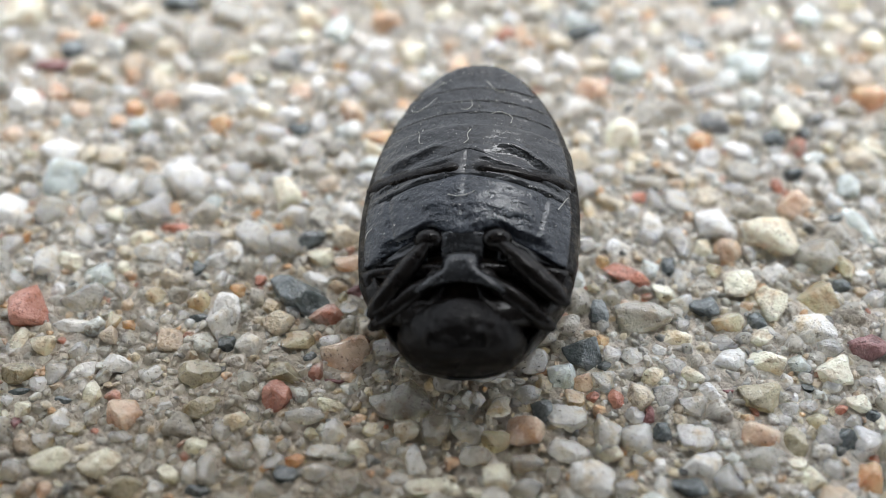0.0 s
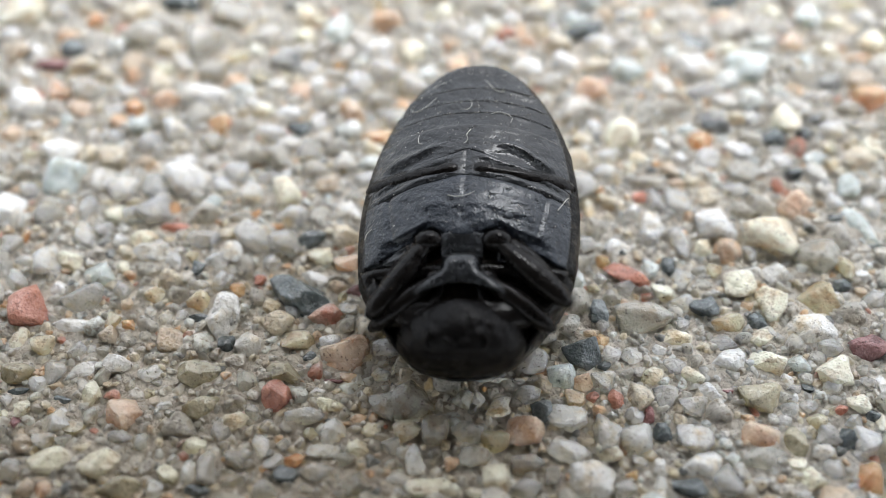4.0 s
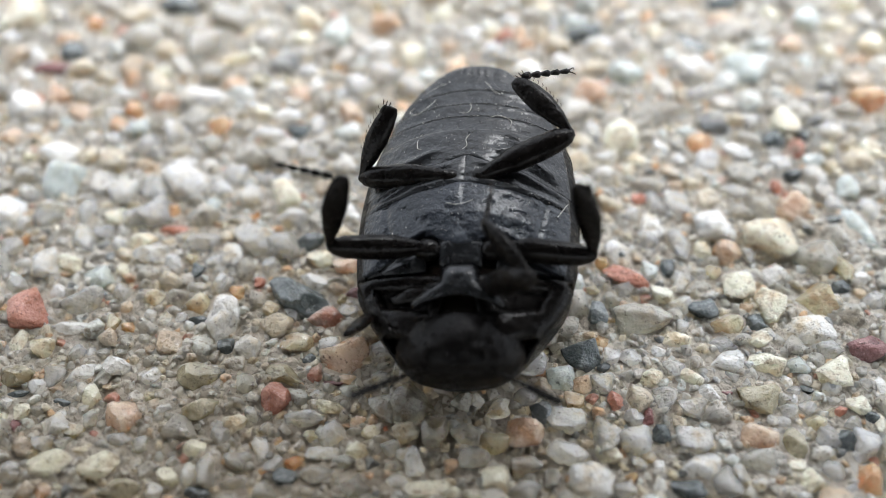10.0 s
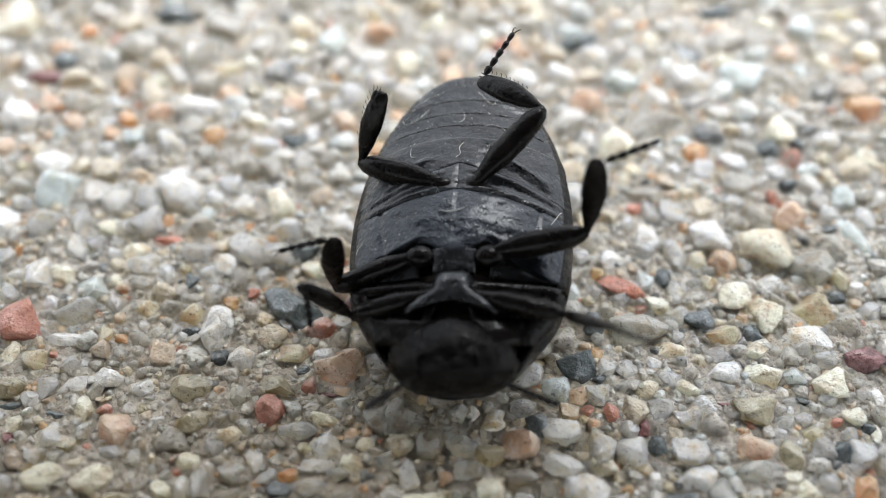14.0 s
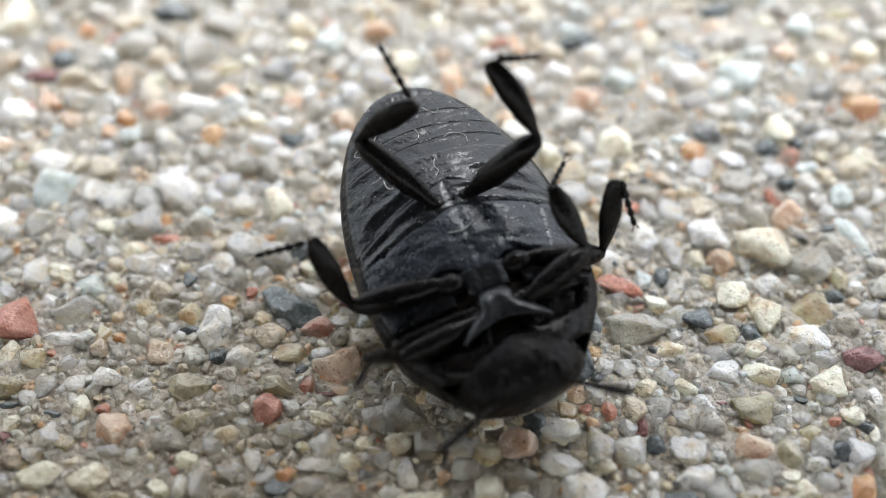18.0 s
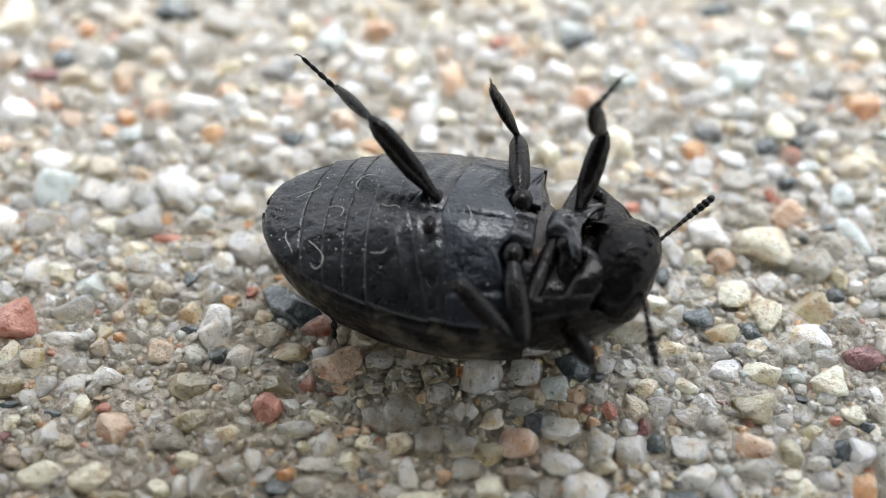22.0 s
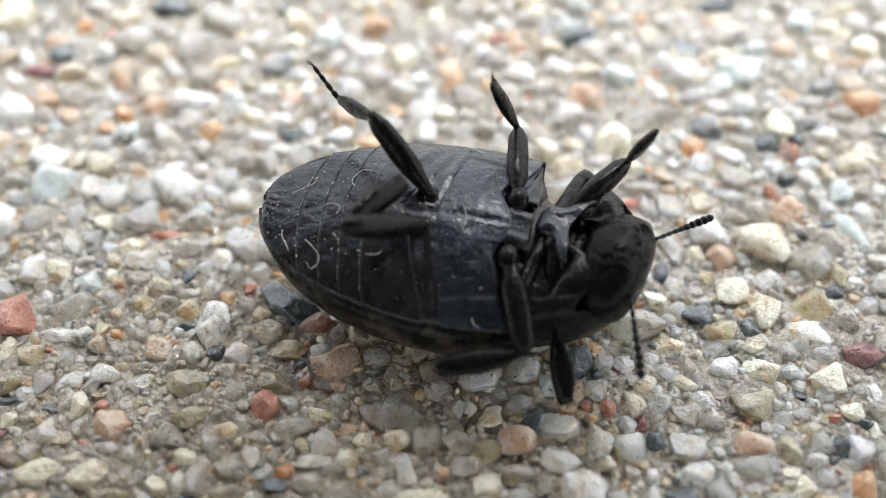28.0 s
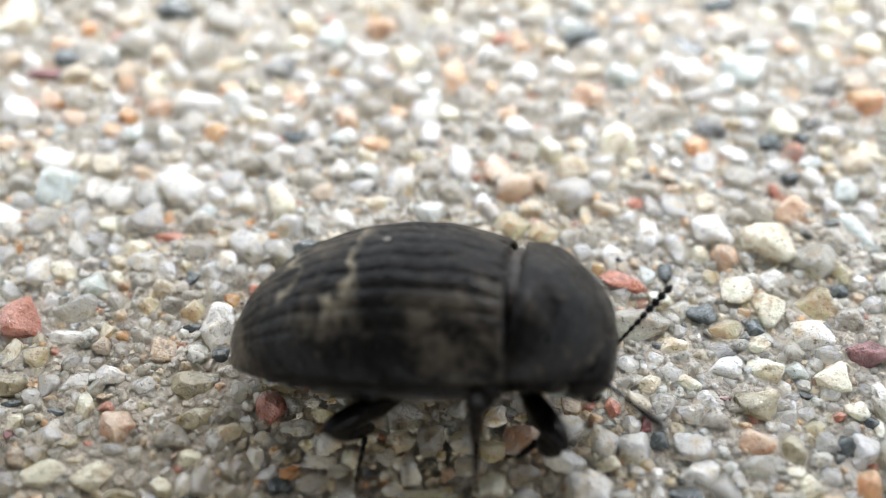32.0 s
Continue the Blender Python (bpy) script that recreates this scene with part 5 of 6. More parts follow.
def build_antenna(side):
    """Scape, then beads that grow into a loose club, along x."""
    pts, fcs = rod_points([(0, 0.05, 0.05), (0.06, 0.085, 0.085), (0.20, 0.085, 0.085), (0.26, 0.045, 0.045)], 10)
    a = part("antenna", pts, fcs, LEG, beetle, "thin black beaded antenna")
    x = 0.25
    for k in range(10):
        ln = 0.25 if k == 1 else 0.20
        r = (0.058, 0.056, 0.060, 0.064, 0.072, 0.085, 0.100, 0.110, 0.114, 0.100)[k]
        pr = [(x, 0.025, 0.025), (x + ln * 0.18, r * 0.75, r * 0.7), (x + ln * 0.55, r, r * 0.9), (x + ln * 0.88, r * 0.8, r * 0.75), (x + ln, 0.03, 0.03)]
        if k == 9:
            pr = pr[:3] + [(x + ln * 1.0, r * 0.7, r * 0.6), (x + ln * 1.25, 0.015, 0.015)]
        pts, fcs = rod_points(pr, 10)
        part("antenna_segment", pts, fcs, LEG, a)
        x += ln
    return a


LENGTHS = {"F": (2.0, 1.7, 1.1), "M": (2.3, 2.0, 1.35), "H": (2.35, 2.0, 1.4)}


def build_leg(which):
    """Femur, tibia and tarsus, each along x from its joint, broad in y."""
    fl, tl, sl = LENGTHS[which]
    pr = [(-0.06, 0.06, 0.06), (0.02, 0.13, 0.11), (0.25, 0.18, 0.14), (fl * 0.35, 0.31, 0.25), (fl * 0.62, 0.32, 0.265), (fl * 0.86, 0.28, 0.235), (fl * 0.97, 0.19, 0.15), (fl + 0.05, 0.06, 0.05)]
    pts, fcs = rod_points(pr, 16, 0.0, 0.07, True)
    femur = part("femur", pts, fcs, LEG, beetle)
    pts, fcs = rod_points([(fl * 0.93, 0.09, 0.09), (fl, 0.12, 0.12), (fl + 0.06, 0.07, 0.07)], 10)
    part("knee", pts, fcs, LEG, femur)
    pr = [(-0.04, 0.05, 0.05), (0.04, 0.09, 0.075), (0.18, 0.10, 0.08), (tl * 0.30, 0.22, 0.125), (tl * 0.55, 0.29, 0.145), (tl * 0.78, 0.27, 0.13), (tl * 0.95, 0.20, 0.09), (tl + 0.02, 0.12, 0.06)]
    pts, fcs = rod_points(pr, 16, 0.045, 0.07, True)
    tibia = part("tibia", pts, fcs, LEG, beetle, "flat broad black tibia with bristles")
    rng = random.Random(ord(which))
    for k in range(9):
        x = tl * (0.36 + 0.07 * k)
        w = 0.25 - 0.035 * x * x / 4 - 0.10 * max(0, k - 5) / 4
        tube("bristle", [(x, -w + 0.03, 0), (x + 0.03, -w - 0.015, rng.uniform(-0.02, 0.02)), (x + 0.08, -w - 0.03, 0)], 0.011, SPINE, tibia, 4)
    for k in (-1, 0, 1):
        tube("spur", [(tl - 0.03, 0.07 * k, 0), (tl + 0.06, 0.09 * k, 0.02), (tl + 0.12, 0.10 * k, 0.0)], 0.016, SPINE, tibia, 4)
    pr = []
    step = (sl - 0.12) / 5
    for k in range(5):
        x0 = k * step
        r = 0.105 - 0.007 * k
        pr += [(x0, 0.035, 0.035), (x0 + step * 0.3, r * 0.75, r * 0.65), (x0 + step * 0.8, r, r * 0.75), (x0 + step * 0.97, r * 0.6, r * 0.5)]
    pr.append((sl - 0.10, 0.03, 0.03))
    pts, fcs = rod_points(pr, 9)
    tarsus = part("tarsus", pts, fcs, LEG, beetle)
    for s in (1, -1):
        tube("claw", [(sl - 0.13, 0.02 * s, 0), (sl - 0.03, 0.06 * s, 0.0), (sl + 0.05, 0.09 * s, -0.04), (sl + 0.07, 0.07 * s, -0.09)], 0.017, SPINE, tarsus, 5)
    return femur, tibia, tarsus


legs = {side + w: build_leg(w) for side in "LR" for w in "FMH"}
antennae = {"L": build_antenna(1), "R": build_antenna(-1)}

speck_x, speck_y = -0.55, -0.9
blob("speck", (speck_x, speck_y, 0.30 + (back_height(speck_x) - 0.32) * math.cos(math.asin(0.9 / 2.7)) ** 0.9 + 0.03), (0.09, 0.06, 0.04), FIBRE, elytra[1], "white speck of grit", 0.1, 3, 2)

# pale threads and dust stuck to the underside
def on_belly(*xy):
    return [(x, y, belly(x, y) - 0.085) for x, y in xy]


def thread(plate_ob, *xy):
    tube("fibre", on_belly(*xy), 0.0105, FIBRE, plate_ob, 5, "pale stuck fibre")


thread(sternites[0], (-3.92, -0.28), (-3.72, -0.42), (-3.50, -0.56), (-3.42, -0.70), (-3.45, -0.82))
thread(sternites[0], (-3.90, 0.75), (-3.86, 0.95), (-3.70, 1.15), (-3.62, 1.28))
thread(sternites[1], (-3.28, 0.98), (-3.05, 1.15), (-2.86, 1.35), (-2.84, 1.55), (-2.98, 1.66), (-3.12, 1.52))
thread(sternites[2], (-3.02, 0.05), (-2.90, 0.01), (-2.72, 0.03), (-2.62, 0.14), (-2.66, 0.30))
thread(sternites[3], (-2.42, -0.52), (-2.52, -0.70), (-2.44, -0.92), (-2.30, -1.05), (-2.10, -1.02))
thread(sternites[4], (-1.78, -0.05), (-1.58, 0.04), (-1.38, 0.00), (-1.25, 0.10))
thread(sternites[4], (-1.95, 1.20), (-1.70, 1.28), (-1.45, 1.26), (-1.38, 1.16))
thread(metasternum, (0.45, -2.20), (0.22, -2.32), (0.05, -2.40), (-0.02, -2.46))
thread(metasternum, (0.90, 2.28), (0.98, 2.40), (1.12, 2.44))
thread(metasternum, (0.35, 0.40), (0.40, 0.15), (0.34, -0.10), (0.25, -0.25))
for k in (1, 2, 3, 4):
    line = []
    for i in range(49):
        v = -0.93 + 1.86 * i / 48
        x = edges[k] + 0.30 * v * v - 0.012 + 0.012 * noise.noise((v * 6, k, 2.0))
        y = v * belly_width(x)
        line.append((x, y, belly(x, y) - 0.074 + 0.012 * noise.noise((v * 5, k, 6.0))))
    tube("joint_skin", line, 0.013, SEAM, sternites[k], 5, "thin grey skin between the belly plates")
dust_rng = random.Random(17)
for host, x_lo, x_hi, count in [(sternites[0], -4.4, -3.6, 26), (sternites[1], -3.5, -3.0, 22), (sternites[2], -2.95, -2.5, 20), (sternites[3], -2.4, -2.0, 16), (sternites[4], -1.9, -1.1, 26), (metasternum, 0.0, 1.2, 26)]:
    vs, fs = [], []
    for _ in range(count):
        x = dust_rng.uniform(x_lo, x_hi)
        y = dust_rng.uniform(-0.85, 0.85) * belly_width(x)
        z = belly(x, y) - 0.085
        r = 0.005 + 0.014 * dust_rng.random() ** 2
        p, f = CHIPS[dust_rng.randrange(10)]
        k = len(vs)
        vs += [(x + q[0] * r * 1.4, y + q[1] * r, z + q[2] * r) for q in p]
        fs += [tuple(i + k for i in g) for g in f]
    if host in sternites:
        e = edges[sternites.index(host)]
        for _ in range(20):
            v = dust_rng.uniform(-0.92, 0.92)
            x = e + 0.30 * v * v * (e > -4.5) + dust_rng.uniform(-0.035, 0.02)
            y = v * belly_width(x)
            r = 0.004 + 0.008 * dust_rng.random() ** 2
            p, f = CHIPS[dust_rng.randrange(10)]
            k = len(vs)
            vs += [(x + q[0] * r, y + q[1] * r * 2.5, belly(x, y) - 0.085 + q[2] * r) for q in p]
            fs += [tuple(i + k for i in g) for g in f]
    tagged(part("dust", vs, fs, FIBRE, host), kind="stuff")


# ---- what moves ----
def between(rows, t):
    """The values at t between rows of (seconds, values...)."""
    for (ta, *a), (tb, *b) in zip(rows, rows[1:]):
        if ta <= t <= tb:
            k = (t - ta) / (tb - ta)
            k = k * k * (3 - 2 * k)
            return [p + (q - p) * k for p, q in zip(a, b)]
    return rows[-1][1:] if t > rows[-1][0] else rows[0][1:]


STRETCH = [(0, 0, 0, 0, 0), (8, 0, 0, 0, 0), (9, 0.05, 0, 0, 0), (10, 0.1, 0, 0, 0), (13, 0.1, 0, 0, 0), (16.5, 0.1, 0, 0, 0), (18, 0.15, 0, 0, 0), (19, 0.3, 2, 2, -3), (20, 0.5, 3, 5, -6)]
STRETCH += [(20.5, 0.6, 4, 8, -9), (21, 0.7, 4, 10, -8), (22, 0.8, 4, 12, -9), (24, 0.8, 5, 12, -9), (25, 0.8, 8, 12, -9), (28, 0.85, 9, 14, -9), (29, 0.8, 12, 20, -9), (29.5, 0.35, 12, 15, -3)]
STRETCH += [(30.6, 0.35, 12, 15, -3), (31, 0.15, 9, 8, 0), (31.2, 0.15, 10, 3, 0), (31.4, 0.12, 12, 1, 0), (31.6, 0.18, 13, 0, 0), (31.8, 0.25, 13, 0, 0), (32, 0.25, 13, 0, 0)]


def fore_pose(t):
    """How far the fore body is stretched out, bent down, swung aside and rolled, in the beetle's space, in mm."""
    ext, flex, swing, roll = between(STRETCH, t)
    p = HEAD_PIVOT
    return pose(p[0] + 0.5 * ext, p[1], p[2], roll, flex, swing) @ pose(-p[0], -p[1], -p[2])


def head_pose(t):
    """The head slides out of the fore body as that is stretched."""
    return fore_pose(t) @ pose(0.16 * between(STRETCH, t)[0], 0, 0)


def segment_pose(base, along, hinge):
    x = along.normalized()
    z = hinge - x * hinge.dot(x)
    z = z.normalized() if z.length > 1e-4 else x.orthogonal().normalized()
    y = z.cross(x)
    m = Matrix((x, y, z)).transposed().to_4x4()
    m.translation = base * MM
    return m


def metres(m):
    w = m.copy()
    w.translation = m.translation * MM
    return w


COXAE = {"F": (2.40, 0.5, -0.50), "M": (1.45, 0.75, -0.6), "H": (-0.5, 0.4, -0.76)}
steps = {k: [] for k in legs}
feelers = {k: [] for k in antennae}


def step(t, leg, femur, tibia, tarsus):
    """The ways in which the three pieces of a leg point at t, in the beetle's space."""
    steps[leg].append((t, *femur, *tibia, *tarsus))


def feel(t, side, way):
    feelers[side].append((t, *way))


def key_legs():
    times = [i * 0.125 for i in range(257)]
    for leg, pieces in legs.items():
        sg = 1 if leg[0] == "L" else -1
        c = COXAE[leg[1]]
        coxa = Vector((c[0], c[1] * sg, c[2]))
        rows = [[], [], []]
        last = None
        for t in times:
            v = between(steps[leg], t)
            ways = [Vector(v[i:i + 3]).normalized() for i in (0, 3, 6)]
            base = fore_pose(t) @ coxa if leg[1] == "F" else coxa.copy()
            hinge = ways[0].cross(ways[1])
            hinge = hinge.normalized() if hinge.length > 0.08 else (last or Vector((0, 0, 1)))
            if last is not None and hinge.dot(last) < 0:
                hinge = -hinge
            if last is not None:
                hinge = (last * 0.65 + hinge * 0.35).normalized()
            last = hinge
            for k in range(3):
                rows[k].append((t, segment_pose(base, ways[k], hinge)))
                base = base + ways[k] * LENGTHS[leg[1]][k]
        for k in range(3):
            walk(pieces[k], rows[k])
    for side, ob in antennae.items():
        sg = 1 if side == "L" else -1
        rows = []
        for t in times:
            base = head_pose(t) @ Vector((4.1, 0.62 * sg, 0.0))
            rows.append((t, segment_pose(base, Vector(between(feelers[side], t)), Vector((0, 0, 1)))))
        walk(ob, rows)


def motions():
    walk(beetle, [
        (0, pose(0.000617, -0.000935, 0.002624, 186.2, 8.2, -93.9)),
        (1, pose(0.000617, -0.000935, 0.002624, 186.2, 8.2, -93.9)),
        (6, pose(0.000609, -0.001003, 0.002652, 186.4, 8.3, -93.8)),
        (9, pose(0.000608, -0.001057, 0.002684, 186.4, 9.2, -94.0)),
        (10, pose(0.000613, -0.001145, 0.002668, 186.6, 10.6, -94.0)),
        (11, pose(0.000610, -0.001186, 0.002691, 187.5, 11.7, -94.1)),
        (12, pose(0.000645, -0.001204, 0.002699, 188.0, 12.0, -94.0)),
        (13, pose(0.000582, -0.001116, 0.002698, 185.2, 10.1, -94.1)),
        (14, pose(0.000571, -0.001087, 0.002711, 186.3, 8.9, -94.0)),
        (16.5, pose(0.000564, -0.001716, 0.002807, 187.8, 10.6, -69.0)),
        (17, pose(0.000577, -0.001731, 0.002796, 186.7, 10.6, -69.0)),
        (18, pose(0.000591, -0.001730, 0.002801, 186.4, 10.6, -69.0)),
        (19, pose(0.000662, -0.001458, 0.002704, 186.0, 7.8, -50.3)),
        (20, pose(0.000429, -0.001708, 0.002757, 188.1, 7.6, -35.5)),
        (20.5, pose(0.000367, -0.001983, 0.002861, 188.6, 5.2, -23.8)),
        (21, pose(0.000448, -0.001800, 0.002800, 186.0, 2.0, -9.8)),
        (22, pose(0.000448, -0.001760, 0.002800, 185.5, 0.9, -9.8)),
        (23, pose(0.000458, -0.001760, 0.002800, 185.5, 0.9, -9.8)),
        (24, pose(0.000453, -0.001760, 0.002780, 185.5, 0.8, -9.8)),
        (25, pose(0.000464, -0.001790, 0.002760, 185.5, 0.5, -9.6)),
        (28, pose(0.000391, -0.001740, 0.002750, 191.0, 1.2, -10.8)),
        (29, pose(-0.000420, -0.001800, 0.002950, 215.0, 1.0, -10.5)),
        (29.5, pose(-0.000373, -0.001705, 0.002381, 239.0, 4.3, 0.9)),
        (30.6, pose(-0.000361, -0.001715, 0.002376, 239.0, 4.6, 1.2)),
        (31, pose(-0.000720, -0.002450, 0.002500, 268.0, -17.0, 0.0)),
        (31.2, pose(-0.000586, -0.004404, 0.003698, 276.0, -23.0, 3.7)),
        (31.4, pose(-0.000813, -0.004426, 0.002859, 291.0, -22.0, -0.0)),
        (31.6, pose(-0.000624, -0.004812, 0.002548, 309.0, -19.8, -8.7)),
        (31.8, pose(-0.000170, -0.004440, 0.001600, 324.5, -8.5, -6.0)),
        (32, pose(-0.000190, -0.004450, 0.001600, 324.5, -8.5, -5.6)),
    ])
    fore = [(i * 0.25, metres(fore_pose(i * 0.25))) for i in range(129)]
    walk(pronotum, fore)
    walk(head, [(i * 0.25, metres(head_pose(i * 0.25))) for i in range(129)])
    step(0, "LF", (0.50, 0.78, 0.33), (-0.55, -0.78, -0.22), (0.55, 0.78, 0.28))
    step(1, "LF", (0.50, 0.78, 0.33), (-0.55, -0.78, -0.22), (0.55, 0.78, 0.28))
    step(3.5, "LF", (0.50, 0.78, 0.33), (-0.55, -0.78, -0.22), (0.55, 0.78, 0.28))
    step(6, "LF", (0.50, 0.78, 0.33), (-0.55, -0.78, -0.22), (0.55, 0.78, 0.28))
    step(7, "LF", (0.03, 0.77, 0.63), (0.48, -0.43, -0.77), (0.41, 0.91, -0.07))
    step(8, "LF", (0.03, 0.78, 0.63), (0.47, -0.40, -0.79), (0.49, 0.87, -0.08))
    step(9, "LF", (0.06, 0.82, 0.57), (0.65, 0.09, -0.76), (-0.70, -0.09, 0.71))
    step(10, "LF", (0.00, 0.82, 0.57), (0.68, 0.09, -0.72), (-0.73, -0.09, 0.67))
    step(11, "LF", (-0.07, 0.86, 0.51), (0.37, -0.01, -0.93), (0.35, 0.75, 0.57))
    step(12, "LF", (-0.03, 0.84, 0.55), (0.53, 0.30, -0.79), (-0.15, 0.54, 0.83))
    step(13, "LF", (-0.03, 1.00, -0.05), (0.06, -0.99, -0.09), (-0.06, 1.00, -0.00))
    step(14, "LF", (0.12, 0.94, 0.32), (0.01, 0.46, -0.89), (0.69, -0.05, 0.72))
    step(16.5, "LF", (-0.18, 0.85, 0.50), (0.42, -0.18, -0.89), (0.81, 0.46, 0.38))
    step(17, "LF", (-0.18, 0.85, 0.50), (0.55, -0.42, -0.72), (0.53, 0.81, 0.27))
    step(18, "LF", (0.09, 0.99, 0.12), (0.20, 0.30, -0.93), (0.21, 0.55, 0.81))
    step(19, "LF", (0.10, 0.86, 0.49), (0.23, 0.09, -0.97), (0.29, 0.89, 0.36))
    step(20, "LF", (0.25, 0.89, 0.39), (-0.20, -0.80, -0.56), (0.22, 0.86, 0.46))
    step(20.5, "LF", (-0.00, 0.98, 0.18), (0.03, -0.94, -0.34), (-0.03, 0.97, 0.26))
    step(21, "LF", (0.30, 0.82, 0.49), (0.25, 0.80, -0.55), (-0.26, -0.84, 0.47))
    step(22, "LF", (0.08, 0.85, 0.53), (0.42, 0.69, -0.59), (-0.44, -0.72, 0.53))
    step(23, "LF", (0.09, 0.85, 0.53), (0.42, 0.67, -0.62), (-0.44, -0.70, 0.56))
    step(24, "LF", (-0.10, 0.84, 0.53), (0.27, 0.86, 0.44), (-0.22, -0.93, 0.31))
    step(25, "LF", (0.06, 0.85, 0.52), (0.36, 0.84, 0.41), (-0.17, -0.86, 0.48))
    step(28, "LF", (0.16, 0.89, 0.43), (0.35, 0.88, 0.32), (-0.20, -0.83, 0.51))
    step(29, "LF", (0.21, 0.98, 0.02), (0.48, 0.53, 0.70), (0.27, 0.40, -0.88))
    step(29.5, "LF", (0.25, 0.88, -0.41), (0.22, 0.13, -0.97), (-0.25, -0.15, 0.96))
    step(30, "LF", (0.22, 0.97, -0.10), (0.41, 0.85, 0.33), (0.38, -0.33, 0.86))
    step(30.6, "LF", (0.25, 0.87, -0.42), (0.22, 0.13, -0.97), (-0.24, -0.15, 0.96))
    step(31, "LF", (0.43, 0.70, 0.57), (-0.41, -0.73, -0.55), (0.51, 0.76, 0.41))
    step(31.2, "LF", (0.43, 0.70, 0.57), (-0.41, -0.73, -0.55), (0.51, 0.76, 0.41))
    step(31.4, "LF", (0.43, 0.70, 0.57), (-0.41, -0.73, -0.55), (0.51, 0.76, 0.41))
    step(31.6, "LF", (0.43, 0.70, 0.57), (-0.41, -0.73, -0.55), (0.51, 0.76, 0.41))
    step(31.8, "LF", (0.43, 0.70, 0.57), (-0.41, -0.73, -0.55), (0.51, 0.76, 0.41))
    step(32, "LF", (0.43, 0.70, 0.57), (-0.41, -0.73, -0.55), (0.51, 0.76, 0.41))
    step(0, "LM", (0.79, 0.58, 0.22), (-0.85, -0.52, -0.10), (0.79, 0.58, 0.19))
    step(1, "LM", (0.79, 0.57, 0.22), (-0.85, -0.52, -0.10), (0.79, 0.58, 0.19))
    step(3.5, "LM", (0.78, 0.58, 0.22), (-0.85, -0.52, -0.10), (0.79, 0.58, 0.19))
    step(6, "LM", (0.85, 0.48, -0.22), (-0.53, 0.06, -0.85), (0.56, -0.06, 0.82))
    step(7, "LM", (0.83, 0.53, -0.20), (-0.39, 0.19, -0.90), (0.41, -0.20, 0.89))
    step(8, "LM", (0.83, 0.52, -0.22), (-0.39, 0.19, -0.90), (0.42, -0.20, 0.89))
    step(9, "LM", (0.16, 0.97, -0.21), (-0.44, -0.09, -0.89), (-0.08, 0.63, -0.77))
    step(10, "LM", (0.15, 0.95, -0.28), (-0.31, -0.22, -0.93), (-0.01, 0.92, -0.39))
    step(11, "LM", (0.47, 0.81, -0.35), (-0.15, 0.33, -0.93), (0.20, 0.80, 0.57))
    step(12, "LM", (0.06, 0.96, -0.29), (-0.32, -0.13, -0.94), (-0.18, 0.98, 0.03))
    step(13, "LM", (0.04, 0.97, -0.26), (-0.20, -0.37, -0.91), (-0.39, 0.92, -0.08))
    step(14, "LM", (0.20, 0.93, 0.32), (-0.02, -0.09, -1.00), (0.01, 0.94, 0.33))
    step(16.5, "LM", (0.04, 0.84, 0.54), (-0.56, 0.28, -0.78), (0.59, -0.30, 0.75))
    step(17, "LM", (-0.02, 0.85, 0.53), (-0.86, 0.10, -0.50), (0.89, -0.10, 0.44))
    step(18, "LM", (-0.15, 0.98, 0.12), (-0.51, 0.28, -0.81), (-0.30, 0.88, 0.36))
    step(19, "LM", (0.03, 0.96, 0.29), (-0.55, 0.51, -0.66), (0.21, 0.73, 0.65))
    step(20, "LM", (0.23, 0.89, 0.38), (-0.59, 0.70, -0.41), (-0.02, 0.11, 0.99))
    step(20.5, "LM", (0.18, 0.89, 0.42), (-0.38, 0.83, -0.40), (0.39, -0.86, 0.34))
    step(21, "LM", (0.11, 0.86, 0.49), (-0.35, 0.51, -0.78), (0.37, -0.55, 0.75))
    step(22, "LM", (0.22, 0.96, 0.18), (-0.83, -0.42, -0.38), (0.81, 0.50, 0.31))
    step(23, "LM", (0.22, 0.96, 0.18), (-0.83, -0.41, -0.38), (0.81, 0.50, 0.31))
    step(24, "LM", (0.27, 0.95, 0.18), (-0.85, -0.33, -0.40), (0.86, 0.39, 0.34))
    step(25, "LM", (0.35, 0.92, 0.17), (-0.98, 0.06, -0.18), (1.00, -0.01, 0.05))
    step(28, "LM", (0.32, 0.93, 0.18), (-0.92, 0.32, 0.24), (0.92, -0.39, 0.01))
    step(29, "LM", (0.45, 0.87, 0.18), (-0.50, -0.80, -0.34), (0.66, 0.71, 0.25))
    step(29.5, "LM", (0.61, 0.70, 0.37), (-0.56, -0.66, -0.50), (0.56, 0.71, 0.43))
    step(30.6, "LM", (0.61, 0.70, 0.37), (-0.56, -0.66, -0.50), (0.56, 0.71, 0.43))
    step(31, "LM", (0.12, -0.40, -0.91), (-0.45, 0.84, 0.29), (0.01, 0.51, 0.86))
    step(31.2, "LM", (0.61, 0.70, 0.37), (-0.56, -0.66, -0.50), (0.56, 0.71, 0.43))
    step(31.4, "LM", (0.61, 0.70, 0.37), (-0.56, -0.66, -0.50), (0.56, 0.71, 0.43))
    step(31.6, "LM", (0.61, 0.70, 0.37), (-0.56, -0.66, -0.50), (0.56, 0.71, 0.43))
    step(31.8, "LM", (0.61, 0.70, 0.37), (-0.56, -0.66, -0.50), (0.56, 0.71, 0.43))
    step(32, "LM", (0.61, 0.70, 0.37), (-0.56, -0.66, -0.50), (0.56, 0.71, 0.43))
    step(0, "LH", (-0.00, 0.92, 0.39), (-0.15, -0.93, -0.33), (0.17, 0.92, 0.35))
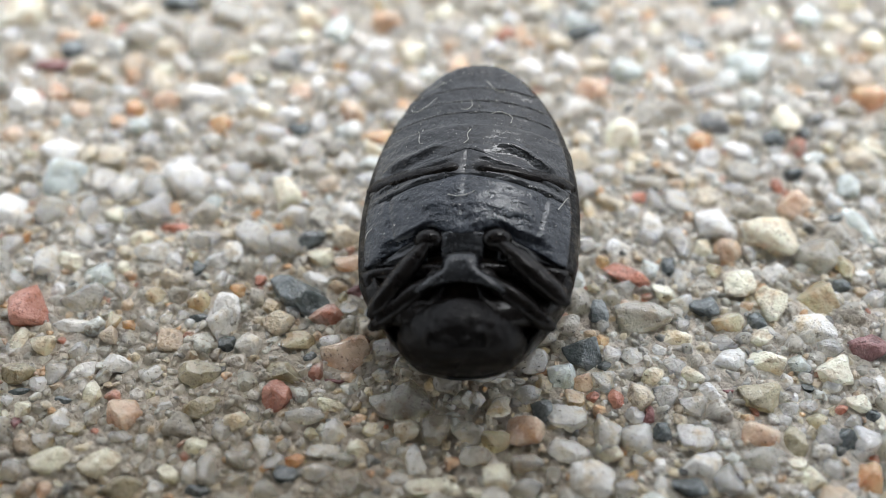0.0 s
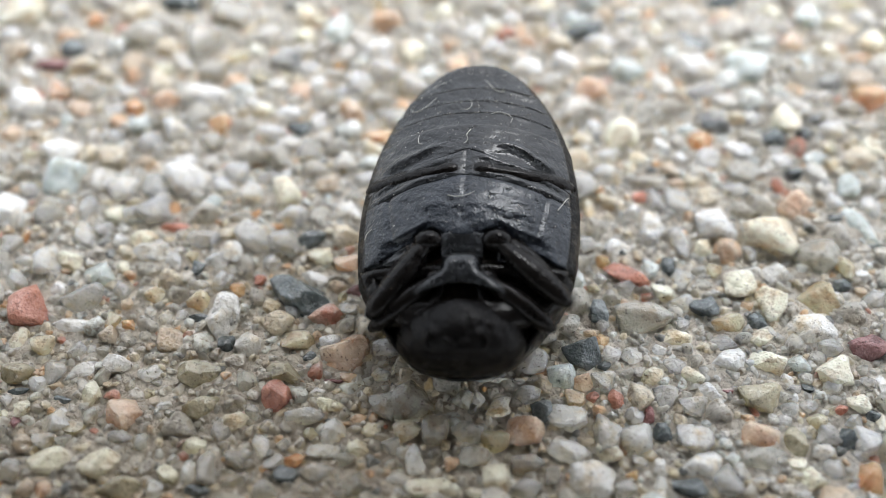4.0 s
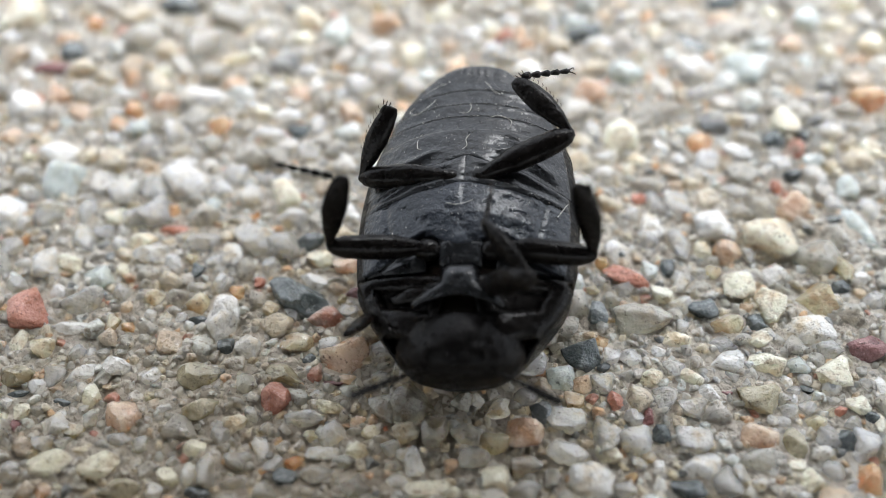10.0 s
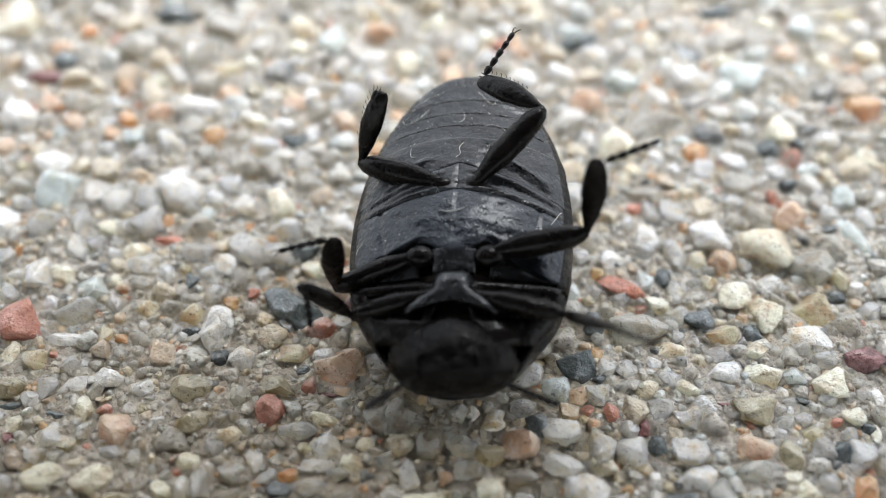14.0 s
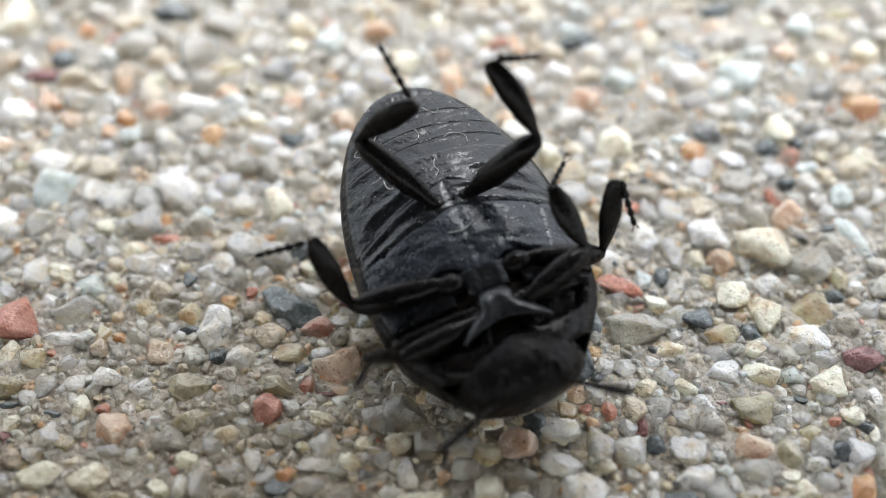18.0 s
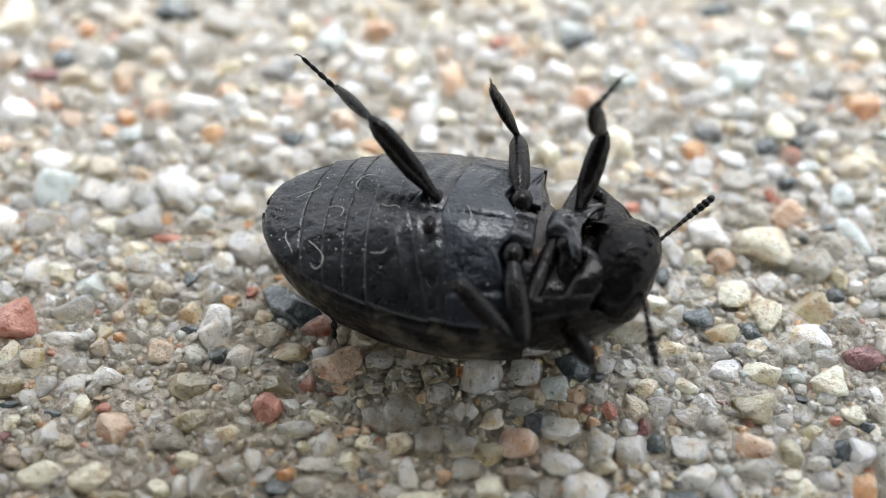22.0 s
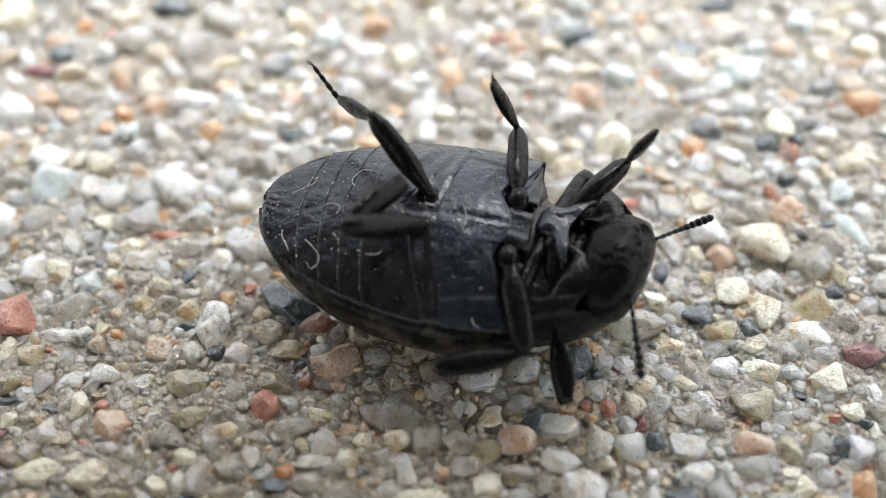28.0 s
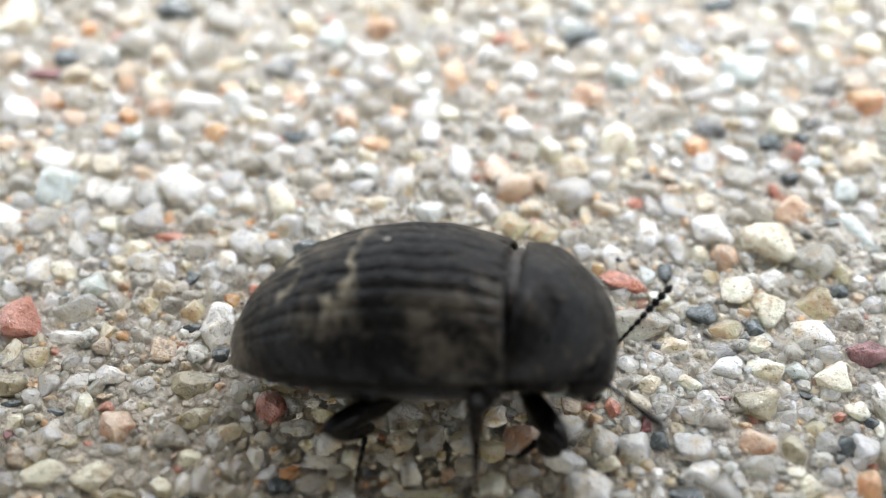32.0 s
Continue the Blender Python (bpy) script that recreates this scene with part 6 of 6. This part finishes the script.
    step(1, "LH", (-0.01, 0.92, 0.40), (-0.15, -0.93, -0.33), (0.17, 0.92, 0.35))
    step(3.5, "LH", (-0.00, 0.92, 0.39), (-0.15, -0.93, -0.33), (0.17, 0.92, 0.35))
    step(6, "LH", (-0.05, 0.92, 0.40), (-0.14, -0.93, -0.33), (0.17, 0.92, 0.35))
    step(7, "LH", (0.05, 0.97, 0.25), (-0.51, -0.54, -0.67), (0.53, 0.57, 0.63))
    step(8, "LH", (0.05, 0.97, 0.25), (-0.67, -0.44, -0.60), (0.70, 0.46, 0.55))
    step(9, "LH", (-0.09, 0.97, 0.23), (-0.45, -0.40, -0.80), (0.47, 0.43, 0.77))
    step(10, "LH", (-0.13, 0.97, 0.20), (-0.54, -0.39, -0.74), (0.57, 0.41, 0.71))
    step(11, "LH", (-0.46, 0.68, -0.58), (0.10, -0.60, -0.80), (-0.84, 0.53, -0.04))
    step(12, "LH", (-0.46, 0.67, -0.59), (0.09, -0.60, -0.79), (-0.85, 0.53, -0.04))
    step(13, "LH", (0.04, 0.95, 0.31), (-0.43, -0.32, -0.85), (0.45, 0.34, 0.82))
    step(14, "LH", (-0.38, 0.91, 0.13), (-0.44, -0.30, -0.85), (0.47, 0.32, 0.82))
    step(16.5, "LH", (-0.51, 0.80, -0.30), (-0.11, -0.75, -0.65), (-0.89, -0.03, -0.45))
    step(17, "LH", (-0.45, 0.83, -0.32), (-0.10, -0.69, -0.71), (-0.72, 0.38, -0.58))
    step(18, "LH", (-0.70, 0.53, -0.47), (0.25, -0.60, -0.76), (-0.75, 0.22, -0.63))
    step(19, "LH", (-0.70, 0.68, -0.22), (0.05, -0.71, -0.70), (-0.81, 0.32, -0.50))
    step(20, "LH", (-0.91, 0.25, -0.34), (0.17, -0.53, -0.83), (-0.61, -0.07, -0.79))
    step(20.5, "LH", (0.20, 0.76, 0.62), (-0.16, -0.81, -0.57), (0.18, 0.82, 0.55))
    step(21, "LH", (-0.77, 0.39, -0.50), (0.31, -0.92, -0.25), (-0.32, 0.93, 0.18))
    step(22, "LH", (-0.07, 0.55, 0.83), (-0.97, 0.01, -0.25), (0.02, 0.39, 0.92))
    step(23, "LH", (-0.02, 0.77, 0.64), (-0.98, 0.16, -0.15), (0.57, 0.30, 0.76))
    step(24, "LH", (-0.19, 0.86, 0.48), (-0.72, 0.57, -0.40), (0.85, 0.39, 0.37))
    step(25, "LH", (-0.58, 0.77, -0.27), (-0.38, -0.90, 0.19), (0.38, 0.89, -0.26))
    step(28, "LH", (-0.66, 0.49, -0.57), (0.45, -0.87, 0.19), (-0.45, 0.86, -0.26))
    step(29, "LH", (-0.53, 0.29, -0.79), (0.60, -0.31, 0.74), (-0.57, 0.30, -0.77))
    step(29.5, "LH", (-0.09, -0.21, -0.97), (-0.46, 0.87, 0.20), (-0.60, 0.80, 0.02))
    step(30.6, "LH", (-0.10, -0.21, -0.97), (-0.45, 0.87, 0.20), (-0.60, 0.80, 0.02))
    step(31, "LH", (0.20, 0.76, 0.62), (-0.16, -0.81, -0.57), (0.18, 0.82, 0.55))
    step(31.2, "LH", (0.20, 0.76, 0.62), (-0.16, -0.81, -0.57), (0.18, 0.82, 0.55))
    step(31.4, "LH", (0.20, 0.76, 0.62), (-0.16, -0.81, -0.57), (0.18, 0.82, 0.55))
    step(31.6, "LH", (0.20, 0.76, 0.62), (-0.16, -0.81, -0.57), (0.18, 0.82, 0.55))
    step(31.8, "LH", (0.20, 0.76, 0.62), (-0.16, -0.81, -0.57), (0.18, 0.82, 0.55))
    step(32, "LH", (0.20, 0.76, 0.62), (-0.16, -0.81, -0.57), (0.18, 0.82, 0.55))
    step(0, "RF", (0.50, -0.78, 0.33), (-0.55, 0.78, -0.22), (0.55, -0.78, 0.28))
    step(1, "RF", (0.50, -0.78, 0.33), (-0.55, 0.78, -0.22), (0.55, -0.78, 0.28))
    step(3.5, "RF", (0.50, -0.78, 0.33), (-0.55, 0.78, -0.22), (0.55, -0.78, 0.28))
    step(6, "RF", (0.50, -0.78, 0.33), (-0.55, 0.78, -0.22), (0.55, -0.78, 0.28))
    step(7, "RF", (0.45, -0.88, 0.15), (-0.30, 0.84, -0.45), (0.40, -0.86, 0.31))
    step(8, "RF", (0.44, -0.89, 0.15), (-0.30, 0.84, -0.45), (0.40, -0.86, 0.31))
    step(9, "RF", (0.32, -0.63, 0.70), (0.49, 0.24, -0.84), (0.66, -0.64, 0.39))
    step(10, "RF", (0.28, -0.61, -0.74), (-0.77, 0.63, 0.09), (-0.98, -0.11, 0.13))
    step(11, "RF", (0.35, -0.90, -0.27), (-0.33, 0.93, 0.16), (0.32, -0.91, -0.25))
    step(12, "RF", (0.35, -0.90, -0.28), (-0.71, -0.30, 0.64), (0.67, 0.28, -0.69))
    step(13, "RF", (-0.04, -1.00, -0.07), (0.16, -0.56, -0.82), (0.13, -0.99, -0.05))
    step(14, "RF", (0.25, -0.97, 0.01), (0.54, -0.53, -0.65), (0.33, -0.94, 0.08))
    step(16.5, "RF", (0.36, -0.93, 0.07), (0.57, 0.24, -0.79), (-0.61, -0.26, 0.75))
    step(17, "RF", (0.08, -0.83, 0.55), (0.34, -0.14, -0.93), (-0.37, 0.16, 0.92))
    step(18, "RF", (-0.30, -0.95, -0.10), (-0.61, 0.35, -0.71), (-0.70, -0.70, 0.12))
    step(19, "RF", (0.50, -0.81, -0.30), (0.08, 0.27, -0.96), (0.29, -0.27, 0.92))
    step(20, "RF", (0.55, -0.79, 0.26), (0.59, 0.29, -0.76), (0.11, -0.69, 0.71))
    step(20.5, "RF", (0.12, -0.72, -0.68), (-0.32, 0.48, -0.82), (0.16, -0.74, -0.65))
    step(21, "RF", (0.57, -0.80, -0.19), (0.01, 0.63, -0.77), (0.23, -0.63, 0.75))
    step(22, "RF", (0.17, -0.68, -0.71), (-0.27, 0.51, -0.81), (0.55, -0.54, -0.64))
    step(23, "RF", (0.13, -0.70, -0.70), (-0.28, 0.48, -0.83), (0.53, -0.57, -0.62))
    step(24, "RF", (0.50, -0.86, -0.12), (0.16, 0.31, -0.94), (0.42, -0.81, 0.41))
    step(25, "RF", (0.45, -0.64, -0.63), (-0.46, 0.85, -0.26), (-0.29, -0.95, 0.14))
    step(28, "RF", (0.60, -0.79, -0.06), (0.18, 0.25, -0.95), (-0.19, -0.28, 0.94))
    step(29, "RF", (0.92, -0.32, 0.24), (0.18, 0.33, -0.93), (-0.19, 0.41, 0.89))
    step(29.5, "RF", (0.96, 0.05, -0.27), (-0.59, 0.55, -0.60), (0.62, -0.58, 0.53))
    step(30, "RF", (0.97, 0.01, -0.25), (-0.58, 0.45, -0.68), (0.59, -0.33, 0.74))
    step(30.6, "RF", (0.96, 0.04, -0.27), (-0.59, 0.55, -0.60), (0.62, -0.58, 0.53))
    step(31, "RF", (0.65, -0.17, -0.74), (-0.71, 0.70, -0.08), (-0.08, -0.07, -0.99))
    step(31.2, "RF", (0.72, -0.13, -0.68), (0.06, -0.08, -0.99), (0.55, -0.08, -0.83))
    step(31.4, "RF", (0.49, -0.33, -0.81), (-0.13, -0.87, -0.47), (-0.20, 0.76, -0.62))
    step(31.6, "RF", (0.53, -0.74, -0.42), (-0.42, 0.82, -0.39), (-0.23, 0.75, -0.62))
    step(31.8, "RF", (0.54, -0.73, -0.42), (-0.42, 0.85, -0.32), (-0.36, -0.93, 0.03))
    step(32, "RF", (0.53, -0.74, -0.42), (-0.42, 0.85, -0.32), (-0.37, -0.93, 0.03))
    step(0, "RM", (0.67, -0.72, 0.18), (-0.77, 0.64, -0.05), (0.77, -0.63, 0.14))
    step(1, "RM", (0.66, -0.73, 0.17), (-0.77, 0.64, -0.05), (0.77, -0.63, 0.14))
    step(3.5, "RM", (0.67, -0.73, 0.18), (-0.77, 0.64, -0.05), (0.77, -0.63, 0.14))
    step(6, "RM", (0.37, -0.80, 0.48), (-0.54, -0.24, -0.81), (0.58, 0.25, 0.78))
    step(7, "RM", (0.16, -0.84, 0.52), (-0.48, -0.21, -0.85), (0.51, 0.23, 0.83))
    step(8, "RM", (0.17, -0.82, 0.54), (-0.54, -0.21, -0.82), (0.57, 0.23, 0.79))
    step(9, "RM", (0.13, -0.99, 0.06), (-0.31, 0.05, -0.95), (0.33, -0.05, 0.94))
    step(10, "RM", (0.09, -1.00, 0.04), (-0.32, 0.07, -0.95), (0.34, -0.08, 0.94))
    step(11, "RM", (0.05, -1.00, 0.03), (-0.30, -0.03, -0.95), (0.32, 0.03, 0.95))
    step(12, "RM", (0.05, -1.00, 0.04), (-0.30, -0.35, -0.89), (0.32, 0.37, 0.87))
    step(13, "RM", (0.34, -0.94, -0.02), (-0.73, -0.39, -0.56), (-0.49, -0.77, 0.40))
    step(14, "RM", (-0.15, -0.98, -0.13), (-0.27, -0.20, -0.94), (-0.37, -0.93, -0.07))
    step(16.5, "RM", (0.15, -0.87, 0.48), (-0.55, -0.08, -0.83), (0.59, 0.09, 0.80))
    step(17, "RM", (0.09, -0.91, 0.40), (-0.62, -0.08, -0.78), (0.66, 0.08, 0.75))
    step(18, "RM", (0.11, -0.94, 0.32), (-0.36, -0.31, -0.88), (0.51, -0.14, 0.85))
    step(19, "RM", (-0.03, -0.98, 0.21), (-0.35, -0.11, -0.93), (0.38, 0.12, 0.92))
    step(20, "RM", (0.03, -0.97, 0.23), (-0.45, -0.09, -0.89), (0.48, 0.10, 0.87))
    step(20.5, "RM", (0.22, -0.87, 0.44), (-0.37, 0.18, -0.91), (0.40, -0.19, 0.90))
    step(21, "RM", (0.04, -0.89, 0.45), (-0.33, 0.27, -0.91), (0.35, -0.29, 0.89))
    step(22, "RM", (-0.13, -0.98, 0.11), (-0.38, 0.07, -0.92), (0.41, -0.07, 0.91))
    step(23, "RM", (-0.13, -0.98, 0.15), (-0.38, 0.06, -0.92), (0.41, -0.06, 0.91))
    step(24, "RM", (-0.15, -0.98, 0.15), (-0.41, -0.10, -0.91), (0.44, 0.11, 0.89))
    step(25, "RM", (-0.04, -1.00, 0.06), (-0.42, 0.01, -0.91), (0.31, -0.06, 0.95))
    step(28, "RM", (-0.12, -0.99, 0.11), (-0.35, 0.05, -0.93), (0.38, -0.05, 0.92))
    step(29, "RM", (-0.03, -0.98, 0.18), (-0.14, 0.01, -0.99), (0.10, -0.60, 0.79))
    step(29.5, "RM", (-0.00, -0.96, -0.27), (-0.20, 0.73, -0.66), (0.21, -0.76, 0.61))
    step(30.6, "RM", (-0.00, -0.96, -0.27), (-0.20, 0.73, -0.66), (0.21, -0.76, 0.61))
    step(31, "RM", (0.25, -0.97, 0.04), (-0.34, 0.59, -0.73), (0.02, 0.28, 0.96))
    step(31.2, "RM", (0.03, -0.78, -0.63), (-0.30, 0.95, -0.13), (0.30, -0.95, 0.05))
    step(31.4, "RM", (-0.09, -0.71, -0.70), (-0.34, 0.85, -0.40), (0.35, -0.88, 0.34))
    step(31.6, "RM", (0.06, -0.91, -0.41), (-0.29, 0.73, -0.62), (0.30, -0.76, 0.57))
    step(31.8, "RM", (-0.02, -0.97, 0.23), (-0.10, 0.70, -0.70), (0.13, -0.98, -0.12))
    step(32, "RM", (-0.02, -0.97, 0.23), (-0.11, 0.70, -0.70), (0.12, -0.98, -0.13))
    step(0, "RH", (0.01, -0.92, 0.39), (-0.16, 0.94, -0.31), (0.10, -0.93, 0.34))
    step(1, "RH", (0.01, -0.92, 0.39), (-0.16, 0.94, -0.31), (0.11, -0.93, 0.34))
    step(3.5, "RH", (0.01, -0.92, 0.39), (-0.16, 0.94, -0.31), (0.10, -0.93, 0.34))
    step(6, "RH", (-0.03, -0.92, 0.39), (-0.16, 0.94, -0.31), (0.11, -0.93, 0.34))
    step(7, "RH", (-0.23, -0.94, 0.26), (-0.14, 0.52, -0.84), (0.15, -0.55, 0.82))
    step(8, "RH", (-0.18, -0.97, 0.18), (-0.27, 0.55, -0.79), (0.29, -0.58, 0.76))
    step(9, "RH", (-0.22, -0.96, -0.18), (-0.77, 0.60, -0.23), (0.11, -0.97, 0.22))
    step(10, "RH", (-0.31, -0.92, -0.24), (-0.78, 0.61, -0.16), (-0.35, -0.89, 0.29))
    step(11, "RH", (-0.54, -0.73, -0.41), (-0.67, 0.74, -0.03), (-0.72, -0.69, -0.03))
    step(12, "RH", (-0.54, -0.74, -0.40), (-0.67, 0.74, -0.03), (-0.72, -0.69, -0.02))
    step(13, "RH", (0.16, -0.98, 0.09), (-0.84, -0.50, -0.21), (0.26, -0.43, 0.86))
    step(14, "RH", (-0.54, -0.70, -0.47), (-0.68, 0.72, 0.10), (-0.78, -0.54, -0.30))
    step(16.5, "RH", (-0.34, -0.94, 0.08), (-0.29, 0.64, -0.71), (-0.47, -0.86, 0.21))
    step(17, "RH", (-0.37, -0.93, 0.06), (-0.50, 0.59, -0.63), (0.52, -0.62, 0.58))
    step(18, "RH", (0.11, -0.68, -0.73), (-0.63, 0.24, -0.74), (0.69, -0.41, -0.60))
    step(19, "RH", (-0.38, -0.92, 0.10), (-0.39, 0.32, -0.87), (0.41, -0.34, 0.85))
    step(20, "RH", (-0.63, -0.45, -0.63), (-0.75, -0.44, 0.49), (-0.81, -0.29, -0.51))
    step(20.5, "RH", (-0.54, -0.66, -0.53), (-0.26, 0.51, -0.82), (-0.42, -0.74, 0.53))
    step(21, "RH", (-0.64, -0.76, -0.04), (-0.07, 0.65, -0.76), (-0.78, -0.60, 0.17))
    step(22, "RH", (-0.71, -0.40, -0.58), (-0.56, -0.73, 0.39), (-0.78, -0.25, -0.58))
    step(23, "RH", (-0.71, -0.40, -0.58), (-0.56, -0.73, 0.39), (-0.79, -0.24, -0.57))
    step(24, "RH", (-0.03, 0.31, -0.95), (-0.83, 0.34, -0.45), (0.84, -0.38, 0.38))
    step(25, "RH", (-0.69, -0.42, -0.59), (-0.73, -0.61, 0.30), (-0.79, -0.46, -0.42))
    step(28, "RH", (-0.68, -0.47, -0.56), (-0.52, -0.56, 0.65), (-0.72, -0.58, -0.37))
    step(29, "RH", (-0.63, -0.71, -0.32), (0.02, 0.17, -0.99), (-0.75, -0.13, 0.65))
    step(29.5, "RH", (-0.70, -0.42, -0.57), (0.42, 0.89, 0.21), (-0.41, -0.87, -0.28))
    step(30, "RH", (-0.75, -0.56, -0.34), (0.38, 0.78, -0.49), (-0.51, -0.19, -0.84))
    step(30.6, "RH", (-0.75, -0.57, -0.34), (0.37, 0.78, -0.50), (-0.51, -0.19, -0.84))
    step(31, "RH", (-0.48, -0.62, -0.63), (0.18, 0.96, -0.23), (0.05, 0.08, -1.00))
    step(31.2, "RH", (-0.52, -0.67, -0.52), (0.09, 0.96, -0.27), (0.21, -0.64, -0.74))
    step(31.4, "RH", (-0.63, -0.61, -0.48), (0.27, 0.92, -0.27), (0.23, -0.48, -0.84))
    step(31.6, "RH", (-0.52, -0.80, -0.28), (0.17, 0.95, -0.27), (0.34, -0.71, -0.62))
    step(31.8, "RH", (-0.58, -0.82, -0.06), (0.17, 0.88, -0.45), (0.01, -0.88, -0.48))
    step(32, "RH", (-0.58, -0.81, -0.05), (0.17, 0.88, -0.45), (-0.00, -0.88, -0.48))
    feel(0, "L", (-0.75, 0.58, 0.30))
    feel(1, "L", (-0.75, 0.58, 0.30))
    feel(3.5, "L", (-0.75, 0.58, 0.30))
    feel(6, "L", (-0.75, 0.58, 0.30))
    feel(8, "L", (-0.75, 0.58, 0.30))
    feel(9, "L", (0.64, 0.57, -0.52))
    feel(10, "L", (0.57, 0.58, -0.58))
    feel(11, "L", (0.56, 0.57, -0.61))
    feel(12, "L", (0.10, 0.93, -0.34))
    feel(13, "L", (0.43, 0.72, -0.55))
    feel(14, "L", (0.67, 0.36, -0.65))
    feel(16.5, "L", (0.54, 0.62, -0.57))
    feel(17, "L", (0.50, 0.67, -0.55))
    feel(18, "L", (0.42, 0.76, -0.49))
    feel(19, "L", (0.34, 0.84, -0.42))
    feel(20, "L", (0.25, 0.90, -0.35))
    feel(20.5, "L", (0.21, 0.92, -0.32))
    feel(21, "L", (0.17, 0.94, -0.29))
    feel(22, "L", (0.18, 0.98, -0.09))
    feel(23, "L", (0.23, 0.97, -0.11))
    feel(24, "L", (0.10, 0.96, 0.27))
    feel(25, "L", (0.30, 0.87, 0.40))
    feel(28, "L", (0.22, 0.97, 0.07))
    feel(29, "L", (-0.37, 0.56, -0.74))
    feel(29.5, "L", (-0.32, 0.73, -0.60))
    feel(30, "L", (0.41, 0.59, 0.69))
    feel(30.6, "L", (0.36, 0.55, 0.75))
    feel(31, "L", (0.39, 0.39, 0.84))
    feel(31.2, "L", (0.40, 0.30, 0.87))
    feel(31.4, "L", (0.20, -0.35, -0.92))
    feel(31.6, "L", (0.27, -0.83, -0.49))
    feel(31.8, "L", (0.70, 0.32, 0.64))
    feel(32, "L", (0.69, 0.14, 0.71))
    feel(0, "R", (-0.75, -0.58, 0.30))
    feel(1, "R", (-0.75, -0.58, 0.30))
    feel(3.5, "R", (-0.75, -0.58, 0.30))
    feel(6, "R", (-0.75, -0.58, 0.30))
    feel(8, "R", (-0.75, -0.58, 0.30))
    feel(9, "R", (0.60, -0.70, -0.38))
    feel(10, "R", (0.53, -0.74, -0.42))
    feel(11, "R", (0.48, -0.78, -0.40))
    feel(12, "R", (0.43, -0.82, -0.38))
    feel(13, "R", (0.39, -0.85, -0.35))
    feel(14, "R", (0.50, -0.77, -0.40))
    feel(16.5, "R", (0.37, -0.48, -0.80))
    feel(17, "R", (0.33, -0.41, -0.85))
    feel(18, "R", (0.60, -0.34, -0.72))
    feel(19, "R", (0.73, -0.18, -0.66))
    feel(20, "R", (0.59, -0.75, 0.29))
    feel(20.5, "R", (0.52, -0.85, 0.06))
    feel(21, "R", (0.49, -0.87, -0.07))
    feel(22, "R", (0.62, -0.79, 0.03))
    feel(23, "R", (0.59, -0.81, 0.05))
    feel(24, "R", (0.48, -0.74, -0.46))
    feel(25, "R", (0.80, -0.60, 0.03))
    feel(28, "R", (0.71, -0.64, 0.30))
    feel(29, "R", (0.79, -0.43, 0.43))
    feel(29.5, "R", (0.92, -0.33, -0.23))
    feel(30.6, "R", (0.83, -0.49, -0.27))
    feel(31, "R", (0.63, -0.07, -0.77))
    feel(31.2, "R", (0.43, -0.62, -0.66))
    feel(31.4, "R", (0.56, 0.48, 0.68))
    feel(31.6, "R", (0.68, -0.67, 0.30))
    feel(31.8, "R", (0.45, -0.87, -0.20))
    feel(32, "R", (0.51, -0.85, -0.12))
    key_legs()


motions()
